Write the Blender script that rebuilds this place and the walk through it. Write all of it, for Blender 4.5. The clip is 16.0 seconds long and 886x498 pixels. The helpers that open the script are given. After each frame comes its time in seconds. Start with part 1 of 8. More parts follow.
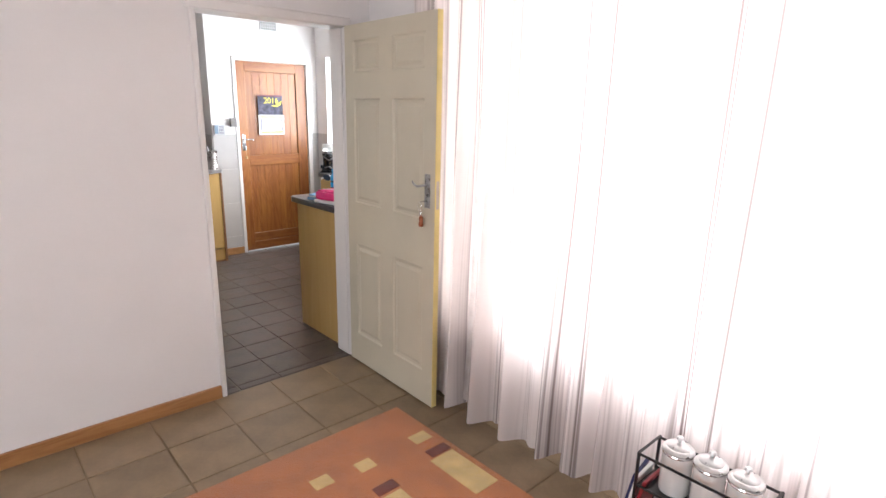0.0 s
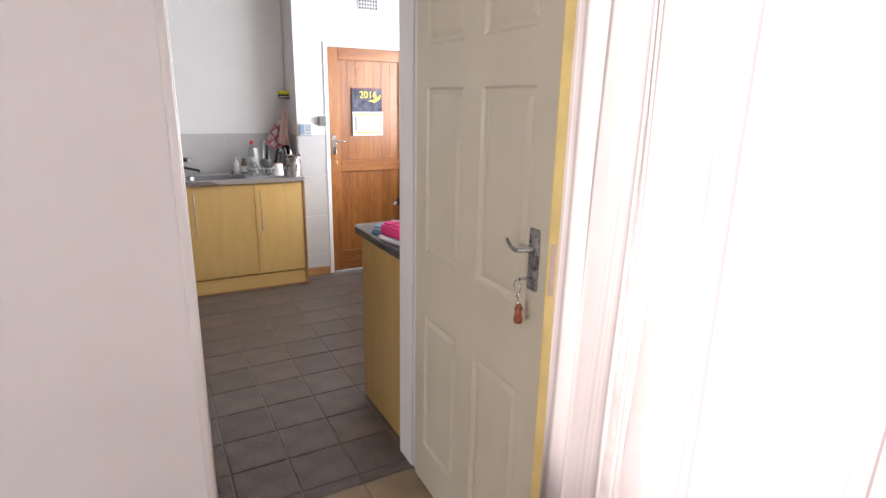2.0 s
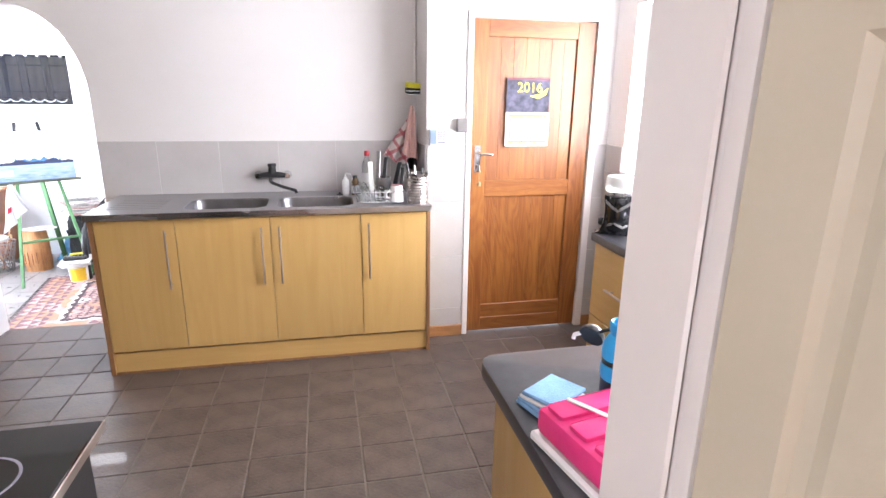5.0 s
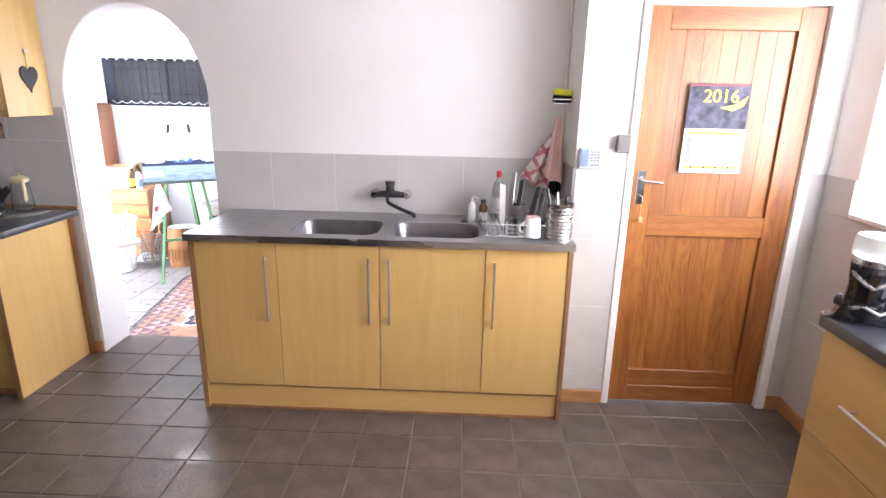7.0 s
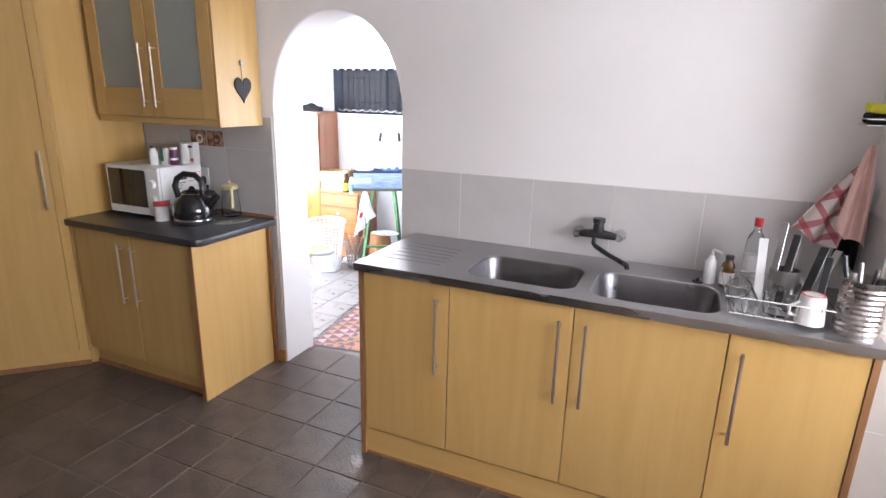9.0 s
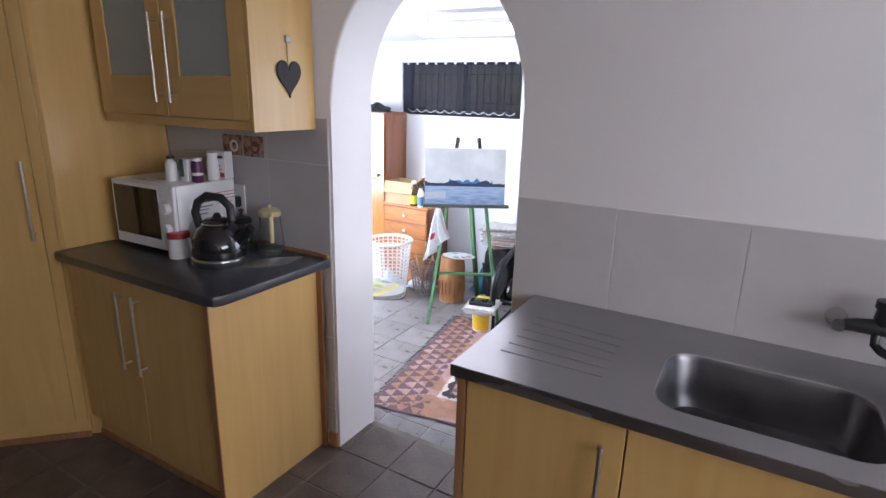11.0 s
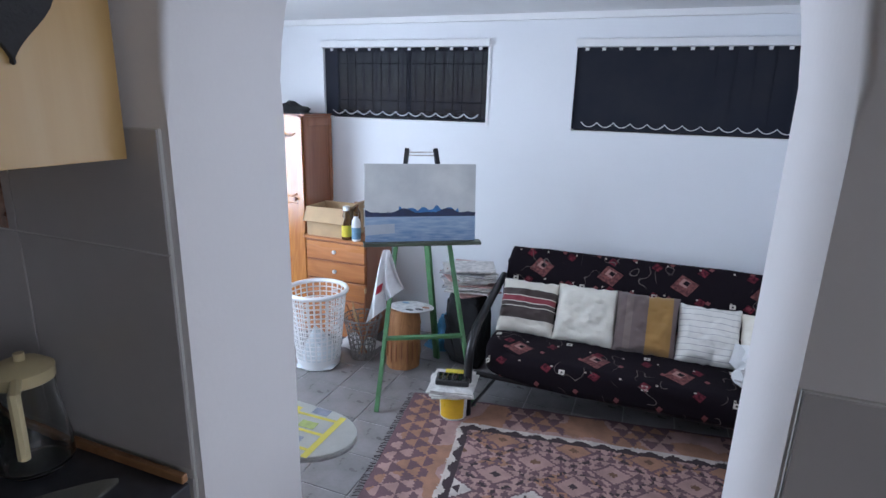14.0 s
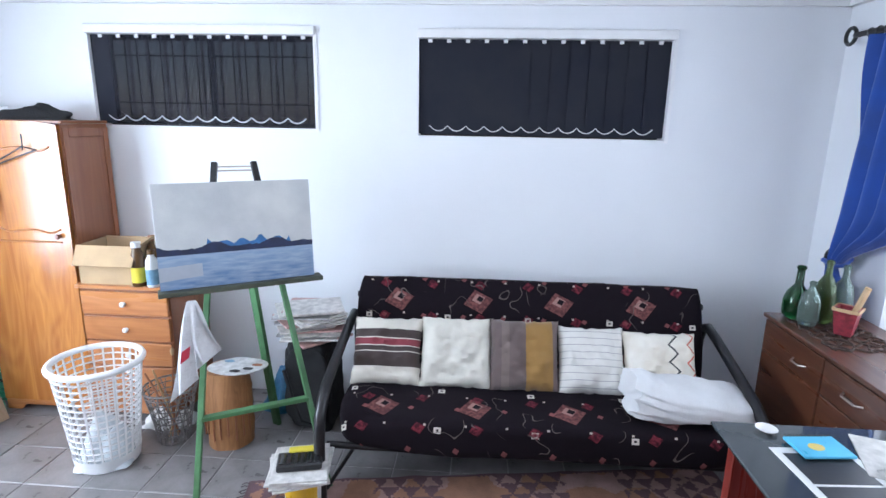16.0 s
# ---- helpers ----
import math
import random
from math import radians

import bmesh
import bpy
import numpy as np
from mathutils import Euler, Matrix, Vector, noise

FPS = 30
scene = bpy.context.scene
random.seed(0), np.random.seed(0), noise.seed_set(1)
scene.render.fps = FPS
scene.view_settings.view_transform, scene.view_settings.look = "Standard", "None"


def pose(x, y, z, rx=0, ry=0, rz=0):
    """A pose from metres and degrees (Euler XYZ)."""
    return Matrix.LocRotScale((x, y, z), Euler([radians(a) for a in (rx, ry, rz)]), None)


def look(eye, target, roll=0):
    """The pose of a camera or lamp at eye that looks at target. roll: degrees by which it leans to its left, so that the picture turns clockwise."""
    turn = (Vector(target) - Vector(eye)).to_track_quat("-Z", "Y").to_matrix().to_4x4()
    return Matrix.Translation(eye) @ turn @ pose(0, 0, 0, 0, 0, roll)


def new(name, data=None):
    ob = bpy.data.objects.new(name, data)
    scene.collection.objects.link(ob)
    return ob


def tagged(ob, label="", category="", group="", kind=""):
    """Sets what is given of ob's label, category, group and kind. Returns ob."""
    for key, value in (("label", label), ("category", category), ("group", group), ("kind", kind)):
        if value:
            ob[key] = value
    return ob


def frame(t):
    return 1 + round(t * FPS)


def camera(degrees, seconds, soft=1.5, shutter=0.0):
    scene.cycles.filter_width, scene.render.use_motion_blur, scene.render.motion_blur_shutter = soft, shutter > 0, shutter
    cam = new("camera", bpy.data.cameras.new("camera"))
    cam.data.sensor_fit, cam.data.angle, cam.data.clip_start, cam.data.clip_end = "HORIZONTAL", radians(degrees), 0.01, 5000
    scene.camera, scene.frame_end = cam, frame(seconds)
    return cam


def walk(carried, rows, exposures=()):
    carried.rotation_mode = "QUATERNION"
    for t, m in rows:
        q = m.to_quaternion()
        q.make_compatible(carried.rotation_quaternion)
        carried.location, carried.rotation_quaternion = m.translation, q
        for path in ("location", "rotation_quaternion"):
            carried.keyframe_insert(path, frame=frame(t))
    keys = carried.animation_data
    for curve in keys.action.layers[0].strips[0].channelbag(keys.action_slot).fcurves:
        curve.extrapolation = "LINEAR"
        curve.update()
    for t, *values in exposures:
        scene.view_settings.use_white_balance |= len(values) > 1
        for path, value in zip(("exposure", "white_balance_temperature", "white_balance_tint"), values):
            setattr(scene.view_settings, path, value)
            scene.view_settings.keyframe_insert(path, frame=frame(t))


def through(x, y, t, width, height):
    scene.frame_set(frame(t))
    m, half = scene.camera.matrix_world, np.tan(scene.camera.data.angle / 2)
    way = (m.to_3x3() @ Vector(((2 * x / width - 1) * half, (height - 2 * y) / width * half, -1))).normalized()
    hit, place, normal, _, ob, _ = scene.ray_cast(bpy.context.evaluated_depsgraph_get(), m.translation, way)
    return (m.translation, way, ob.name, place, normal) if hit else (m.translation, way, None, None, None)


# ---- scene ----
cam = camera(78.0, 16.0)
PATH = [
    (0, (0.047, -0.137, 1.6), (1.355, 1.292, 1.102), 1.2),
    (0.5, (0.267, 0.102, 1.576), (1.463, 1.626, 1.079), 1.3),
    (1, (0.472, 0.348, 1.601), (1.607, 1.916, 1.097), 1.6),
    (1.5, (0.717, 0.575, 1.589), (1.78, 2.189, 1.076), 1.2),
    (2, (0.941, 0.816, 1.601), (1.867, 2.51, 1.079), 1.1),
    (2.5, (1.067, 1.115, 1.585), (1.859, 2.876, 1.061), 1.6),
    (3, (1.181, 1.383, 1.571), (1.9, 3.174, 1.047), 1.3),
    (5.5, (1.567, 2.491, 1.607), (1.862, 4.393, 1.061), 1.0),
    (6, (1.606, 2.662, 1.59), (1.764, 4.581, 1.049), 1.2),
    (6.2, (1.608, 2.739, 1.605), (1.714, 4.658, 1.052), 1.2),
    (6.5, (1.622, 2.812, 1.608), (1.658, 4.734, 1.057), 1.2),
    (7, (1.583, 2.966, 1.629), (1.523, 4.889, 1.082), 1.2),
    (7.5, (1.545, 3.081, 1.634), (1.407, 5.002, 1.095), 1.4),
    (8, (1.538, 3.238, 1.67), (1.245, 5.142, 1.132), 1.4),
    (8.5, (1.544, 3.411, 1.691), (0.988, 5.252, 1.143), 1.4),
    (9, (1.498, 3.557, 1.654), (0.73, 5.323, 1.115), 1.4),
    (9.5, (1.364, 3.772, 1.633), (0.493, 5.491, 1.099), 1.2),
    (10, (1.217, 3.949, 1.621), (0.307, 5.648, 1.085), 1.4),
    (12.5, (0.376, 4.961, 1.589), (-0.597, 6.625, 1.057), 1.3),
    (13, (0.279, 5.121, 1.576), (-0.675, 6.797, 1.048), 1.2),
    (13.5, (0.105, 5.292, 1.571), (-0.754, 7.021, 1.048), 1.4),
    (14, (0.002, 5.468, 1.562), (-0.689, 7.271, 1.041), 1.6),
    (14.5, (-0.075, 5.69, 1.581), (-0.628, 7.539, 1.057), 1.4),
    (15, (-0.134, 5.824, 1.511), (-0.575, 7.714, 1.027), 1.5),
    (15.5, (-0.193, 5.964, 1.515), (-0.483, 7.885, 1.042), 1.2),
    (16, (-0.199, 6.108, 1.483), (-0.332, 8.05, 1.024), 1.1),
]
EXPOSURE = [(0, -0.5, 6500, 11), (2.2, -0.5, 6500, 12), (3, -0.2, 6500, 14), (5, 0.16, 6550, 18), (6.5, 0.12, 6550, 19), (7.5, 0.0, 6550, 19), (8.5, -0.1, 6550, 18), (9.3, -0.3, 6500, 18), (10.2, -0.72, 6400, 19), (12.3, -1.8, 6050, 22), (13.5, -2.22, 5900, 19), (14.5, -2.18, 5950, 14), (15, -1.98, 6000, 14), (16, -1.58, 6050, 15)]
walk(cam, [(t, look(eye, target, roll)) for t, eye, target, roll in PATH], EXPOSURE)

# ---- world, sun, window light ----
world = bpy.data.worlds.new("sky")
scene.world = world
world.use_nodes = True
wn = world.node_tree
sky = wn.nodes.new("ShaderNodeTexSky")
sky.sky_type, sky.sun_disc = "NISHITA", False
sky.sun_elevation, sky.sun_rotation = radians(58), radians(15)
wn.links.new(sky.outputs[0], wn.nodes["Background"].inputs[0])
wn.nodes["Background"].inputs[1].default_value = 0.12

sun = new("sun", bpy.data.lights.new("sun", "SUN"))
sun.data.energy, sun.data.angle, sun.data.color = 4.0, radians(0.5), (1.0, 0.95, 0.87)
sun.matrix_basis = look((2.5, 9, 15), (0, 0, 0))


def window_light(name, eye, target, wide, high, watts, colour):
    lamp = new(name, bpy.data.lights.new(name, "AREA"))
    lamp.data.shape, lamp.data.size, lamp.data.size_y = "RECTANGLE", wide, high
    lamp.data.energy, lamp.data.color = watts, colour
    lamp.matrix_basis = look(eye, target)
    return lamp


window_light("kitchen_window_light", (3.455, 4.335, 1.63), (0, 4.335, 1.3), 2.26, 0.97, 134, (0.88, 0.95, 1.0))
window_light("living_window_light", (2.13, 0.38, 1.4), (0, 0.38, 1.4), 3.30, 1.72, 315, (0.95, 0.97, 1.0))
# Fill lamp added in an unseen wall to brighten the living room.
window_light("living_west_fill", (-3.33, 0.2, 1.45), (0, 0.4, 1.2), 2.7, 1.4, 112, (0.95, 0.97, 1.0))
window_light("studio_west_light", (-3.55, 7.35, 1.1), (-1.0, 7.7, 0.5), 1.55, 1.5, 400, (0.78, 0.90, 1.0))
window_light("studio_window_light", (1.86, 7.8, 1.25), (-1.0, 7.8, 0.5), 1.8, 1.15, 75, (0.78, 0.90, 1.0))

# ---- materials ----
def shader(name):
    m = bpy.data.materials.new(name)
    m.use_nodes = True
    return m, m.node_tree, m.node_tree.nodes["Principled BSDF"]


def node(t, kind, **values):
    n = t.nodes.new(kind)
    for key, value in values.items():
        n.inputs[key.replace("_", " ")].default_value = value
    return n


def coords(t, stretch=(1, 1, 1)):
    c = t.nodes.new("ShaderNodeTexCoord")
    m = t.nodes.new("ShaderNodeMapping")
    m.inputs["Scale"].default_value = stretch
    t.links.new(c.outputs["Object"], m.inputs["Vector"])
    return m.outputs["Vector"]


def mix(t, kind, fac, a, b):
    n = t.nodes.new("ShaderNodeMix")
    n.data_type, n.blend_type = "RGBA", kind
    for socket, value in ((n.inputs["Factor"], fac), (n.inputs[6], a), (n.inputs[7], b)):
        if isinstance(value, bpy.types.NodeSocket):
            t.links.new(value, socket)
        else:
            socket.default_value = value if not isinstance(value, tuple) else (*value, 1)[:4]
    return n.outputs[2]


def calc(t, op, a, b=0.0, c=0.0):
    n = t.nodes.new("ShaderNodeMath")
    n.operation = op
    for socket, value in zip(n.inputs, (a, b, c)):
        if isinstance(value, bpy.types.NodeSocket):
            t.links.new(value, socket)
        else:
            socket.default_value = value
    return n.outputs[0]


def grain(t, vector, scale, detail=4.0, low=0.35, high=0.65, rough=0.55, distort=0.0):
    n = node(t, "ShaderNodeTexNoise", Scale=scale, Detail=detail, Roughness=rough, Distortion=distort)
    t.links.new(vector, n.inputs["Vector"])
    r = t.nodes.new("ShaderNodeMapRange")
    r.inputs[1].default_value, r.inputs[2].default_value = low, high
    t.links.new(n.outputs[0], r.inputs[0])
    return r.outputs[0]


def relief(t, bsdf, height, strength, distance):
    b = node(t, "ShaderNodeBump", Strength=strength, Distance=distance)
    t.links.new(height, b.inputs["Height"])
    t.links.new(b.outputs[0], bsdf.inputs["Normal"])


def surface(name, colour, rough=0.5, metal=0.0, var=0.12, scale=5.0, fine=60.0, bump=0.15, depth=0.002,
            stretch=(1, 1, 1), tint=None, pieces=0.0, coat=0.0, sheen=0.0, uneven=0.16):
    """A plain surface: large stains, fine grain, relief, and a shade of its own for each piece."""
    m, t, b = shader(name)
    v = coords(t, stretch)
    large, small = grain(t, v, scale), grain(t, v, fine, 3.0, 0.3, 0.7)
    dark = tuple(c * (1 - var) for c in colour)
    light = tint or tuple(min(1, c * (1 + 0.6 * var)) for c in colour)
    c = mix(t, "MIX", large, dark, light)
    c = mix(t, "MULTIPLY", 0.35, c, mix(t, "MIX", small, (1 - var, 1 - var, 1 - var), (1, 1, 1)))
    if pieces:
        o = t.nodes.new("ShaderNodeObjectInfo")
        k = calc(t, "MULTIPLY_ADD", o.outputs["Random"], pieces, 1 - pieces / 2)
        h = t.nodes.new("ShaderNodeHueSaturation")
        t.links.new(k, h.inputs["Value"])
        t.links.new(c, h.inputs["Color"])
        c = h.outputs[0]
    t.links.new(c, b.inputs["Base Color"])
    t.links.new(calc(t, "MULTIPLY_ADD", large, uneven, rough - uneven / 2), b.inputs["Roughness"])
    b.inputs["Metallic"].default_value = metal
    b.inputs["Coat Weight"].default_value = coat
    b.inputs["Sheen Weight"].default_value = sheen
    if bump:
        relief(t, b, calc(t, "ADD", small, calc(t, "MULTIPLY", large, 0.5)), bump, depth)
    return m


def wood(name, dark, light, rough=0.4, along="z", scale=1.0, coat=0.2, knots=0.5, bump=0.12):
    """Sawn or veneered wood, grain along one axis."""
    m, t, b = shader(name)
    s = [14.0, 14.0, 14.0]
    s["xyz".index(along)] = 0.9
    v = coords(t, tuple(k * scale for k in s))
    fibre = grain(t, v, 1.3, 6.0, 0.3, 0.7, 0.6, 0.8)
    s2 = [3.0, 3.0, 3.0]
    s2["xyz".index(along)] = 0.45
    flame = grain(t, coords(t, tuple(k * scale for k in s2)), 1.6, 2.0, 0.32, 0.68, 0.5, knots * 3)
    rings = calc(t, "SINE", calc(t, "MULTIPLY", flame, 22.0))
    rings = calc(t, "MULTIPLY_ADD", rings, 0.5, 0.5)
    k = calc(t, "ADD", calc(t, "MULTIPLY", fibre, 1 - 0.45 * knots), calc(t, "MULTIPLY", rings, 0.45 * knots))
    c = mix(t, "MIX", k, dark, light)
    o = t.nodes.new("ShaderNodeObjectInfo")
    h = t.nodes.new("ShaderNodeHueSaturation")
    t.links.new(calc(t, "MULTIPLY_ADD", o.outputs["Random"], 0.14, 0.93), h.inputs["Value"])
    t.links.new(c, h.inputs["Color"])
    t.links.new(h.outputs[0], b.inputs["Base Color"])
    t.links.new(calc(t, "MULTIPLY_ADD", fibre, -0.12, rough + 0.06), b.inputs["Roughness"])
    b.inputs["Coat Weight"].default_value, b.inputs["Coat Roughness"].default_value = coat, 0.25
    relief(t, b, fibre, bump, 0.001)
    return m


def clear(name, colour=(1, 1, 1), rough=0.02, through=1.0, ior=1.45):
    m, t, b = shader(name)
    b.inputs["Base Color"].default_value = (*colour, 1)
    b.inputs["Roughness"].default_value = rough
    b.inputs["Transmission Weight"].default_value = through
    b.inputs["IOR"].default_value = ior
    return m


WALL = surface("wall_paint", (0.80, 0.77, 0.765), 0.62, var=0.035, scale=1.3, fine=90, bump=0.1, depth=0.001)
STUDIO_WALL = surface("studio_wall_paint", (0.80, 0.815, 0.84), 0.6, var=0.03, scale=1.1, fine=80, bump=0.1, depth=0.001)
# Cream for the unseen kitchen ceiling, set to limit bounced light.
LOW_BOUNCE_CEILING = surface("low_bounce_cream", (0.68, 0.65, 0.61), 0.7, var=0.03, bump=0.05)
# Dark beige for unseen kitchen walls, added to cut bounced light.
BOUNCE_ABSORBER = surface("bounce_absorbing_paint", (0.36, 0.32, 0.28), 0.6, var=0.04, scale=1.3, fine=90, bump=0.1, depth=0.001)
CEILING = surface("ceiling_paint", (0.82, 0.82, 0.82), 0.7, var=0.02, bump=0.05)
FRAME = surface("door_frame_gloss_paint", (0.80, 0.765, 0.75), 0.34, var=0.025, scale=2, bump=0.04, uneven=0.03)
WHITE = surface("white_paint", (0.82, 0.82, 0.83), 0.35, var=0.04, scale=4, bump=0.06)
CREAM = surface("cream_door_paint", (0.60, 0.545, 0.43), 0.38, var=0.05, scale=3, fine=120, bump=0.12, depth=0.001)
# Bare door edge; the yellow glow of sunlight is in its colour.
SUNLIT_RAW_EDGE = surface("sunlit_yellow_edge", (0.78, 0.63, 0.25), 0.5, var=0.1)
SKIRT = wood("varnished_skirting", (0.30, 0.13, 0.05), (0.50, 0.25, 0.10), 0.35, "x")
MELAMINE = wood("beech_melamine", (0.535, 0.325, 0.105), (0.60, 0.385, 0.145), 0.36, "z", 0.8, 0.25, 0.25, 0.05)
MELAMINE_X = wood("beech_melamine_cross", (0.535, 0.325, 0.105), (0.60, 0.385, 0.145), 0.36, "x", 0.8, 0.25, 0.25, 0.05)
EDGING = wood("dark_edging_strip", (0.22, 0.10, 0.04), (0.36, 0.18, 0.08), 0.45, "z")
PINE = wood("varnished_pine", (0.19, 0.052, 0.011), (0.36, 0.135, 0.032), 0.42, "z", 0.9, 0.2, 0.75)
PINE_X = wood("varnished_pine_cross", (0.19, 0.052, 0.011), (0.34, 0.128, 0.03), 0.42, "x", 0.9, 0.2, 0.6)
OAK = wood("orange_wardrobe_veneer", (0.36, 0.115, 0.026), (0.60, 0.25, 0.06), 0.16, "z", 0.7, 0.9, 0.6, 0.05)
OAK_SIDE = wood("brown_wardrobe_side", (0.22, 0.07, 0.025), (0.34, 0.125, 0.05), 0.35, "z", 0.7, 0.4, 0.4)
OAK_X = wood("orange_drawer_front", (0.36, 0.12, 0.035), (0.56, 0.24, 0.08), 0.3, "x", 0.8, 0.4, 0.5)
DARK_WOOD = wood("dark_sideboard_wood", (0.06, 0.02, 0.011), (0.12, 0.042, 0.02), 0.3, "y", 0.8, 0.5, 0.5)
RED_WOOD = wood("red_table_wood", (0.16, 0.018, 0.014), (0.26, 0.04, 0.03), 0.28, "z", 1.0, 0.5, 0.3)
RAW_WOOD = wood("raw_wood", (0.42, 0.27, 0.13), (0.60, 0.42, 0.24), 0.6, "z", 1.0, 0.0, 0.4)
LOG = wood("carved_log", (0.20, 0.085, 0.03), (0.40, 0.19, 0.075), 0.55, "z", 1.2, 0.0, 0.6, 0.4)
LAMINATE = surface("charcoal_laminate", (0.042, 0.043, 0.052), 0.33, var=0.25, scale=30, fine=260, bump=0.05, depth=0.0004, uneven=0.03, coat=0.2)
LAMINATE.node_tree.nodes["Principled BSDF"].inputs["Coat Roughness"].default_value = 0.3
STEEL = surface("stainless_steel", (0.43, 0.425, 0.44), 0.37, 1.0, var=0.12, scale=3, fine=220, bump=0.05, depth=0.0004, stretch=(0.15, 1, 1))
BRUSHED = surface("brushed_handle", (0.58, 0.51, 0.46), 0.4, 1.0, var=0.1, scale=10, bump=0.02)
WORN_STEEL = surface("worn_plated_steel", (0.42, 0.41, 0.41), 0.32, 1.0, var=0.35, scale=40, fine=160, bump=0.1)
# Brighter copy of the sink steel; paints the highlight along the front lip.
LIP_HIGHLIGHT = surface("steel_lip_highlight", (0.50, 0.50, 0.52), 0.28, 1.0, var=0.2, scale=8, fine=200, bump=0.04, stretch=(0.2, 1, 1))
# Darker copy of the sink steel; the bowls' shade is in the colour.
SHADED_STEEL = surface("shaded_bowl_steel", (0.20, 0.195, 0.205), 0.34, 1.0, var=0.2, scale=6, fine=220, bump=0.06, depth=0.0004)
CHROME = surface("chrome", (0.72, 0.72, 0.72), 0.12, 1.0, var=0.05, bump=0)
BLACK = surface("black_plastic", (0.018, 0.018, 0.02), 0.35, var=0.2, bump=0.04)
BLACK_GLOSS = surface("black_gloss", (0.010, 0.010, 0.012), 0.08, var=0.1, bump=0, coat=0.5)
BLACK_METAL = surface("black_painted_tube", (0.008, 0.008, 0.010), 0.36, var=0.2, bump=0.03, coat=0.1)
PLASTIC_WHITE = surface("white_plastic", (0.80, 0.80, 0.80), 0.35, var=0.04, bump=0.03)
CERAMIC = surface("white_ceramic", (0.82, 0.81, 0.80), 0.12, var=0.03, bump=0, coat=0.3)
TILE_GREY = surface("grey_wall_tile", (0.50, 0.475, 0.47), 0.3, var=0.04, scale=6, fine=40, bump=0.03, depth=0.0004, pieces=0.04, uneven=0.04)
GROUT = surface("pale_grout", (0.66, 0.65, 0.63), 0.8, var=0.08, fine=150)
FLOOR_BROWN = surface("brown_quarry_tile", (0.112, 0.083, 0.072), 0.42, var=0.38, scale=7, fine=70, bump=0.35, depth=0.003, pieces=0.22, coat=0.12)
FLOOR_GROUT = surface("floor_grout", (0.17, 0.145, 0.125), 0.85, var=0.25, fine=150)
FLOOR_GREY = surface("grey_slate_tile", (0.20, 0.188, 0.188), 0.33, var=0.25, scale=6, fine=60, bump=0.22, depth=0.002, pieces=0.18, coat=0.1)
GREY_GROUT = surface("light_floor_grout", (0.42, 0.41, 0.40), 0.8, var=0.15, fine=150)
FLOOR_BEIGE = surface("beige_sand_tile", (0.27, 0.19, 0.115), 0.4, var=0.22, scale=5, fine=60, bump=0.12, depth=0.001, pieces=0.12)
BEIGE_GROUT = surface("brown_floor_grout", (0.27, 0.20, 0.125), 0.85, var=0.2, fine=150)
DIRT = surface("dry_ground", (0.50, 0.45, 0.38), 0.9, var=0.2, scale=0.8, fine=12, bump=0.3, depth=0.02)
RENDER_WALL = surface("outer_wall_render", (0.62, 0.56, 0.48), 0.85, var=0.1, scale=1, fine=50, bump=0.3)
GLASS = clear("window_glass")
THIN_GLASS = clear("drinking_glass", (0.96, 0.98, 0.97))

# ---- mesh helpers ----
def stand(ob):
    m = Matrix()
    while ob:
        m, ob = ob.matrix_basis @ m, ob.parent
    return m


def finish(name, bm, material, smooth=False):
    mesh = bpy.data.meshes.new(name)
    bm.normal_update()
    bm.to_mesh(mesh)
    bm.free()
    for m in material if isinstance(material, (list, tuple)) else [material]:
        mesh.materials.append(m)
    if smooth:
        mesh.shade_smooth()
        mesh.set_sharp_from_angle(angle=radians(38))
    return mesh


def thing(name, place, label, category, group="", turn=0.0):
    """An Empty at the base of a thing."""
    ob = new(name)
    ob.matrix_basis = pose(*place, 0, 0, turn)
    ob.empty_display_size = 0.1
    return tagged(ob, label, category, group)


def part(name, bm, material, parent, label="", smooth=False, local=False):
    """Links a bmesh as one mesh object under a thing or a part. Built in world places unless local."""
    if not local:
        bm.transform(stand(parent).inverted())
    ob = new(name, finish(name, bm, material, smooth))
    ob.parent = parent
    return tagged(ob, label)


def whole(name, bm, material, label, category, group="", kind="", smooth=False):
    """A thing or a piece of the setting that is one mesh, in world places."""
    return tagged(new(name, finish(name, bm, material, smooth)), label, category, group, kind)


def box(x0, x1, y0, y1, z0, z1, bevel=0.0, bm=None, seg=1):
    own = bmesh.new()
    bmesh.ops.create_cube(own, size=1)
    bmesh.ops.scale(own, vec=(x1 - x0, y1 - y0, z1 - z0), verts=own.verts)
    bmesh.ops.translate(own, vec=((x0 + x1) / 2, (y0 + y1) / 2, (z0 + z1) / 2), verts=own.verts)
    if bevel:
        bmesh.ops.bevel(own, geom=own.edges[:], offset=bevel, segments=seg, affect="EDGES", profile=0.5)
    return join(bm, own)


def join(bm, own):
    if bm is None:
        return own
    mesh = bpy.data.meshes.new("joint")
    own.to_mesh(mesh)
    own.free()
    bm.from_mesh(mesh)
    bpy.data.meshes.remove(mesh)
    return bm


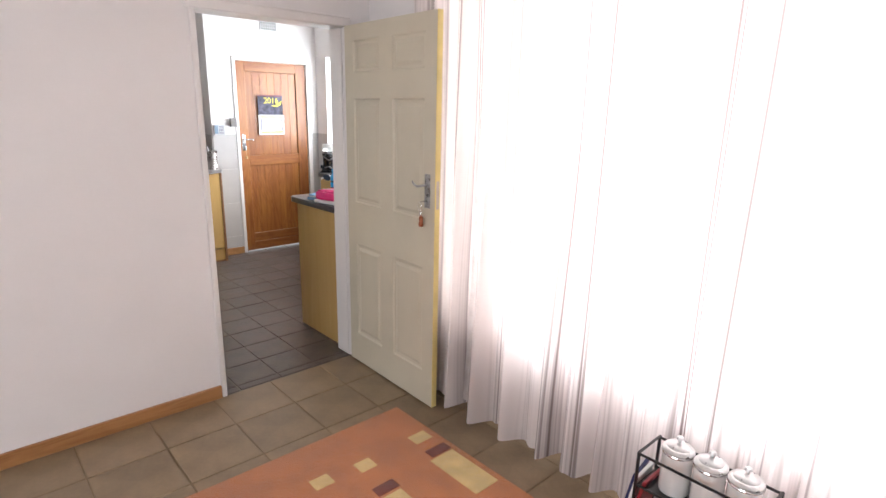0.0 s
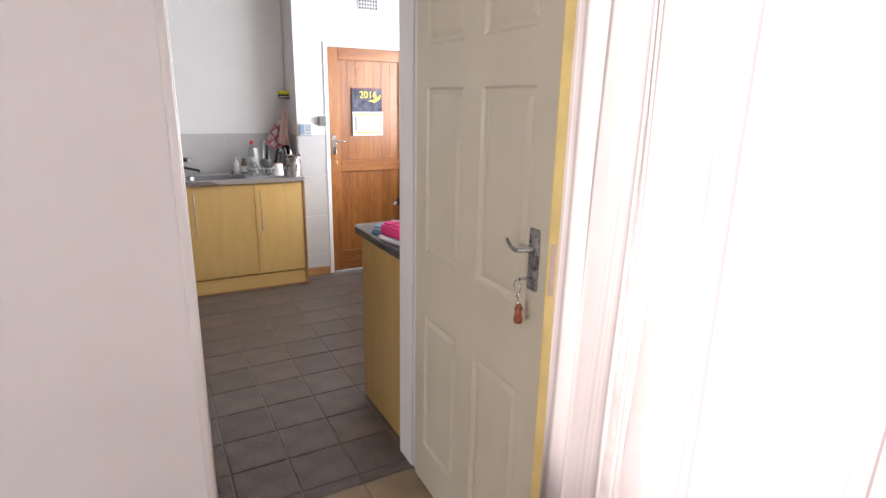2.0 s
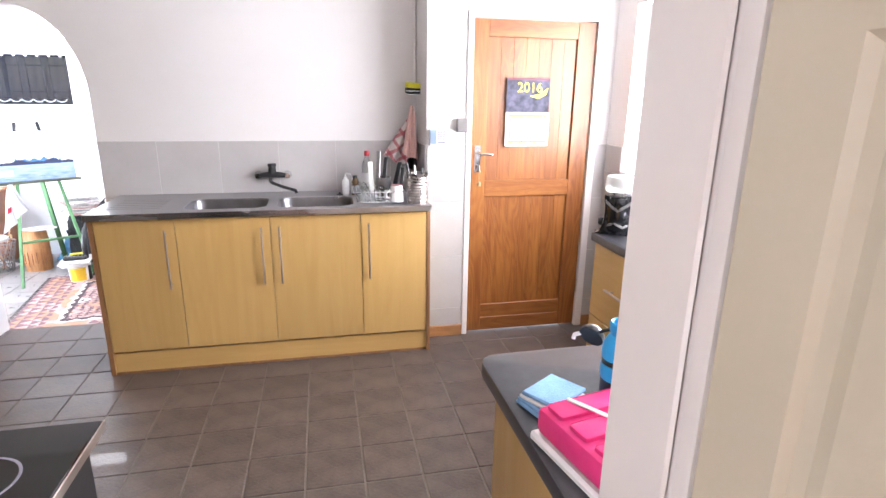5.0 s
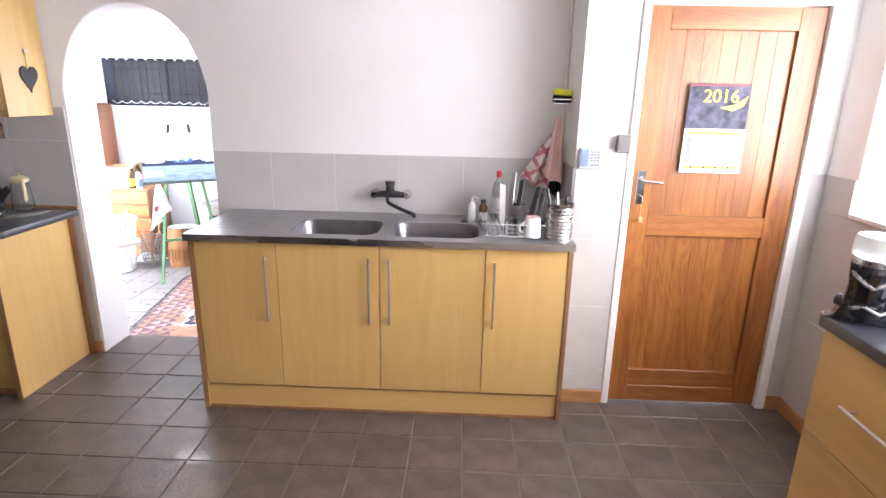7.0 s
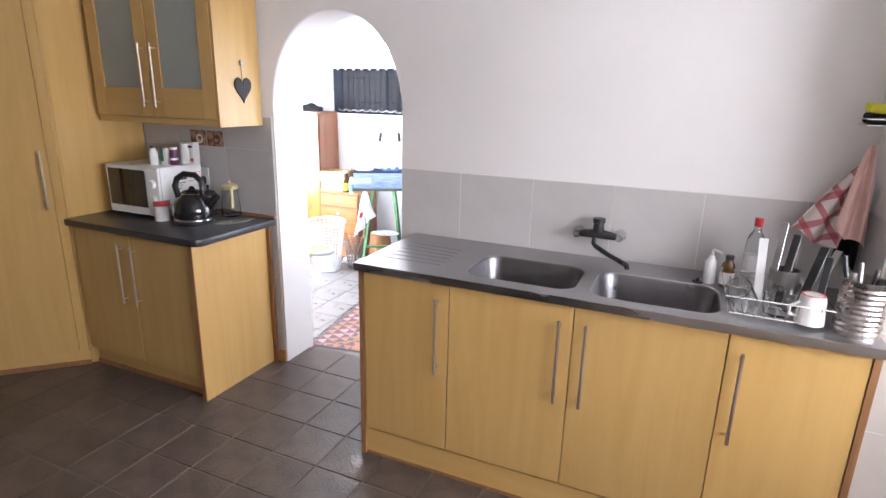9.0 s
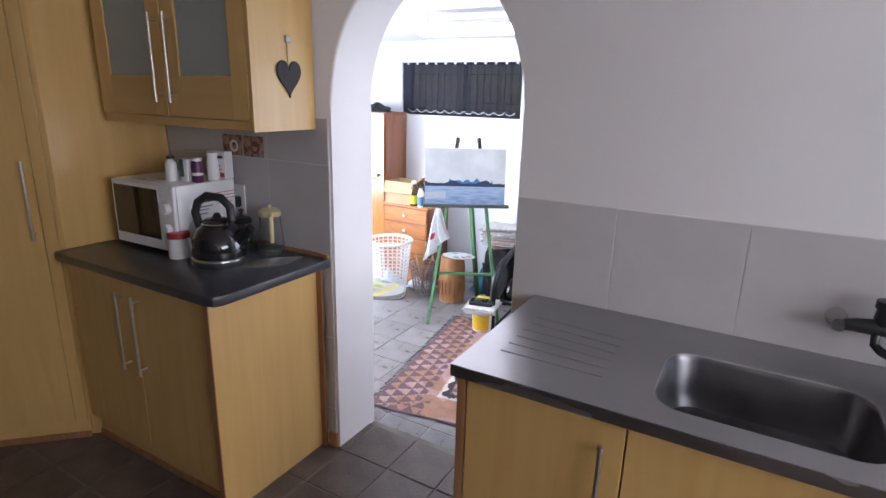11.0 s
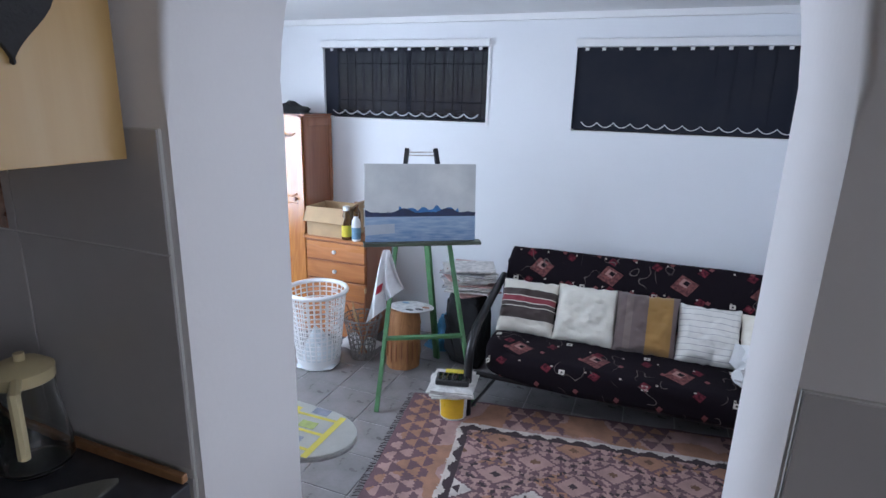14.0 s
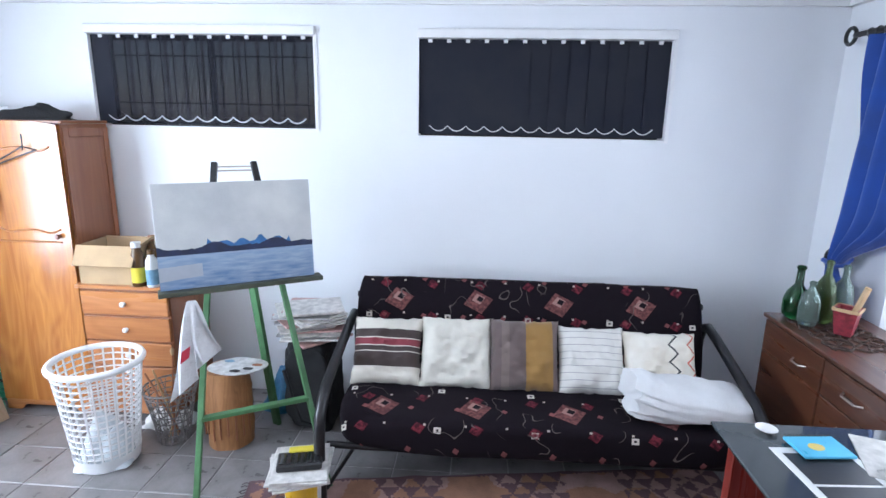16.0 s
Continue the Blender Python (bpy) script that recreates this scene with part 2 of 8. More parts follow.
def lathe(profile, place=(0, 0, 0), seg=24, bm=None, matrix=None):
    """Turns rows of (radius, height) about the upright axis."""
    own = bmesh.new()
    rings = []
    for r, z in profile:
        if r < 1e-5:
            rings.append([own.verts.new((0, 0, z))])
        else:
            rings.append([own.verts.new((r * math.cos(a), r * math.sin(a), z)) for a in (2 * math.pi * k / seg for k in range(seg))])
    for a, b in zip(rings, rings[1:]):
        for k in range(seg):
            j = (k + 1) % seg
            if len(a) > 1 and len(b) > 1:
                own.faces.new((a[k], a[j], b[j], b[k]))
            elif len(a) > 1:
                own.faces.new((a[k], a[j], b[0]))
            elif len(b) > 1:
                own.faces.new((a[0], b[j], b[k]))
    if matrix:
        own.transform(matrix)
    bmesh.ops.translate(own, vec=place, verts=own.verts)
    return join(bm, own)


def rod(points, r, seg=8, bm=None, closed=False, taper=None):
    """A round bar swept along points."""
    own = bmesh.new()
    pts = [Vector(p) for p in points]
    side, rings = None, []
    for i, p in enumerate(pts):
        if closed:
            d = pts[(i + 1) % len(pts)] - pts[i - 1]
        else:
            d = pts[min(i + 1, len(pts) - 1)] - pts[max(i - 1, 0)]
        d.normalize()
        if side is None:
            side = d.orthogonal().normalized()
        side = (side - d * side.dot(d)).normalized()
        up = d.cross(side)
        k = r * (taper[i] if taper else 1)
        rings.append([own.verts.new(p + (side * math.cos(a) + up * math.sin(a)) * k) for a in (2 * math.pi * j / seg for j in range(seg))])
    for i in range(len(rings) - (0 if closed else 1)):
        a, b = rings[i], rings[(i + 1) % len(rings)]
        for j in range(seg):
            own.faces.new((a[j], a[(j + 1) % seg], b[(j + 1) % seg], b[j]))
    if not closed:
        own.faces.new(rings[0][::-1])
        own.faces.new(rings[-1])
    return join(bm, own)


def slab(outline, z0, z1, bm=None, bevel=0.0):
    """An upright prism over an outline of (x, y)."""
    own = bmesh.new()
    low = [own.verts.new((x, y, z0)) for x, y in outline]
    high = [own.verts.new((x, y, z1)) for x, y in outline]
    own.faces.new(low[::-1])
    own.faces.new(high)
    n = len(outline)
    for k in range(n):
        own.faces.new((low[k], low[(k + 1) % n], high[(k + 1) % n], high[k]))
    bmesh.ops.recalc_face_normals(own, faces=own.faces[:])
    if bevel:
        bmesh.ops.bevel(own, geom=own.edges[:], offset=bevel, segments=2, affect="EDGES", profile=0.5)
    return join(bm, own)


def spread(cols, rows, f, bm=None, close=False):
    """A sheet over u, v from 0 to 1, placed by f."""
    own = bmesh.new()
    grid = [[own.verts.new(f(i / cols, j / rows)) for i in range(cols + (0 if close else 1))] for j in range(rows + 1)]
    n = len(grid[0])
    for j in range(rows):
        for i in range(n if close else n - 1):
            own.faces.new((grid[j][i], grid[j][(i + 1) % n], grid[j + 1][(i + 1) % n], grid[j + 1][i]))
    return join(bm, own)


def wall_with_holes(name, axis, at, thick, a0, a1, z0, z1, holes, material, label):
    """A wall across one axis with oblong openings (a0, a1, z0, z1), built of butting blocks."""
    bm = bmesh.new()
    cuts = sorted({a0, a1, *(h[0] for h in holes), *(h[1] for h in holes)})
    for lo, hi in zip(cuts, cuts[1:]):
        mid, spans, z = (lo + hi) / 2, [], z0
        for h in sorted((h for h in holes if h[0] < mid < h[1]), key=lambda h: h[2]):
            spans.append((z, h[2]))
            z = h[3]
        spans.append((z, z1))
        for s0, s1 in spans:
            if s1 - s0 > 1e-4:
                if axis == "y":
                    box(lo, hi, at, at + thick, s0, s1, 0, bm)
                else:
                    box(at, at + thick, lo, hi, s0, s1, 0, bm)
    bmesh.ops.remove_doubles(bm, verts=bm.verts[:], dist=1e-5)
    return whole(name, bm, material, label, "wall", kind="structure")

# ---- setting: three rooms ----
LOW = -0.305  # studio floor, below the kitchen
TOP = 2.62
STUDIO_TOP = 2.15

whole("ground", box(-60, 60, -60, 60, -0.6, -0.45), DIRT, "bare dry ground around the house", "ground", kind="structure")

# floors (tiles are laid on them at the end of the file)
floor_living = whole("floor_living", box(-3.2, 2.05, -2.6, 2.74, -0.2, -0.005), BEIGE_GROUT, "beige tiled living room floor with brown joints", "floor", kind="structure")
floor_kitchen = whole("floor_kitchen", box(-2.9, 3.36, 2.74, 6.335, -0.5, -0.005), FLOOR_GROUT, "brown quarry tile kitchen floor with worn joints", "floor", kind="structure")
floor_studio = whole("floor_studio", box(-3.43, 1.745, 6.335, 9.40, -0.5, LOW - 0.005), GREY_GROUT, "grey tiled studio floor with pale joints", "floor", kind="structure")

# glowing panel that stands in for the bright outdoors beyond the kitchen window
bright = bpy.data.materials.new("outdoors_glow")
bright.use_nodes = True
bright.node_tree.nodes["Principled BSDF"].inputs["Base Color"].default_value = (0.9, 0.9, 0.9, 1)
bright.node_tree.nodes["Principled BSDF"].inputs["Emission Color"].default_value = (0.93, 0.97, 1.0, 1)
bright.node_tree.nodes["Principled BSDF"].inputs["Emission Strength"].default_value = 3.0
whole("backdrop", box(4.6, 4.7, 0.5, 14, -0.45, 4.5), bright, "glowing panel standing in for bright outdoors beyond the kitchen window", "backdrop", kind="structure")

# ceilings
whole("ceiling_kitchen", box(-3.4, 3.6, 2.81, 6.33, TOP, TOP + 0.12), LOW_BOUNCE_CEILING, "unseen kitchen ceiling, cream to limit bounced light", "ceiling", kind="structure")
whole("ceiling_living", box(-3.4, 3.6, -2.8, 2.809, TOP, TOP + 0.12), CEILING, "plain white living room ceiling", "ceiling", kind="structure")
whole("ceiling_studio", box(-3.63, 1.95, 6.336, 9.6, STUDIO_TOP, STUDIO_TOP + 0.12), CEILING, "low white studio ceiling", "ceiling", kind="structure")

# living room
DX0, DX1, DH = 1.042, 1.866, 2.05
wall_with_holes("wall_living", "y", 2.74, 0.14, -3.2, 3.36, 0, TOP, [(DX0, DX1, -0.01, DH)], WALL, "white wall with the doorway to the kitchen")
wall_with_holes("wall_curtain", "x", 2.05, 0.2, -2.6, 2.74, -0.2, TOP, [(-1.3, 2.06, 0.5, 2.3)], WALL, "white living room wall with a wide window")
whole("wall_south", box(-3.2, 2.05, -2.8, -2.6, -0.2, TOP), WALL, "plain white living room wall", "wall", kind="structure")
# The opening in this unseen wall is added only for the fill lamp.
wall_with_holes("wall_west_living", "x", -3.4, 0.2, -2.8, 2.88, -0.2, TOP, [(-1.2, 1.6, 0.7, 2.2)], WALL, "unseen living room wall with an opening added for the fill lamp")

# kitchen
# Thin unseen sheet added over the wall to soak up bounce.
whole("stove_wall_absorber", box(-2.7, 1.0, 2.8845, 2.889, 0, TOP), BOUNCE_ABSORBER, "unseen beige sheet added behind the stove to cut bounced light", "wall", kind="structure")
WY0, WY1, WZ0, WZ1 = 3.2, 5.47, 1.14, 2.12
wall_with_holes("wall_east", "x", 3.36, 0.2, 2.74, 5.9, -0.2, TOP, [(WY0, WY1, WZ0, WZ1)], WALL, "white kitchen wall with a wide window")
KX0, KX1, KH = 2.40, 3.24, 2.05
wall_with_holes("wall_back_door", "y", 5.69, 0.2, 2.14, 3.36, -0.2, TOP, [(KX0, KX1, -0.01, KH)], WALL, "white kitchen wall round the back door")
whole("wall_return", box(2.14, 2.34, 5.89, 6.33, -0.2, TOP), WALL, "short white return wall beside the sink", "wall", kind="structure")
# Unseen west wall, coloured dark so that less light bounces.
whole("wall_west_kitchen", box(-2.9, -2.7, 2.88, 6.33, -0.2, TOP), BOUNCE_ABSORBER, "unseen kitchen wall, darkened to cut bounced light", "wall", kind="structure")

# arch wall between kitchen and studio
AX0, AX1, SPRING, APEX = -0.655, 0.163, 1.52, 2.06


def arch_wall():
    own = bmesh.new()
    x0, x1 = -3.63, 2.14
    n = 28
    rim = [(AX0, -0.5), (AX0, 0.0)]
    mid, half = (AX0 + AX1) / 2, (AX1 - AX0) / 2
    for k in range(n + 1):
        a = math.pi * (1 - k / n)
        c, s = math.cos(a), math.sin(a)
        rim.append((mid + half * (abs(c) ** 0.93) * (1 if c > 0 else -1), SPRING + (APEX - SPRING) * s ** 0.93))
    rim += [(AX1, 0.0), (AX1, -0.5)]
    outer = []
    for x, z in rim:
        if z <= SPRING + 1e-6:
            outer.append((x0 if x < mid else x1, z))
        else:
            f = (x - AX0) / (AX1 - AX0)
            outer.append((x0 + f * (x1 - x0), TOP))
    faces = []
    for y in (6.07, 6.335):
        faces.append(([own.verts.new((x, y, z)) for x, z in rim], [own.verts.new((x, y, z)) for x, z in outer]))
    (ri, ro), (si, so) = faces
    for k in range(len(rim) - 1):
        own.faces.new((ri[k], ri[k + 1], ro[k + 1], ro[k]))
        own.faces.new((si[k], so[k], so[k + 1], si[k + 1]))
        own.faces.new((ri[k], si[k], si[k + 1], ri[k + 1]))
        own.faces.new((ro[k], ro[k + 1], so[k + 1], so[k]))
    rimmed = {v for v in (*ri, *si)}
    edges = [e for e in own.edges if e.verts[0] in rimmed and e.verts[1] in rimmed and abs(e.verts[0].co.y - e.verts[1].co.y) < 1e-6]
    bmesh.ops.bevel(own, geom=edges, offset=0.012, segments=3, affect="EDGES", profile=0.5)
    return whole("wall_arch", own, WALL, "white plastered wall with a round arched opening", "wall", kind="structure", smooth=True)


arch_wall()

# studio
NORTH = 9.40
wall_with_holes("wall_north", "y", NORTH, 0.2, -3.43, 1.745, -0.5, 2.4, [(-2.57, -1.20, 1.415, 1.955), (-0.585, 0.837, 1.39, 1.945)], STUDIO_WALL, "white studio wall with two high windows")
wall_with_holes("wall_studio_east", "x", 1.745, 0.2, 6.335, 9.6, -0.5, 2.4, [(6.85, 8.75, 0.45, 1.85)], STUDIO_WALL, "white studio wall with a curtained window")
wall_with_holes("wall_studio_west", "x", -3.63, 0.2, 6.335, 9.6, -0.5, 2.4, [(6.55, 8.15, 0.3, 1.9)], STUDIO_WALL, "white studio wall with a wide window")

# ---- kitchen: cabinets, worktops, doors ----
def bar_handle(parent, x, y, z0, z1, out=(0, -1), lie=None):
    """A brushed bar handle on two pins; upright, or lying along y where lie is given."""
    ox, oy = out[0] * 0.032, out[1] * 0.032
    if lie is None:
        bm = rod([(x + ox, y + oy, z0), (x + ox, y + oy, z1)], 0.006, 10)
        for z in (z0 + 0.025, z1 - 0.025):
            rod([(x, y, z), (x + ox, y + oy, z)], 0.0045, 8, bm)
    else:
        bm = rod([(x + ox, lie[0], z0), (x + ox, lie[1], z0)], 0.006, 10)
        for q in (lie[0] + 0.03, lie[1] - 0.03):
            rod([(x, q, z0), (x + ox, q, z0)], 0.0045, 8, bm)
    return part("handle", bm, BRUSHED, parent, "brushed steel bar handle", True)


def cabinet_door(parent, x0, x1, y, z0, z1, handle_x, thick=0.018):
    d = part("door", box(x0 + 0.002, x1 - 0.002, y, y + thick, z0, z1, 0.0015), MELAMINE, parent)
    if handle_x is not None:
        bar_handle(d, handle_x, y, z1 - 0.395, z1 - 0.055)
    return d


# sink unit
sink_unit = thing("sink_cabinet", (1.2, 5.75, 0), "beech sink cabinet with four doors and bar handles", "cabinet")
part("carcass", box(0.285, 2.105, 5.522, 6.05, 0.13, 0.79), MELAMINE, sink_unit)
part("side_panel", box(0.262, 0.282, 5.49, 6.05, 0.0, 0.921, 0.001), MELAMINE, sink_unit)
part("side_panel", box(2.108, 2.126, 5.49, 5.685, 0.0, 0.921, 0.001), MELAMINE, sink_unit)
part("edging", box(0.2605, 0.2835, 5.486, 5.49, 0.0, 0.921), EDGING, sink_unit)
part("edging", box(2.1065, 2.1275, 5.486, 5.49, 0.0, 0.921), EDGING, sink_unit)
part("plinth", box(0.284, 2.106, 5.503, 5.52, 0.012, 0.13, 0.001), MELAMINE_X, sink_unit)
part("plinth_seal", box(0.284, 2.106, 5.497, 5.503, 0.0, 0.014), EDGING, sink_unit)
for a, b, h in ((0.285, 0.69, 0.643), (0.69, 1.195, 1.148), (1.195, 1.71, 1.247), (1.71, 2.106, 1.754)):
    cabinet_door(sink_unit, a, b, 5.49, 0.145, 0.914, h)

# stainless worktop with two bowls and a drainer
sink_top = thing("sink_worktop", (1.2, 5.76, 0.93), "stainless steel sink top with two bowls and drainer", "sink")
SX0, SX1, SY0, SY1, SZ = 0.252, 2.130, 5.458, 6.061, 0.957


def bowl_rim(cx, cy, hx, hy, r, n=6):
    pts = []
    for qx, qy, a0 in ((1, 1, 0), (-1, 1, 90), (-1, -1, 180), (1, -1, 270)):
        for k in range(n + 1):
            a = radians(a0 + 90 * k / n)
            pts.append((cx + qx * (hx - r) + r * math.cos(a), cy + qy * (hy - r) + r * math.sin(a)))
    return pts


def sink_sheet():
    bm = bmesh.new()
    bowls = [(0.948, 5.70, 0.228, 0.165), (1.455, 5.69, 0.226, 0.165)]
    loops = [[bm.verts.new((x, y, SZ)) for x, y in ((SX0, SY0), (SX1, SY0), (SX1, SY1), (SX0, SY1))]]
    edges = []
    for loop in loops:
        edges += [bm.edges.new((loop[k], loop[(k + 1) % len(loop)])) for k in range(len(loop))]
    rims = []
    for cx, cy, hx, hy in bowls:
        rim = [bm.verts.new((x, y, SZ)) for x, y in bowl_rim(cx, cy, hx, hy, 0.075)]
        edges += [bm.edges.new((rim[k], rim[(k + 1) % len(rim)])) for k in range(len(rim))]
        rims.append((rim, cx, cy))
    bmesh.ops.triangle_fill(bm, use_beauty=True, use_dissolve=False, edges=edges)
    for f in [f for f in bm.faces if any((f.calc_center_median().x - cx) ** 2 / hx**2 + (f.calc_center_median().y - cy) ** 2 / hy**2 < 0.75 and all(abs(v.co.x - cx) <= hx + 1e-4 and abs(v.co.y - cy) <= hy + 1e-4 for v in f.verts) for cx, cy, hx, hy in bowls)]:
        bm.faces.remove(f)
    for f in bm.faces:
        if f.normal.z < 0:
            f.normal_flip()
    for rim, cx, cy in rims:
        last = rim
        for s, z in ((0.985, -0.004), (0.965, -0.014), (0.93, -0.11), (0.86, -0.142), (0.75, -0.15), (0.08, -0.153)):
            ring = [bm.verts.new((cx + (v.co.x - cx) * s, cy + (v.co.y - cy) * s, SZ + z)) for v in rim]
            n = len(rim)
            for k in range(n):
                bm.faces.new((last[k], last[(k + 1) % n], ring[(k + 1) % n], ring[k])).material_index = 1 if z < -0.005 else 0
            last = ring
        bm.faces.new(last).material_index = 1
    return bm


part("top_sheet", sink_sheet(), [STEEL, SHADED_STEEL], sink_top, smooth=True)
part("front_lip", box(SX0, SX1, SY0, SY0 + 0.004, 0.923, SZ - 0.0005, 0.0015), LIP_HIGHLIGHT, sink_top)
part("end_lip", box(SX0, SX0 + 0.004, SY0 + 0.004, SY1, 0.923, SZ - 0.0005), STEEL, sink_top)
for k in range(6):
    part("drainer_rib", rod([(0.33, 5.60 + 0.055 * k, SZ - 0.0025), (0.60, 5.60 + 0.05 * k, SZ - 0.0025)], 0.005, 8), STEEL, sink_top, smooth=True)
for cx, cy in ((0.948, 5.70), (1.455, 5.69)):
    part("waste", lathe([(0.0, 0.004), (0.03, 0.004), (0.038, 0.0), (0.038, -0.002)], (cx, cy, SZ - 0.15), 20), CHROME, sink_top, "chrome waste ring", True)

# wall mixer tap
tap = thing("wall_tap", (1.18, 6.05, 1.07), "black wall-mounted mixer tap with chrome ends", "tap")
part("body", rod([(1.085, 5.985, 1.072), (1.11, 5.985, 1.076), (1.18, 5.985, 1.082), (1.25, 5.985, 1.076), (1.275, 5.985, 1.072)], 0.023, 14, taper=[0.75, 0.9, 1.15, 0.9, 0.75]), BLACK, tap, smooth=True)
part("lever_head", lathe([(0.0, 0.0), (0.027, 0.0), (0.030, 0.02), (0.026, 0.05), (0.033, 0.052), (0.032, 0.075), (0.0, 0.078)], (1.18, 5.985, 1.09), 16), BLACK, tap, smooth=True)
part("spout", rod([(1.165, 5.98, 1.062), (1.165, 5.968, 1.03), (1.18, 5.95, 1.02), (1.26, 5.87, 1.002), (1.355, 5.785, 0.988), (1.362, 5.778, 0.968)], 0.0125, 10), BLACK, tap, smooth=True)
for x in (1.072, 1.288):
    part("flange", rod([(x, 6.065, 1.07), (x, 6.05, 1.07), (x, 6.03, 1.07), (x, 5.975, 1.07)], 0.026, 16, taper=[1.2, 1.2, 0.8, 0.8]), CHROME, tap, "chrome wall flange", True)

tap.matrix_basis = Matrix.Translation((1.185, 6.06, 1.08)) @ Matrix.Scale(0.84, 4) @ Matrix.Translation((-1.18, -6.06, -1.08)) @ tap.matrix_basis

# microwave counter unit
mw_unit = thing("base_cabinet", (-1.2, 5.78, 0), "beech base cabinet with two doors beside the arch", "cabinet")
part("carcass", box(-1.69, -0.765, 5.535, 6.05, 0.1, 0.885), MELAMINE, mw_unit)
part("side_panel", box(-0.762, -0.738, 5.495, 6.04, 0.0, 0.888, 0.001), MELAMINE, mw_unit)
part("edging", box(-0.7635, -0.7365, 5.491, 5.495, 0.0, 0.888), EDGING, mw_unit)
part("wall_filler", box(-0.758, -0.712, 6.04, 6.053, 0.0, 0.888), EDGING, mw_unit, "brown upright filler strip")
part("plinth", box(-1.69, -0.765, 5.55, 5.566, 0.012, 0.12), MELAMINE_X, mw_unit)
part("plinth_seal", box(-1.69, -0.765, 5.543, 5.55, 0.0, 0.03), EDGING, mw_unit)
cabinet_door(mw_unit, -1.69, -1.225, 5.512, 0.125, 0.88, -1.29)
cabinet_door(mw_unit, -1.225, -0.766, 5.512, 0.125, 0.88, -1.185)
mw_top = thing("worktop", (-1.2, 5.77, 0.888), "charcoal laminate worktop with rounded front edge", "worktop")
part("slab", slab([(-1.69, 5.468), (-0.715, 5.468), (-0.685, 5.478), (-0.670, 5.51), (-0.667, 6.054), (-1.69, 6.054)], 0.892, 0.930, bevel=0.006), LAMINATE, mw_top, smooth=True)
part("upstand", box(-1.69, -0.67, 6.04, 6.053, 0.932, 0.948, 0.002), EDGING, mw_top, "brown back strip")

# wall cabinet
wall_cab = thing("wall_cabinet", (-1.17, 5.89, 1.46), "beech wall cabinet with two frosted glass doors", "cabinet")
part("carcass", box(-1.66, -0.742, 5.760, 6.054, 1.506, 2.2), MELAMINE, wall_cab)
part("side_panel", box(-0.74, -0.722, 5.739, 6.054, 1.468, 2.2, 0.001), MELAMINE, wall_cab)
part("bottom_rail", box(-1.66, -0.742, 5.750, 5.768, 1.469, 1.505, 0.002), MELAMINE_X, wall_cab)
FROST = clear("frosted_glass", (0.60, 0.64, 0.60), 0.45, 0.55)
for a, b, h in ((-1.655, -1.2, -1.225), (-1.198, -0.742, -1.138)):
    d = part("door", box(a + 0.002, a + 0.085, 5.739, 5.758, 1.508, 2.2, 0.001), MELAMINE, wall_cab)
    part("stile", box(b - 0.085, b - 0.002, 5.739, 5.758, 1.508, 2.2, 0.001), MELAMINE, d)
    part("rail", box(a + 0.085, b - 0.085, 5.739, 5.758, 1.508, 1.66, 0.001), MELAMINE_X, d)
    part("rail", box(a + 0.085, b - 0.085, 5.739, 5.758, 2.12, 2.2, 0.001), MELAMINE_X, d)
    part("pane", box(a + 0.085, b - 0.085, 5.746, 5.751, 1.66, 2.12), FROST, d, "pale frosted glass pane")
    bar_handle(d, h, 5.739, 1.56, 1.885)

# tall corner cupboard, front set across the corner
tall = thing("tall_cupboard", (-2.2, 5.5, 0), "tall beech corner cupboard with bar handle", "cupboard")
fx0, fy0, fx1, fy1 = -1.705, 5.50, -2.33, 4.88
part("carcass", slab([(fx0, fy0 + 0.025), (-1.705, 6.058), (-2.69, 6.058), (-2.69, 4.9), (fx1, fy1 + 0.025)], 0.1, 2.3), MELAMINE, tall)
dx, dy = (fx1 - fx0), (fy1 - fy0)
ln = math.hypot(dx, dy)
ux, uy = dx / ln, dy / ln
nx, ny = uy * -1, ux  # outwards to the room
if nx < 0:
    nx, ny = -nx, -ny


def across(s0, s1, d0, d1, z0, z1):
    return slab([(fx0 + ux * s + nx * d, fy0 + uy * s + ny * d) for s, d in ((s0, d0), (s1, d0), (s1, d1), (s0, d1))], z0, z1, bevel=0.001)


tall_door = part("door", across(0.045, 0.86, 0.0, 0.018, 0.105, 2.3), MELAMINE, tall)
part("stile", across(-0.005, 0.041, 0.0, 0.018, 0.105, 2.3), MELAMINE, tall)
part("plinth", across(-0.005, 0.86, -0.03, -0.012, 0.03, 0.1), MELAMINE_X, tall)
part("plinth_seal", across(-0.005, 0.86, -0.012, -0.006, 0.0, 0.03), EDGING, tall)
part("plinth_end", slab([(-1.695, 5.553), (-1.695, 5.62), (-1.82, 5.62), (-1.82, 5.435)], 0.0, 0.0995), MELAMINE_X, tall)
hx, hy = fx0 + ux * 0.068 + nx * 0.018, fy0 + uy * 0.068 + ny * 0.018
bar_handle(tall_door, hx, hy, 0.985, 1.315, (nx, ny))

# drawer unit under the window and the return counter by the doorway
drawers = thing("drawer_unit", (3.05, 4.0, 0), "beech drawer unit with long bar handles under the window", "cabinet")
part("carcass", box(2.807, 3.35, 3.50, 4.645, 0.08, 0.92), MELAMINE, drawers)
part("end_panel", box(2.800, 3.35, 4.648, 4.666, 0.0, 0.922, 0.001), MELAMINE, drawers)
part("plinth", box(2.85, 2.866, 3.5, 4.648, 0.0, 0.08), MELAMINE_X, drawers)
part("plinth_seal", box(2.843, 2.8495, 3.5, 4.648, 0.0, 0.012), EDGING, drawers)
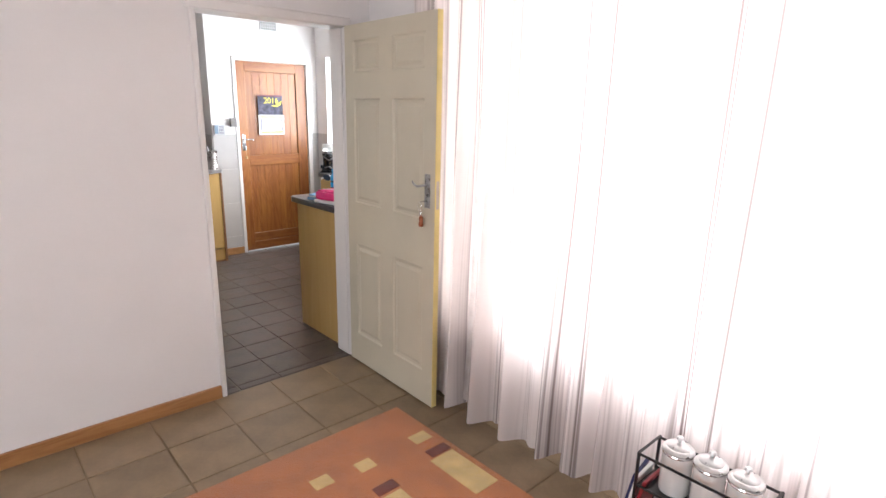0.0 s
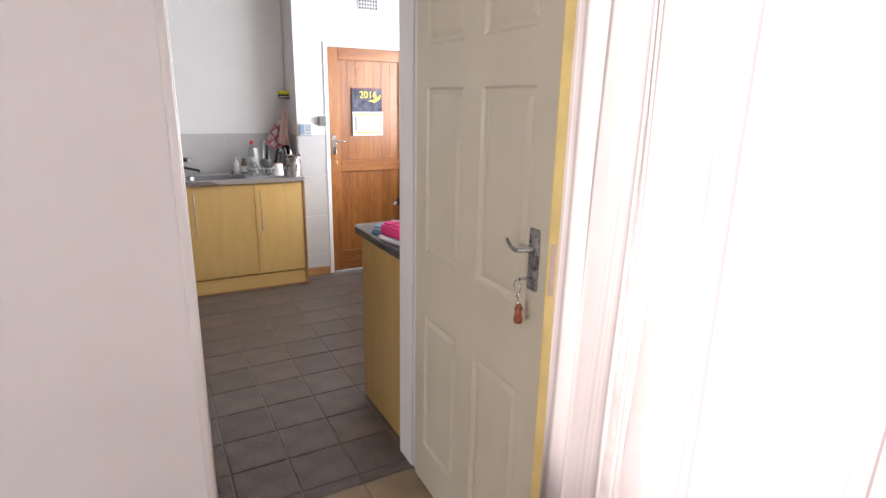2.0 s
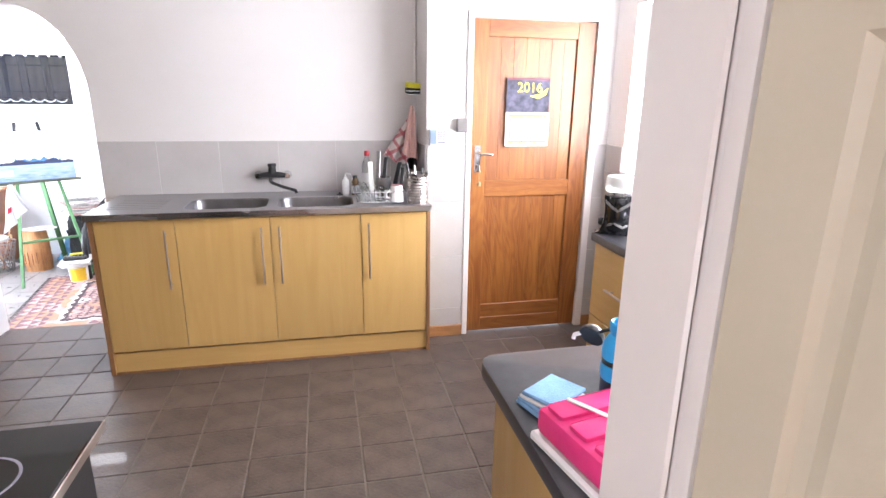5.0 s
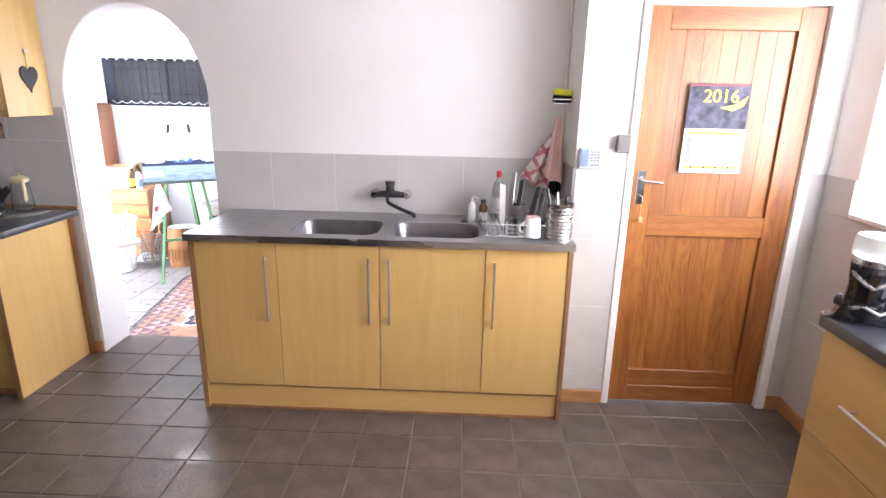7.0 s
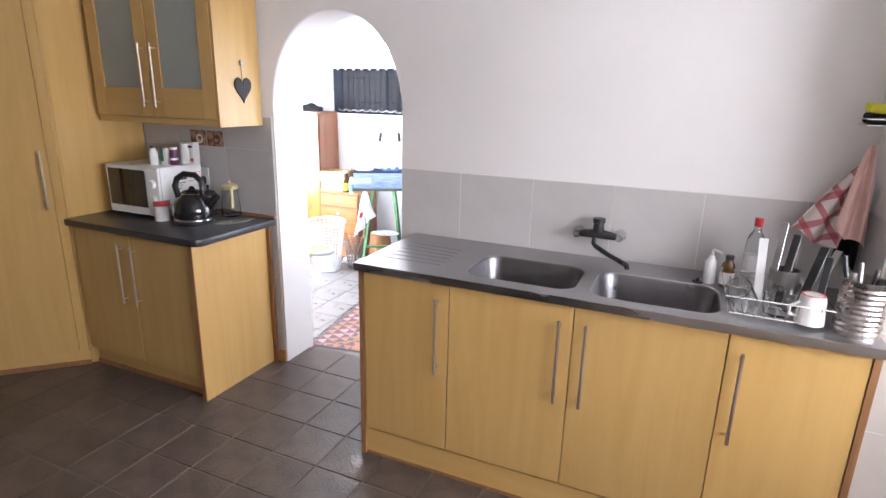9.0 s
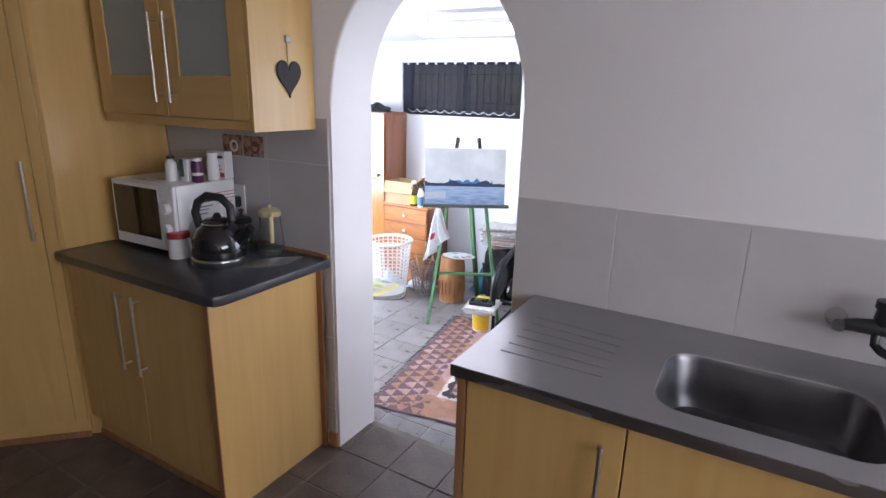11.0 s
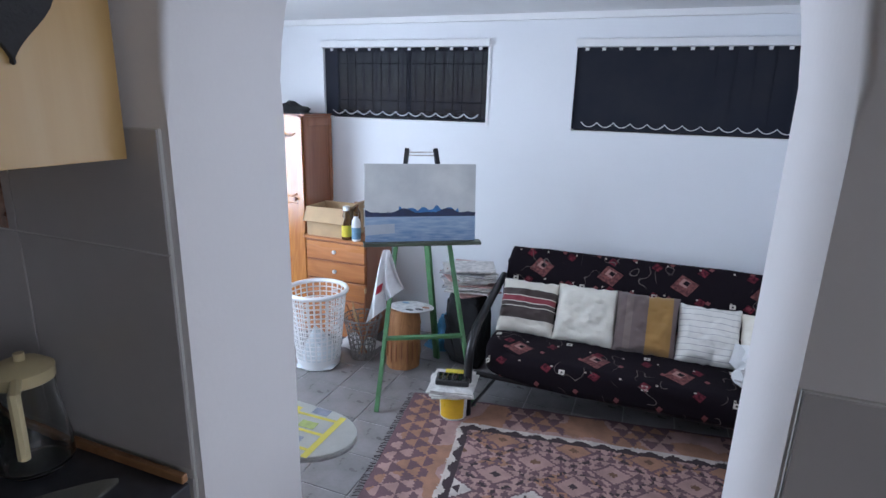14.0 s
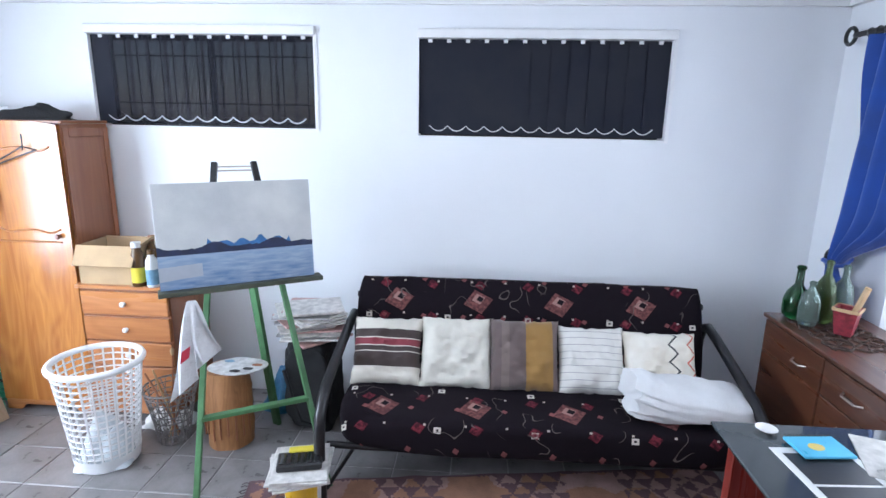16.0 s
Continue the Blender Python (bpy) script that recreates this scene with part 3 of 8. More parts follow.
MELAMINE_Y = wood("beech_melamine_long", (0.545, 0.325, 0.10), (0.61, 0.385, 0.14), 0.36, "y", 0.8, 0.25, 0.25, 0.05)
for z0, z1, zh in ((0.085, 0.547, 0.335), (0.553, 0.915, 0.735)):
    for a, b in ((3.5, 3.958), (3.962, 4.66)):
        d = part("drawer_front", box(2.785, 2.803, a, b, z0, z1, 0.0015), MELAMINE_Y, drawers)
        m = (a + b) / 2
        bar_handle(d, 2.785, 0, zh, 0, (-1, 0), (m - 0.17, m + 0.17))
pen = thing("return_cabinet", (2.6, 3.18, 0), "beech counter cabinet against the doorway wall", "cabinet")
part("carcass", box(1.925, 3.355, 2.90, 3.42, 0.1, 0.92), MELAMINE, pen)
part("end_panel", box(1.90, 1.922, 2.884, 3.455, 0.0, 0.922, 0.001), MELAMINE, pen)
part("plinth", box(1.922, 2.83, 3.38, 3.396, 0.0, 0.1), MELAMINE_X, pen)
for a, b in ((1.924, 2.345), (2.347, 2.762)):
    cabinet_door(pen, b, a, 3.421, 0.105, 0.915, None)
counter = thing("worktop", (2.7, 3.6, 0.924), "charcoal laminate corner worktop by the window", "worktop")
part("slab", slab([(1.873, 2.884), (1.868, 3.475), (1.878, 3.505), (1.905, 3.522), (2.70, 3.53), (2.76, 3.58), (2.76, 4.66), (2.775, 4.69), (2.80, 4.70), (3.35, 4.70), (3.35, 2.884)], 0.926, 0.966, bevel=0.006), LAMINATE, counter, smooth=True)

# back door: framed and boarded
kdoor = thing("door_back", (2.82, 5.72, 0), "varnished wooden back door with boarded panels", "door")
kdoor["kind"] = "structure"
KY = 5.70
DOORX0, DOORX1 = 2.427, 3.222
part("stile", box(DOORX0, 2.525, KY, KY + 0.042, 0.012, 2.036, 0.002), PINE, kdoor)
part("stile", box(3.105, DOORX1, KY, KY + 0.042, 0.012, 2.036, 0.002), PINE, kdoor)
for z0, z1 in ((0.012, 0.105), (0.105, 0.20), (0.955, 1.06), (1.935, 2.036)):
    part("rail", box(2.5255, 3.1045, KY + (0.004 if z0 == 0.105 else 0.0), KY + 0.042, z0 + 0.0005, z1 - 0.0005, 0.002), PINE_X, kdoor)
for z0, z1, n in ((0.2, 0.955, 7), (1.06, 1.935, 7)):
    w = (3.1045 - 2.5255) / n
    for k in range(n):
        part("board", box(2.5255 + k * w + 0.0004, 2.5255 + (k + 1) * w - 0.0004, KY + 0.017, KY + 0.032, z0, z1, 0.0009), PINE, kdoor)
part("lock_plate", box(2.452, 2.492, KY - 0.004, KY - 0.0005, 1.115, 1.285, 0.002), CHROME, kdoor, "chrome lock plate")
part("lever", rod([(2.472, KY - 0.002, 1.237), (2.472, KY - 0.045, 1.237), (2.478, KY - 0.052, 1.237), (2.56, KY - 0.05, 1.232)], 0.008, 10), CHROME, kdoor, "chrome lever handle", True)
part("key", rod([(2.474, KY - 0.004, 1.16), (2.474, KY - 0.04, 1.16), (2.474, KY - 0.042, 1.13)], 0.004, 6), CHROME, kdoor, "key in the lock", True)
kb = lathe([(0.0, 0.0), (0.012, 0.0), (0.014, 0.02), (0.006, 0.03), (0.0, 0.03)], (2.478, KY - 0.03, 1.03), 10)
rod([(2.478, KY - 0.03, 1.06), (2.474, KY - 0.04, 1.13)], 0.002, 5, kb)
part("key_tag", kb, RAW_WOOD, kdoor, "hanging key fob", True)
for z in (1.78, 0.25):
    part("hinge", box(3.2225, 3.236, KY - 0.008, KY + 0.01, z, z + 0.1, 0.003), BRUSHED, kdoor, "steel butt hinge")
bm = bmesh.new()
for k in range(5):
    lathe([(0.0, -0.001), (0.005, -0.001), (0.004, 0.0)], (2.57 + 0.12 * k, KY - 0.001, 0.0), 8, bm, pose(0, 0, 0.99, 90, 0, 0))
part("screw_heads", bm, OAK_SIDE, kdoor, "dark screw heads")
fr = thing("door_frame_back", (2.82, 5.69, 0), "white painted frame of the back door", "door frame")
fr["kind"] = "structure"
part("jamb", box(2.388, 2.424, 5.676, 5.76, 0, 2.042, 0.003), FRAME, fr)
part("jamb", box(3.226, 3.275, 5.676, 5.76, 0, 2.042, 0.003), FRAME, fr)
part("head", box(2.388, 3.275, 5.676, 5.76, 2.043, 2.076, 0.003), FRAME, fr)

# kitchen window
kwin = thing("window_kitchen", (3.46, 4.3, WZ0), "white steel kitchen window with clear panes", "window")
kwin["kind"] = "structure"
bm = bmesh.new()
for a, b, c, d in ((WY0, WY1, WZ0, WZ0 + 0.03), (WY0, WY1, WZ1 - 0.03, WZ1)):
    box(3.47, 3.50, a, b, c, d, 0, bm)
part("frame", bm, WHITE, kwin)
for k in range(4):
    y = WY0 + (WY1 - WY0 - 0.03) * k / 3
    part("mullion", box(3.47, 3.50, y, y + 0.03, WZ0 + 0.03, WZ1 - 0.03), WHITE, kwin)
for k in range(3):
    y = WY0 + (WY1 - WY0 - 0.03) * k / 3
    p = part("pane", box(3.482, 3.486, y + 0.03, y + (WY1 - WY0 - 0.03) / 3, WZ0 + 0.03, WZ1 - 0.03), GLASS, kwin)
    p.visible_shadow = False
part("sill", box(3.345, 3.47, WY0, WY1, WZ0 - 0.02, WZ0 + 0.002, 0.003), WHITE, kwin)

# ---- living room ----
lf = thing("door_frame_living", (1.44, 2.8, 0), "glossy white steel door frame to the kitchen", "door frame")
lf["kind"] = "structure"
for a, b in ((DX0 - 0.028, DX0 + 0.001), (DX1 - 0.001, DX1 + 0.042)):
    bm = box(a, b, 2.724, 2.752, 0, DH - 0.012, 0.006, seg=2)
    part("architrave", bm, FRAME, lf, smooth=True)
for a, b in ((DX0 + 0.0005, DX0 + 0.008), (DX1 - 0.008, DX1 - 0.0005)):
    part("jamb", box(a, b, 2.753, 2.882, 0, DH - 0.012, 0.004), FRAME, lf, smooth=True)
part("head", box(DX0 - 0.045, DX1 + 0.045, 2.724, 2.892, DH - 0.0115, DH + 0.04, 0.006), FRAME, lf, smooth=True)

# cream panelled door, open against the curtain
ld = thing("door_living", (1.85, 2.70, 0.01), "cream moulded six-panel door standing open", "door", turn=-91.5)
ld["kind"] = "structure"


def panelled(wide, high, thick, panels):
    own = bmesh.new()
    xs = sorted({0, wide, *(p[0] for p in panels), *(p[1] for p in panels)})
    zs = sorted({0, high, *(p[2] for p in panels), *(p[3] for p in panels)})
    for y, s in ((0, -1), (thick, 1)):
        for x0, x1 in zip(xs, xs[1:]):
            for z0, z1 in zip(zs, zs[1:]):
                ring = [(x0, z0), (x1, z0), (x1, z1), (x0, z1)]
                if (x0, x1, z0, z1) in panels:
                    last = [own.verts.new((x, y, z)) for x, z in ring]
                    for inset, d in ((0.008, 0.007), (0.022, 0.009), (0.04, 0.002)):
                        ins = [(x0 + inset, z0 + inset), (x1 - inset, z0 + inset), (x1 - inset, z1 - inset), (x0 + inset, z1 - inset)]
                        now = [own.verts.new((x, y - s * d, z)) for x, z in ins]
                        for k in range(4):
                            own.faces.new((last[k], last[(k + 1) % 4], now[(k + 1) % 4], now[k]))
                        last = now
                    own.faces.new(last)
                else:
                    own.faces.new([own.verts.new((x, y, z)) for x, z in ring])
    for a, b in (((0, 0), (0, high)), ((0, high), (wide, high)), ((0, 0), (wide, 0))):
        own.faces.new([own.verts.new(v) for v in ((a[0], 0, a[1]), (b[0], 0, b[1]), (b[0], thick, b[1]), (a[0], thick, a[1]))])
    bmesh.ops.remove_doubles(own, verts=own.verts[:], dist=1e-4)
    bmesh.ops.recalc_face_normals(own, faces=own.faces[:])
    return own


LW, LH = 0.823, 2.03
cols, rows = ((0.085, 0.35), (0.465, 0.735)), ((0.19, 0.78), (1.035, 1.635), (1.775, 1.945))
part("leaf", panelled(LW, LH, 0.032, [(*c, *r) for c in cols for r in rows]), CREAM, ld, smooth=False, local=True)
part("sunlit_raw_edge", box(LW - 0.001, LW + 0.002, 0.0, 0.032, 0.0, LH), SUNLIT_RAW_EDGE, ld, "unpainted door edge with yellow sunlight put into its colour", local=True)
part("latch", box(LW + 0.0022, LW + 0.004, 0.008, 0.024, 1.10, 1.24), BRUSHED, ld, "steel lock faceplate", local=True)
plate = part("lock_plate", box(0.746, 0.790, -0.006, -0.0005, 1.10, 1.272, 0.003), WORN_STEEL, ld, "worn chrome lock plate", local=True)
part("lever", rod([(0.766, -0.004, 1.215), (0.766, -0.034, 1.215), (0.758, -0.040, 1.214), (0.734, -0.040, 1.209), (0.708, -0.038, 1.213), (0.690, -0.036, 1.224), (0.685, -0.035, 1.230)], 0.0062, 10, taper=[1.2, 1.1, 1.1, 1.0, 0.9, 0.8, 0.7]), WORN_STEEL, plate, "chrome lever handle", True, True)
keys = part("key", rod([(0.762, -0.006, 1.135), (0.762, -0.04, 1.135)], 0.004, 6), CHROME, plate, "key in the lock", True, True)
ring = [(0.753 + 0.016 * math.cos(a), -0.04, 1.11 + 0.02 * math.sin(a)) for a in (2 * math.pi * k / 14 for k in range(14))]
bm = rod(ring, 0.0015, 5, closed=True)
for k in range(4):
    ring = [(0.756 + 0.006 * math.cos(a), -0.04 + 0.004 * math.sin(k), 1.088 - 0.008 * k + 0.009 * math.sin(a)) for a in (2 * math.pi * j / 8 for j in range(8))]
    rod(ring, 0.0012, 5, bm, True)
part("key_ring", bm, CHROME, plate, "key ring and chain", True, True)
FOB = surface("amber_fob", (0.35, 0.09, 0.03), 0.3, var=0.3, scale=60)
part("fob", lathe([(0.0, 0.0), (0.010, 0.003), (0.014, 0.015), (0.010, 0.03), (0.012, 0.045), (0.005, 0.06), (0.0, 0.062)], (0.760, -0.036, 1.005), 10), FOB, plate, "amber bead key fob", True, True)

# sheer striped curtain
def curtain_cloth():
    m, t, b = shader("striped_sheer_curtain")
    v = coords(t)
    sep = t.nodes.new("ShaderNodeSeparateXYZ")
    t.links.new(v, sep.inputs[0])
    n = node(t, "ShaderNodeTexNoise", Scale=9.0, Detail=3.0)
    n.noise_dimensions = "1D"
    t.links.new(sep.outputs[1], n.inputs["W"])
    n2 = node(t, "ShaderNodeTexNoise", Scale=60.0, Detail=2.0)
    n2.noise_dimensions = "1D"
    t.links.new(sep.outputs[1], n2.inputs["W"])
    band = t.nodes.new("ShaderNodeMapRange")
    band.inputs[1].default_value, band.inputs[2].default_value = 0.44, 0.60
    t.links.new(n.outputs[0], band.inputs[0])
    line = t.nodes.new("ShaderNodeMapRange")
    line.inputs[1].default_value, line.inputs[2].default_value = 0.40, 0.62
    t.links.new(n2.outputs[0], line.inputs[0])
    k = calc(t, "MULTIPLY", band.outputs[0], line.outputs[0])
    c = mix(t, "MIX", k, (0.74, 0.68, 0.665), (0.19, 0.15, 0.145))
    t.links.new(c, b.inputs["Base Color"])
    b.inputs["Roughness"].default_value = 0.85
    thin = t.nodes.new("ShaderNodeBsdfTranslucent")
    t.links.new(c, thin.inputs["Color"])
    both = t.nodes.new("ShaderNodeMixShader")
    both.inputs[0].default_value = 0.30
    t.links.new(b.outputs[0], both.inputs[1])
    t.links.new(thin.outputs[0], both.inputs[2])
    t.links.new(both.outputs[0], t.nodes["Material Output"].inputs["Surface"])
    weave = grain(t, coords(t, (1, 1, 0.3)), 400, 2)
    relief(t, b, weave, 0.2, 0.001)
    return m


def dimming_cloth():
    m, t, b = shader("thin_white_dimming_cloth")
    c = mix(t, "MIX", grain(t, coords(t), 12, 3), (0.66, 0.62, 0.60), (0.80, 0.77, 0.75))
    t.links.new(c, b.inputs["Base Color"])
    b.inputs["Roughness"].default_value = 0.9
    thin = t.nodes.new("ShaderNodeBsdfTranslucent")
    t.links.new(c, thin.inputs["Color"])
    both = t.nodes.new("ShaderNodeMixShader")
    both.inputs[0].default_value = 0.62
    t.links.new(b.outputs[0], both.inputs[1])
    t.links.new(thin.outputs[0], both.inputs[2])
    t.links.new(both.outputs[0], t.nodes["Material Output"].inputs["Surface"])
    return m


CURTAIN = curtain_cloth()


def folds(s, seed):
    return 0.036 * math.sin(s * 34 + 2 * noise.noise((s * 1.7, seed, 0.3))) + 0.022 * math.sin(s * 61 + seed) + 0.02 * noise.noise((s * 7, seed, 1.1))


def curtain_sheet(y0, y1, x, z0, z1, seed, bm=None):
    def place(u, v):
        s = y0 + (y1 - y0) * u
        k = 0.55 + 0.75 * (1 - v)
        return (x + folds(s, seed) * k - 0.03 * (1 - v) ** 2, s + 0.012 * math.sin(v * 5 + s * 9), z0 + (z1 - z0) * v + 0.012 * math.sin(s * 23) * (1 - v))
    return spread(360, 14, place, bm)


cur = thing("curtain", (1.92, 1.0, 2.4), "sheer white curtain with brown and pink stripes", "curtain")
part("drape", curtain_sheet(-1.6, 2.2, 1.955, 0.035, 2.42, 1.0), CURTAIN, cur, smooth=True)
# Hidden second sheet, added to dim the light through the gathered edge.
part("dimming_sheet", curtain_sheet(1.50, 2.12, 2.0, 0.06, 2.42, 6.0), dimming_cloth(), cur, "hidden sheet added to dim the light through the drawn edge", True)
part("rail", rod([(1.95, -1.7, 2.44), (1.95, 1.93, 2.44)], 0.012, 10), WHITE, cur, "white curtain rail", True)
lw = thing("window_living", (2.15, 0.2, 0.5), "wide living room window with white steel frame", "window")
lw["kind"] = "structure"
bm = bmesh.new()
for z0, z1 in ((0.5, 0.54), (2.26, 2.3)):
    box(2.14, 2.18, -1.3, 2.06, z0, z1, 0, bm)
part("frame", bm, WHITE, lw)
for k in range(4):
    y = -1.3 + 3.32 * k / 3
    part("mullion", box(2.14, 2.18, y, y + 0.04, 0.54, 2.26), WHITE, lw)
for k in range(3):
    y = -1.3 + 3.32 * k / 3
    p = part("pane", box(2.158, 2.163, y + 0.04, y + 3.32 / 3, 0.54, 2.26), GLASS, lw)
    p.visible_shadow = False

# skirting boards
whole("baseboard_living", box(-3.2, DX0 - 0.029, 2.722, 2.739, 0, 0.075, 0.003), SKIRT, "varnished brown wooden skirting board", "skirting", kind="structure")
whole("baseboard_back_door", box(2.142, 2.387, 5.672, 5.689, 0, 0.075, 0.003), SKIRT, "varnished brown wooden skirting board", "skirting", kind="structure")
whole("baseboard_corner", box(3.276, 3.342, 5.672, 5.689, 0, 0.075, 0.003), SKIRT, "varnished brown wooden skirting board", "skirting", kind="structure")
SKIRT_Y = wood("varnished_skirting_long", (0.30, 0.13, 0.05), (0.50, 0.25, 0.10), 0.35, "y")
whole("baseboard_east", box(3.342, 3.359, 4.67, 5.689, 0, 0.075, 0.003), SKIRT_Y, "varnished brown wooden skirting board", "skirting", kind="structure")
whole("baseboard_arch", box(-0.71, -0.66, 6.052, 6.069, 0, 0.075, 0.003), SKIRT, "varnished brown wooden skirting board", "skirting", kind="structure")

# orange rug with woven blocks
RUG_ORANGE = surface("orange_rug_pile", (0.50, 0.165, 0.045), 0.95, var=0.18, scale=6, fine=180, bump=0.8, depth=0.004, sheen=0.4)
RUG_CREAM = surface("cream_rug_pile", (0.70, 0.52, 0.22), 0.95, var=0.15, scale=8, fine=180, bump=0.8, depth=0.004, sheen=0.3)
RUG_BROWN = surface("brown_rug_pile", (0.17, 0.035, 0.02), 0.95, var=0.2, scale=8, fine=180, bump=0.8, depth=0.004, sheen=0.3)
rug = thing("rug", (1.0, 1.1, 0), "orange pile rug with cream and brown woven blocks", "rug")
part("pile_field", box(0.1, 1.69, -0.5, 2.005, 0.0, 0.012, 0.004), RUG_ORANGE, rug)
for x, y, a, b, m in ((1.60, 1.70, 0.10, 0.075, RUG_CREAM), (1.60, 1.565, 0.12, 0.06, RUG_BROWN), (1.585, 1.375, 0.14, 0.30, RUG_CREAM), (1.27, 1.695, 0.085, 0.075, RUG_CREAM), (1.25, 1.51, 0.11, 0.06, RUG_BROWN), (1.235, 1.335, 0.12, 0.26, RUG_CREAM), (1.06, 1.72, 0.09, 0.075, RUG_CREAM), (0.72, 1.4, 0.1, 0.08, RUG_CREAM), (0.55, 1.2, 0.12, 0.28, RUG_CREAM), (1.0, 1.0, 0.1, 0.06, RUG_BROWN)):
    part("woven_block", box(x - a / 2, x + a / 2, y - b / 2, y + b / 2, 0.008, 0.0145, 0.002), m, rug)

# ---- studio: large things ----
# ceiling cornice
def cornice(name, a, b, label):
    return whole(name, rod([a, b], 0.05, 4), CEILING, label, "trim", kind="structure")


cornice("cornice_north", (-3.43, NORTH - 0.005, STUDIO_TOP - 0.005), (1.745, NORTH - 0.005, STUDIO_TOP - 0.005), "white coved cornice along the studio wall")
cornice("cornice_east", (1.74, 6.34, STUDIO_TOP - 0.005), (1.74, NORTH, STUDIO_TOP - 0.005), "white coved cornice along the studio wall")

BLIND = surface("black_blind_fabric", (0.009, 0.011, 0.021), 0.85, var=0.15, scale=3, fine=300, bump=0.2, depth=0.0005)


def sheer():
    m, t, b = shader("black_sheer_blind")
    b.inputs["Base Color"].default_value = (0.009, 0.011, 0.021, 1)
    b.inputs["Roughness"].default_value = 0.85
    v = coords(t)
    clearer = t.nodes.new("ShaderNodeBsdfTransparent")
    both = t.nodes.new("ShaderNodeMixShader")
    t.links.new(calc(t, "MULTIPLY_ADD", grain(t, v, 400, 2), 0.12, 0.32), both.inputs[0])
    t.links.new(b.outputs[0], both.inputs[1])
    t.links.new(clearer.outputs[0], both.inputs[2])
    t.links.new(both.outputs[0], t.nodes["Material Output"].inputs["Surface"])
    return m


SHEER = sheer()


def high_window(name, x0, x1, z0, z1, tilt):
    w = thing(name, ((x0 + x1) / 2, 9.5, z0), "high steel window behind a dark vertical blind", "window")
    w["kind"] = "structure"
    bm = bmesh.new()
    for a, b, c, d in ((x0, x1, z0, z0 + 0.03), (x0, x1, z1 - 0.03, z1), (x0, x0 + 0.03, z0, z1), (x1 - 0.03, x1, z0, z1), ((x0 + x1) / 2 - 0.02, (x0 + x1) / 2 + 0.02, z0, z1)):
        box(a, b, 9.535, 9.56, c, d, 0, bm)
    part("frame", bm, BLACK_METAL, w)
    p = part("pane", box(x0 + 0.03, x1 - 0.03, 9.545, 9.549, z0 + 0.03, z1 - 0.03), GLASS, w)
    p.visible_shadow = False
    n = int((x1 - x0) / 0.075)
    for k in range(1, n):
        x = x0 + (x1 - x0) * k / n
        part("burglar_bar", rod([(x, 9.515, z0), (x, 9.515, z1)], 0.005, 6), BLACK_METAL, w, "black burglar bar", True)
    for z in (z0 + 0.14, z1 - 0.12):
        part("burglar_bar", rod([(x0, 9.515, z), (x1, 9.515, z)], 0.005, 6), BLACK_METAL, w, "black burglar bar", True)
    part("reveal_bead", box(x1 + 0.0, x1 + 0.02, 9.392, 9.399, z0 - 0.015, z1 + 0.02), WHITE, w, "white edge bead")

    blind = thing("vertical_blind", ((x0 + x1) / 2, 9.41, z0), "dark vertical blind with white bead chain", "blind", "studio blinds")
    part("headrail", box(x0 - 0.005, x1 + 0.012, 9.372, 9.425, z1 - 0.01, z1 + 0.04, 0.003), PLASTIC_WHITE, blind, "white aluminium headrail")
    m = max(8, round((x1 - x0) / 0.113))
    step = (x1 - x0 - 0.02) / m
    chain = []
    for k in range(m):
        x = x0 + 0.01 + step * (k + 0.5)
        a = radians(tilt(k / m))
        c, s = math.cos(a) * 0.0635, math.sin(a) * 0.0635
        own = slab([(x - c, 9.428 - s), (x + c, 9.428 + s), (x + c, 9.4295 + s), (x - c, 9.4295 - s)], z0 + 0.012, z1 - 0.012)
        sl = part("slat", own, SHEER if 0.05 < k / m < 0.95 and x0 < -2 else BLIND, blind)
        part("hanger", box(x - 0.012, x + 0.012, 9.418, 9.422, z1 - 0.03, z1 - 0.008), PLASTIC_WHITE, sl, "white slat hanger")
        chain.append(x)
    pts = []
    for x0c, x1c in zip(chain, chain[1:]):
        for j in range(6):
            f = j / 6
            pts.append((x0c + (x1c - x0c) * f, 9.422, z0 + 0.06 - 0.03 * 4 * f * (1 - f)))
    pts.append((chain[-1], 9.422, z0 + 0.06))
    part("bead_chain", rod(pts, 0.003, 5), PLASTIC_WHITE, blind, "white bead chain", True)


high_window("window_studio_1", -2.57, -1.20, 1.415, 1.955, lambda f: 5)
high_window("window_studio_2", -0.585, 0.837, 1.39, 1.945, lambda f: 5)

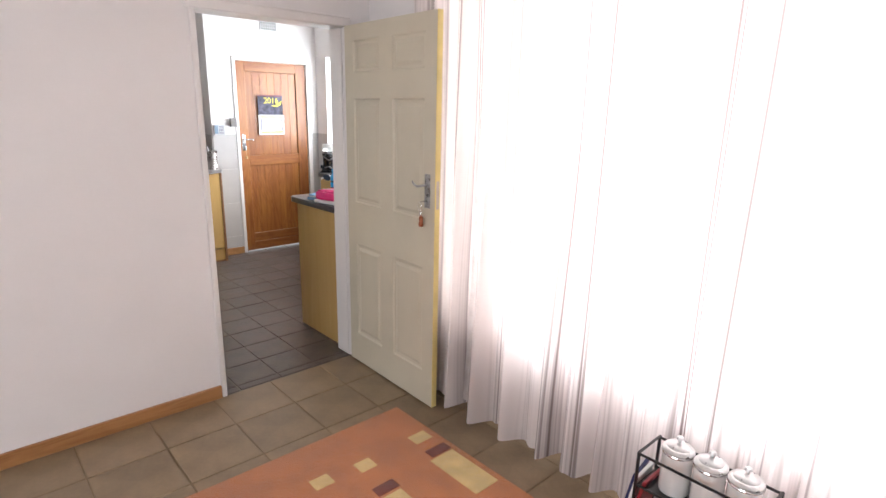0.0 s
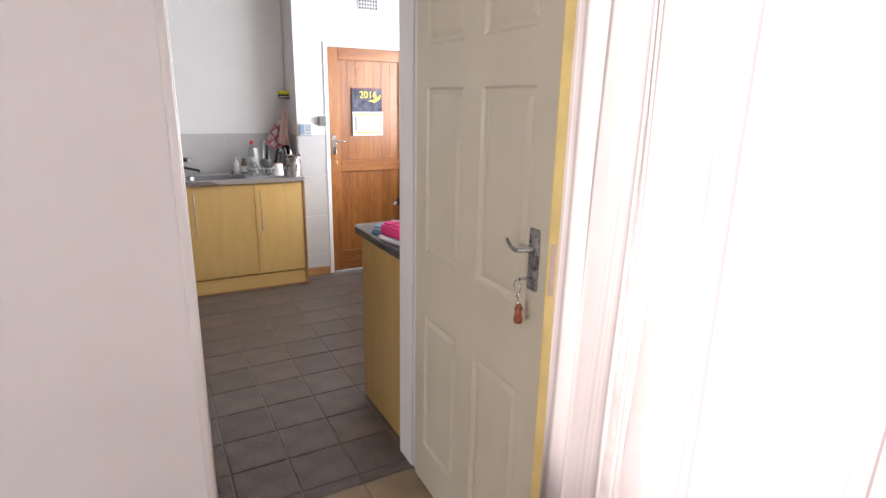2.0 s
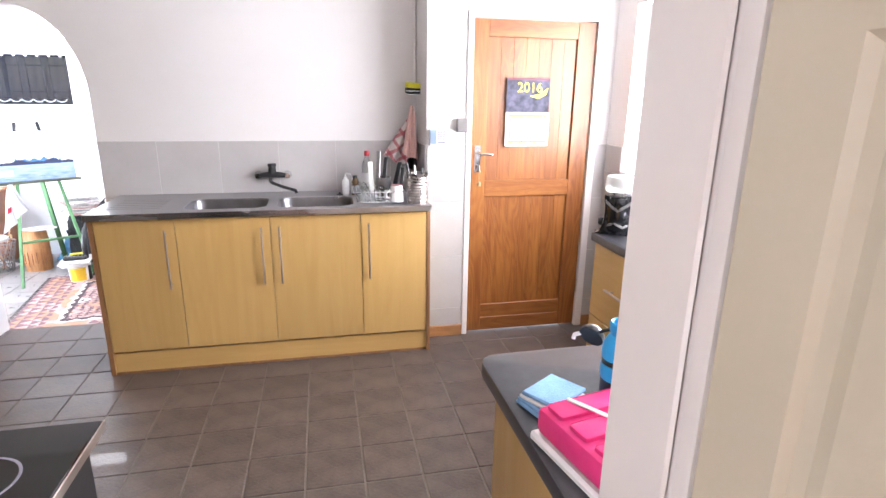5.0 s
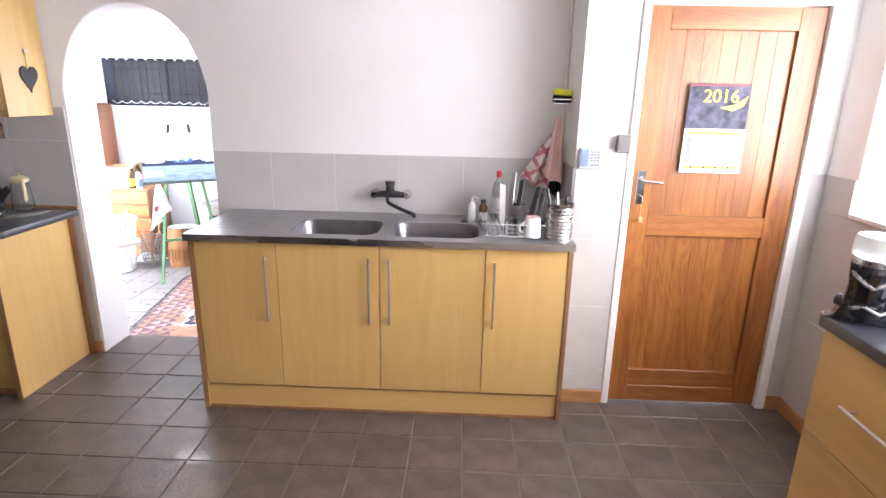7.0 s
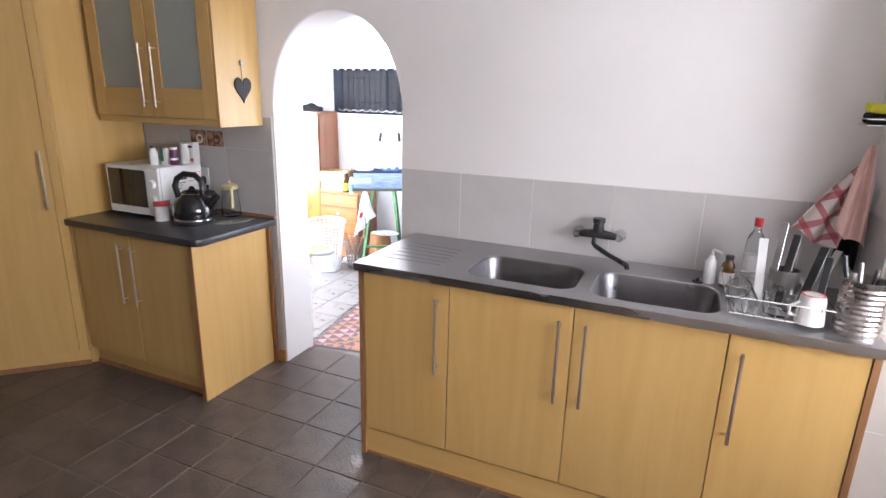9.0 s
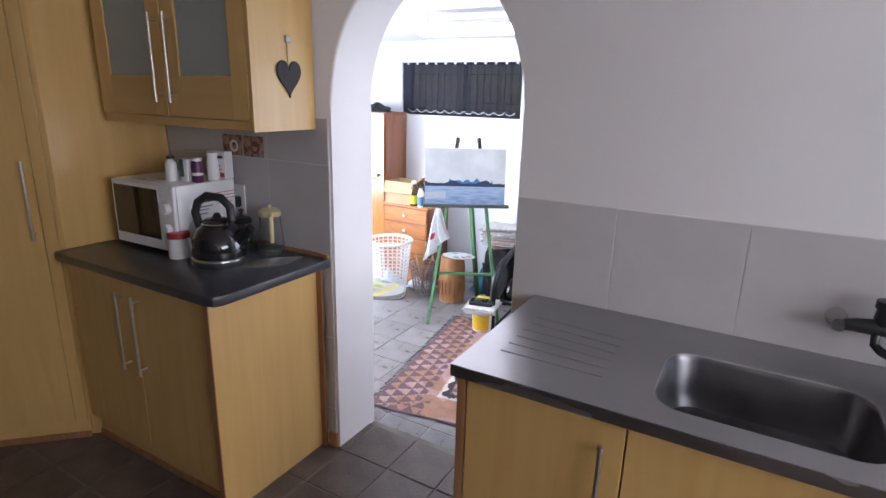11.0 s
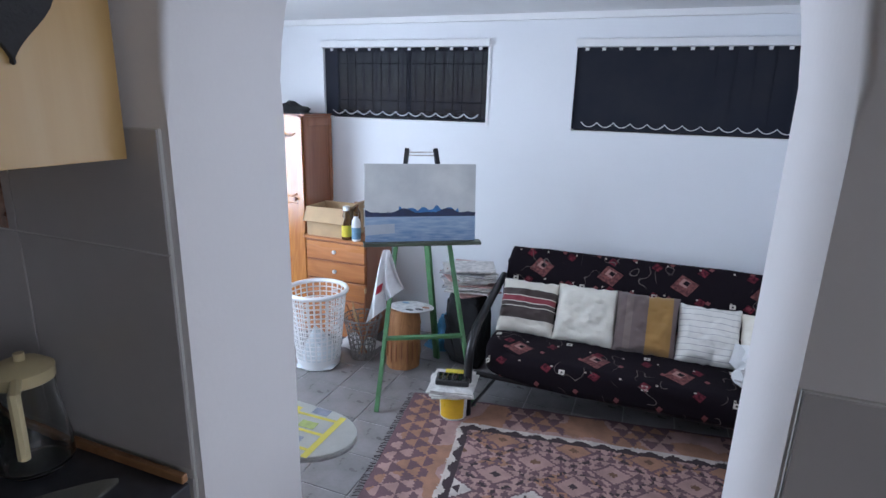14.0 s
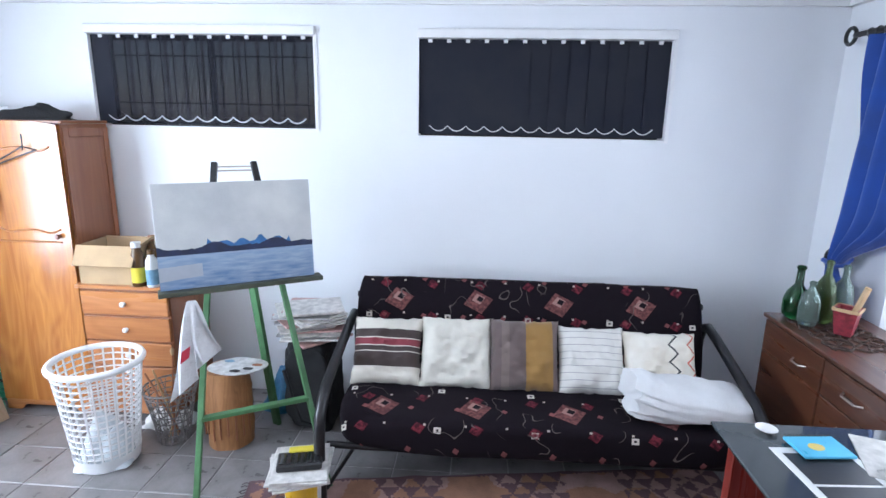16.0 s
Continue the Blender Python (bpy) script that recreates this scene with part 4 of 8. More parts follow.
# futon sofa
def motif_cloth():
    """Near-black cloth with rust diamonds, small cream squares and scribbled lines."""
    m, t, b = shader("dark_motif_upholstery")
    c = t.nodes.new("ShaderNodeTexCoord")
    sep = t.nodes.new("ShaderNodeSeparateXYZ")
    t.links.new(c.outputs["Object"], sep.inputs[0])
    X = sep.outputs[0]
    Y = calc(t, "ADD", calc(t, "MULTIPLY", sep.outputs[1], 0.94), calc(t, "MULTIPLY", sep.outputs[2], 1.0))

    def cell(px, py, ox, oy):
        gx = calc(t, "SUBTRACT", calc(t, "MODULO", calc(t, "ADD", X, 10 * px + ox), px), px / 2)
        gy = calc(t, "SUBTRACT", calc(t, "MODULO", calc(t, "ADD", Y, 10 * py + oy), py), py / 2)
        return gx, gy

    def ab(a):
        return calc(t, "ABSOLUTE", a)

    def diamond(px, py, ox, oy, size):
        gx, gy = cell(px, py, ox, oy)
        return calc(t, "LESS_THAN", calc(t, "ADD", ab(calc(t, "MULTIPLY_ADD", gy, 0.25, gx)), ab(calc(t, "MULTIPLY_ADD", gx, -0.25, gy))), size)

    def square(px, py, ox, oy, size):
        gx, gy = cell(px, py, ox, oy)
        return calc(t, "LESS_THAN", calc(t, "MAXIMUM", ab(gx), ab(gy)), size)

    base = (0.008, 0.005, 0.008)
    v = coords(t)
    worn = grain(t, v, 60, 4, 0.4, 0.62)
    col = mix(t, "MIX", 0.0, base, base)
    col = mix(t, "MIX", calc(t, "MULTIPLY", diamond(0.45, 0.44, 0.05, 0.02, 0.088), calc(t, "MULTIPLY_ADD", worn, 0.6, 0.4)), col, (0.20, 0.075, 0.07))
    col = mix(t, "MIX", diamond(0.45, 0.44, 0.05, 0.0, 0.040), col, (0.33, 0.19, 0.165))
    col = mix(t, "MIX", diamond(0.45, 0.44, 0.04, 0.0, 0.024), col, base)
    col = mix(t, "MIX", square(0.45, 0.31, 0.22, 0.12, 0.017), col, (0.62, 0.57, 0.50))
    col = mix(t, "MIX", square(0.45, 0.31, 0.22, 0.12, 0.006), col, base)
    col = mix(t, "MIX", diamond(0.225, 0.26, 0.02, 0.20, 0.018), col, (0.20, 0.07, 0.07))
    col = mix(t, "MIX", calc(t, "MULTIPLY", diamond(0.27, 0.23, 0.13, 0.07, 0.036), calc(t, "MULTIPLY_ADD", worn, 0.7, 0.2)), col, (0.18, 0.025, 0.038))
    col = mix(t, "MIX", square(0.19, 0.23, 0.03, 0.05, 0.006), col, (0.45, 0.39, 0.33))
    scrib = node(t, "ShaderNodeTexNoise", Scale=7.0, Detail=1.0)
    t.links.new(v, scrib.inputs["Vector"])
    thin = calc(t, "LESS_THAN", ab(calc(t, "SUBTRACT", scrib.outputs[0], 0.5)), 0.006)
    gate = grain(t, v, 4.0, 1.0, 0.54, 0.58)
    col = mix(t, "MIX", calc(t, "MULTIPLY", thin, gate), col, (0.12, 0.10, 0.09))
    t.links.new(col, b.inputs["Base Color"])
    b.inputs["Roughness"].default_value = 0.88
    b.inputs["Specular IOR Level"].default_value = 0.15
    relief(t, b, grain(t, v, 260, 2), 0.35, 0.001)
    return m


MOTIF = motif_cloth()


def padded(sx, sy, sz, round_=0.35, crumple=0.0, seed=0.0, n=26):
    """A padded block: a rounded box with soft sides, centred, with slight creases."""
    own = bmesh.new()
    bmesh.ops.create_cube(own, size=2)
    bmesh.ops.subdivide_edges(own, edges=own.edges[:], cuts=n, use_grid_fill=True)
    for v in own.verts:
        p = v.co.copy()
        e = round_
        q = Vector([math.copysign(abs(c), c) for c in p])
        f = 1 - e * 0.22 * ((abs(q.y) ** 4) * (abs(q.z) ** 4) + (abs(q.x) ** 6) * (abs(q.z) ** 4) + (abs(q.x) ** 6) * (abs(q.y) ** 4))
        q *= f
        w = Vector((q.x * sx / 2, q.y * sy / 2, q.z * sz / 2))
        if crumple:
            w += Vector(noise.noise_vector(w * 5 + Vector((seed, 0, 0)))) * crumple + Vector(noise.noise_vector(w * 14 + Vector((0, seed, 0)))) * crumple * 0.3
        v.co = w
    return own


FUT_X0, FUT_X1 = -0.885, 1.045
FUT_M = (FUT_X0 + FUT_X1) / 2
futon = thing("futon_sofa", (FUT_M, 8.75, LOW), "black tubular futon sofa with dark motif mattress", "sofa")
seat = padded(FUT_X1 - FUT_X0 + 0.02, 0.66, 0.19, 0.32, 0.010, 3.0)
seat.transform(pose(FUT_M + 0.03, 8.70, 0.045, 3, 0, 0))
part("seat_mattress", seat, MOTIF, futon, smooth=True)
back = padded(FUT_X1 - FUT_X0 + 0.015, 0.15, 0.60, 0.12, 0.006, 7.0)
back.transform(pose(FUT_M, 9.08, 0.302, -17, 0, 0))
part("back_mattress", back, MOTIF, futon, smooth=True)
for x in (FUT_X0 - 0.022, FUT_X1 + 0.036):
    arm = [(x, 8.33, LOW + 0.012), (x, 8.315, -0.12), (x, 8.32, 0.04), (x, 8.34, 0.13), (x, 8.39, 0.20), (x, 8.47, 0.245), (x, 8.6, 0.28), (x, 8.95, 0.37), (x, 9.06, 0.39), (x, 9.13, 0.36), (x, 9.16, 0.28), (x, 9.17, LOW + 0.012)]
    part("arm_frame", rod(arm, 0.026, 12), BLACK_METAL, futon, "glossy black tube arm", True)
for y, z in ((8.47, -0.085), (8.97, -0.09), (9.2, 0.46)):
    part("rail", rod([(FUT_X0 - 0.03, y, z), (FUT_X1 + 0.045, y, z)], 0.018, 10), BLACK_METAL, futon, smooth=True)
for x in (-0.45, 0.08, 0.61):
    part("slat", rod([(x, 8.47, -0.082), (x, 8.97, -0.085), (x, 9.06, 0.0)], 0.010, 8), BLACK_METAL, futon, smooth=True)
part("brace", rod([(FUT_X0 - 0.02, 8.4, LOW + 0.02), (FUT_X0 + 0.1, 8.55, -0.12), (FUT_X0 + 0.2, 8.7, -0.09)], 0.010, 8), BLACK_METAL, futon, smooth=True)


def banded(name, axis, stops, rough=0.9, fine=240):
    """Woven cloth in bands along one axis; stops are (metres, colour)."""
    m, t, b = shader(name)
    v = coords(t)
    sep = t.nodes.new("ShaderNodeSeparateXYZ")
    t.links.new(v, sep.inputs[0])
    u = sep.outputs["xyz".index(axis)]
    c = mix(t, "MIX", 0.0, stops[0][1], stops[0][1])
    for at, colour in stops[1:]:
        c = mix(t, "MIX", calc(t, "GREATER_THAN", u, at), c, colour)
    soil = grain(t, v, 9, 3)
    c = mix(t, "MULTIPLY", 0.3, c, mix(t, "MIX", soil, (0.82, 0.80, 0.76), (1, 1, 1)))
    t.links.new(c, b.inputs["Base Color"])
    b.inputs["Roughness"].default_value = rough
    b.inputs["Sheen Weight"].default_value = 0.2
    relief(t, b, grain(t, v, fine, 2), 0.35, 0.001)
    return m


def zigzag_cloth():
    m, t, b = shader("cream_zigzag_cloth")
    v = coords(t)
    sep = t.nodes.new("ShaderNodeSeparateXYZ")
    t.links.new(v, sep.inputs[0])
    tri = calc(t, "PINGPONG", sep.outputs[2], 0.045)
    c = mix(t, "MIX", grain(t, v, 7, 3), (0.66, 0.60, 0.50), (0.74, 0.70, 0.62))
    for x, colour in ((0.035, (0.06, 0.06, 0.06)), (0.125, (0.55, 0.16, 0.11))):
        d = calc(t, "ABSOLUTE", calc(t, "SUBTRACT", calc(t, "SUBTRACT", sep.outputs[0], x), tri))
        c = mix(t, "MIX", calc(t, "LESS_THAN", d, 0.006), c, colour)
    t.links.new(c, b.inputs["Base Color"])
    b.inputs["Roughness"].default_value = 0.9
    relief(t, b, grain(t, v, 240, 2), 0.35, 0.001)
    return m


def pillow(wide, high, thick, seed):
    own = bmesh.new()
    for s in (-1, 1):
        def place(u, v):
            a, c = 2 * u - 1, 2 * v - 1
            pad = ((1 - a ** 4) * (1 - c ** 4)) ** 0.55
            pinch = 1 - 0.05 * (1 - abs(c) ** 2) * abs(a) ** 3 - 0.0
            pinch2 = 1 - 0.05 * (1 - abs(a) ** 2) * abs(c) ** 3
            crease = 0.024 * noise.noise((a * 2.2 + seed, c * 2.2, s)) + 0.014 * noise.noise((a * 5 + seed, c * 7, s)) + 0.006 * noise.noise((a * 13 + seed, c * 13, s))
            ripple = 0.007 * noise.noise((c * 5 + seed, 3.3, 0)) * abs(a) ** 6
            return (a * wide / 2 * pinch + ripple, s * (thick / 2 * pad + crease * pad), high / 2 + c * high / 2 * pinch2 + 0.008 * noise.noise((a * 5 + seed, 8.1, 0)) * abs(c) ** 6)
        spread(26, 26, place, own)
    bmesh.ops.remove_doubles(own, verts=own.verts[:], dist=0.002)
    bmesh.ops.recalc_face_normals(own, faces=own.faces[:])
    return own


CREAM_C, BROWN_C, RED_C = (0.66, 0.62, 0.54), (0.055, 0.038, 0.035), (0.23, 0.035, 0.05)
pillows = [
    (-0.668, 0.36, 0.36, "cream cushion with brown and maroon woven bands", banded("banded_wool", "z", [(0, CREAM_C), (0.09, BROWN_C), (0.165, CREAM_C), (0.17, BROWN_C), (0.195, CREAM_C), (0.20, RED_C), (0.235, CREAM_C), (0.24, BROWN_C), (0.285, CREAM_C)]), 1.0),
    (-0.30, 0.37, 0.375, "plain cream linen cushion", surface("cream_linen", (0.66, 0.63, 0.55), 0.9, var=0.1, scale=6, fine=240, bump=0.3, sheen=0.2), 2.0),
    (0.055, 0.355, 0.375, "grey-brown cushion with a mustard band", banded("mustard_banded_wool", "x", [(-1, (0.125, 0.092, 0.088)), (-0.12, (0.16, 0.12, 0.11)), (-0.08, (0.13, 0.095, 0.09)), (0.005, (0.30, 0.165, 0.045)), (0.145, (0.14, 0.10, 0.095))]), 3.0),
    (0.40, 0.335, 0.355, "off-white cushion with thin grey lines", banded("lined_cotton", "z", [(0, (0.68, 0.66, 0.62))] + [s for k in range(9) for s in ((0.03 + 0.036 * k, (0.30, 0.29, 0.30)), (0.033 + 0.036 * k, (0.68, 0.66, 0.62)))]), 4.0),
    (0.745, 0.36, 0.34, "cream cushion with black and red zigzag lines", zigzag_cloth(), 5.0),
]
for x, w, h, label, m, seed in pillows:
    p = new("cushion", finish("cushion", pillow(w * 1.03, h, 0.13, seed), m, True))
    p.matrix_basis = pose(x, 8.70, 0.130, -33 + 2 * math.sin(seed * 3), 0, 1.5 * math.sin(seed * 7))
    tagged(p, label, "cushion", "cushions on the futon")

# folded white blanket
def blanket():
    """One thick folded blanket, rolled over at the near end with loose layers at the other."""
    def place(u, v):
        a = 2 * math.pi * u
        c, s = math.cos(a), math.sin(a)
        along = (v - 0.5) * 2
        tail = max(0.0, -along - 0.45) / 0.55
        r = 1 - 0.12 * max(0.0, abs(along) - 0.8) / 0.2
        y = math.copysign(abs(c) ** 0.55, c) * (0.14 + 0.015 * along) * r
        z = math.copysign(abs(s) ** 0.7, s) * (0.080 - 0.012 * along) * r
        layers = 0.010 * math.sin(z * 150 + 2 * along) * (0.25 + tail) if c < 0.3 else 0.0
        w = Vector((along * 0.27 - tail * 0.02 * math.sin(z * 120), y - layers, z + 0.077 + 0.025 * tail * (1 if s > 0 else 0)))
        return w + Vector(noise.noise_vector(w * 6 + Vector((3.1, 0, 0)))) * 0.014 + Vector(noise.noise_vector(w * 17)) * 0.005
    own = bmesh.new()
    spread(72, 44, place, own, True)
    bmesh.ops.holes_fill(own, edges=[e for e in own.edges if e.is_boundary], sides=0)
    return own


TOWEL_WHITE = surface("white_terry", (0.80, 0.80, 0.80), 0.95, var=0.06, scale=8, fine=160, bump=0.7, depth=0.003, sheen=0.4)
bl = new("blanket", finish("blanket", blanket(), TOWEL_WHITE, True))
bl.matrix_basis = pose(0.79, 8.56, 0.136, 4, 5, 3)
tagged(bl, "folded white fleecy blanket on the futon", "blanket")

# easel with a seascape
GREEN = surface("green_easel_paint", (0.07, 0.19, 0.075), 0.5, var=0.3, scale=8, fine=90, bump=0.2)


def beam(a, b, w, d, bm=None, up=(0, 0, 1)):
    """A square-cut beam from a to b."""
    a, b = Vector(a), Vector(b)
    along = (b - a)
    length = along.length
    along.normalize()
    side = along.cross(Vector(up))
    if side.length < 0.01:
        side = along.cross(Vector((1, 0, 0)))
    side.normalize()
    other = along.cross(side)
    own = box(-w / 2, w / 2, -d / 2, d / 2, 0, length, 0.002)
    own.transform(Matrix.Translation(a) @ Matrix((side, other, along)).transposed().to_4x4())
    return join(bm, own)


EL = Vector((-1.660, 8.398, 0.697))
ER = Vector((-1.018, 8.793, 0.699))
along = (ER - EL).normalized()
behind = Vector((-along.y, along.x, 0))
mid = (EL + ER) / 2
easel = thing("easel", (mid.x, mid.y, LOW), "green painted wooden artist's easel", "easel")
foot_l, foot_r = Vector((-1.432, 8.136, LOW)), Vector((-0.90, 8.44, LOW))
head = Vector((-1.478, 8.874, 1.248))
top_l, top_r = head - along * 0.095, head + along * 0.095
part("front_leg", beam(foot_l, top_l, 0.027, 0.02), GREEN, easel)
part("front_leg", beam(foot_r, top_r, 0.027, 0.02), GREEN, easel)
part("rear_leg", beam(Vector((-1.37, 8.98, LOW)), Vector((-1.44, 8.83, 0.95)), 0.05, 0.024), GREEN, easel)
part("crossbar", beam(foot_l + (top_l - foot_l) * 0.265, foot_r + (top_r - foot_r) * 0.265, 0.036, 0.02), GREEN, easel)
front = -behind * 0.012
part("canvas_ledge", beam(EL + front - Vector((0, 0, 0.014)), ER + front - Vector((0, 0, 0.014)), 0.075, 0.022), surface("grey_green_ledge", (0.075, 0.085, 0.06), 0.5, var=0.3), easel)
for foot, tip in ((foot_l, top_l), (foot_r, top_r)):
    d = (tip - foot).normalized()
    part("leg_tip", beam(tip - d * 0.125, tip + d * 0.004, 0.029, 0.024), BLACK_METAL, easel, "black leg tip")
for k in (0.02, 0.04):
    part("top_tie", rod([top_l - Vector((0, 0, k)), top_r - Vector((0, 0, k))], 0.004, 6), BRUSHED, easel, smooth=True)

PW, PH = 0.705, 0.487
origin = EL + along * 0.012 + front * 1.3
lean = (Vector((0, 0, 1)) + behind * 0.10).normalized()
turn = Matrix((along, lean, along.cross(lean))).transposed().to_4x4()
canvas = thing("painting", origin, "unframed seascape canvas in greys and blues on the easel", "painting")
canvas.matrix_basis = Matrix.Translation(origin) @ turn
SKY_PAINT = surface("grey_sky_paint", (0.50, 0.52, 0.53), 0.6, var=0.06, scale=4, fine=120, bump=0.3, tint=(0.60, 0.61, 0.60))
part("stretched_canvas", box(0, PW, 0, PH, -0.02, 0.0, 0.002), SKY_PAINT, canvas, local=True)


def water():
    m, t, b = shader("painted_water")
    v = coords(t, (9, 60, 1))
    k = grain(t, v, 1.0, 5, 0.35, 0.66)
    sep = t.nodes.new("ShaderNodeSeparateXYZ")
    t.links.new(coords(t), sep.inputs[0])
    deep = calc(t, "MULTIPLY", calc(t, "SUBTRACT", 0.19, sep.outputs[1]), 4.2)
    c = mix(t, "MIX", deep, (0.24, 0.35, 0.50), (0.045, 0.12, 0.27))
    c = mix(t, "MIX", calc(t, "MULTIPLY", k, 0.5), c, (0.46, 0.52, 0.58))
    t.links.new(c, b.inputs["Base Color"])
    b.inputs["Roughness"].default_value = 0.55
    relief(t, b, k, 0.4, 0.002)
    return m


def ridge(base, heights, z):
    own = bmesh.new()
    low = [own.verts.new((PW * k / (len(heights) - 1), base, z)) for k in range(len(heights))]
    high = [own.verts.new((PW * k / (len(heights) - 1), base + h, z)) for k, h in enumerate(heights)]
    for k in range(len(heights) - 1):
        own.faces.new((low[k], low[k + 1], high[k + 1], high[k]))
    return own


part("sea", ridge(0.0, [0.165] * 3, 0.001), water(), canvas, "painted blue-grey water", local=True)
hills = [0.024 + 0.026 * max(0, math.sin(k * 0.33 + 2.2)) + 0.014 * abs(noise.noise((k * 0.45, 2, 0))) for k in range(50)]
far = [0.0 if not 14 < k < 42 else 0.03 + 0.028 * abs(noise.noise((k * 0.3, 5, 0))) + 0.02 * abs(math.sin(k * 0.55)) for k in range(50)]
part("far_hills", ridge(0.162, far, 0.0015), surface("pale_blue_paint", (0.045, 0.17, 0.40), 0.6, var=0.3, scale=20), canvas, "painted pale blue hills", local=True)
part("near_ridge", ridge(0.158, hills, 0.002), surface("navy_paint", (0.018, 0.028, 0.075), 0.6, var=0.3, scale=20), canvas, "painted navy shoreline", local=True)
own = bmesh.new()
own.faces.new([own.verts.new(v) for v in ((0.0, 0.04, 0.002), (0.185, 0.055, 0.002), (0.185, 0.115, 0.002), (0.0, 0.105, 0.002))])
part("pale_patch", own, surface("pale_grey_paint", (0.40, 0.43, 0.48), 0.6, var=0.1), canvas, "pale unfinished patch", local=True)

# wardrobe
wd = thing("wardrobe", (-2.79, 9.2, LOW), "orange veneered wardrobe with shaped door panel", "wardrobe")
WX0, WX1, WYF, WT = -3.085, -2.505, 8.98, 1.435
part("carcass", box(WX0 + 0.02, WX1 - 0.02, WYF + 0.024, 9.385, LOW + 0.08, WT - 0.02), OAK_SIDE, wd)
side = part("side_panel", box(WX1 - 0.019, WX1, WYF + 0.024, 9.385, LOW, WT - 0.012, 0.002), OAK_SIDE, wd, "brown wardrobe side")
part("side_stile", box(WX1 + 0.0005, WX1 + 0.007, WYF + 0.03, WYF + 0.075, LOW + 0.05, WT - 0.03, 0.002), OAK_SIDE, side)
part("side_stile", box(WX1 + 0.0005, WX1 + 0.007, 9.34, 9.383, LOW + 0.05, WT - 0.03, 0.002), OAK_SIDE, side)
part("side_rail", box(WX1 + 0.0005, WX1 + 0.007, WYF + 0.0755, 9.3395, WT - 0.085, WT - 0.03, 0.002), OAK_SIDE, side)
part("side_panel", box(WX0, WX0 + 0.019, WYF + 0.024, 9.385, LOW, WT - 0.012, 0.002), OAK_SIDE, wd)


def wardrobe_front():
    own = bmesh.new()
    n = 24
    for k in range(n):
        xs = [WX0 + 0.004 + (WX1 - WX0 - 0.008) * j / n for j in (k, k + 1)]
        tops = [WT - 0.02 + 0.022 * math.sin(math.pi * j / n) ** 0.6 for j in (k, k + 1)]
        f = [own.verts.new((x, WYF, z)) for x, z in ((xs[0], LOW + 0.07), (xs[1], LOW + 0.07), (xs[1], tops[1]), (xs[0], tops[0]))]
        g = [own.verts.new((v.co.x, WYF + 0.022, v.co.z)) for v in f]
        own.faces.new(f)
        own.faces.new(g[::-1])
        own.faces.new((f[3], f[2], g[2], g[3]))
        own.faces.new((f[0], g[0], g[1], f[1]))
    bmesh.ops.remove_doubles(own, verts=own.verts[:], dist=1e-5)
    bmesh.ops.recalc_face_normals(own, faces=own.faces[:])
    return own


wdoor = part("door", wardrobe_front(), OAK, wd)
for z, s in ((1.29, 1), (0.83, 1), (0.765, 0)):
    pts = [(WX0 + 0.09 + (WX1 - WX0 - 0.15) * k / 30, WYF - 0.003, z + s * 0.02 * math.sin(k * 0.42 + 0.5) * (0.6 + 0.4 * math.cos(k * 0.2))) for k in range(31)]
    part("carved_moulding", rod(pts, 0.006, 6), OAK_X, wdoor, "carved wavy moulding", True)
part("door_knob", lathe([(0.0, 0.032), (0.012, 0.03), (0.016, 0.02), (0.008, 0.008), (0.012, 0.0), (0.0, 0.0)], (0, 0, 0), 14, None, pose(-2.575, WYF, 0.80, 90, 0, 0)), OAK_SIDE, wdoor, "turned wooden knob", True)
own = slab([(WX0 + 0.01, LOW), (WX0 + 0.10, LOW), (WX0 + 0.13, LOW + 0.035), (WX1 - 0.13, LOW + 0.035), (WX1 - 0.10, LOW), (WX1 - 0.01, LOW), (WX1 - 0.01, LOW + 0.068), (WX0 + 0.01, LOW + 0.068)], 0, 0.02)
own.transform(Matrix(((1, 0, 0, 0), (0, 0, 1, WYF + 0.002), (0, 1, 0, 0), (0, 0, 0, 1))))
bmesh.ops.recalc_face_normals(own, faces=own.faces[:])
part("shaped_apron", own, OAK_X, wd)
part("top", box(WX0 - 0.006, WX1 + 0.006, WYF + 0.03, 9.388, WT - 0.011, WT + 0.006, 0.003), OAK_SIDE, wd)

# black garment bag on the wardrobe
def heap(sx, sy, sz, seed, rough=0.6):
    def place(u, v):
        a = 2 * math.pi * u
        r = math.sin(math.pi * (0.5 + v / 2)) if v < 1 else 0.0
        w = Vector((math.cos(a) * r, math.sin(a) * r, 1 - r * r if v > 0 else 0))
        k = 1 + rough * noise.noise((math.cos(a) * 1.3 + seed, math.sin(a) * 1.3, v * 2))
        return (w.x * sx / 2 * k, w.y * sy / 2 * k, max(0, w.z * sz * (1 + 0.6 * noise.noise((w.x * 2.5, w.y * 2.5, seed)))))
    return spread(36, 14, place, None, True)


BLACK_CLOTH = surface("black_cloth", (0.016, 0.016, 0.018), 0.9, var=0.3, scale=12, fine=160, bump=0.6, depth=0.003)
own = heap(0.50, 0.28, 0.075, 3.0)
own.transform(pose(-2.76, 9.16, WT + 0.007))
whole("garment_bag", own, BLACK_CLOTH, "crumpled black bag on top of the wardrobe", "bag", smooth=True)

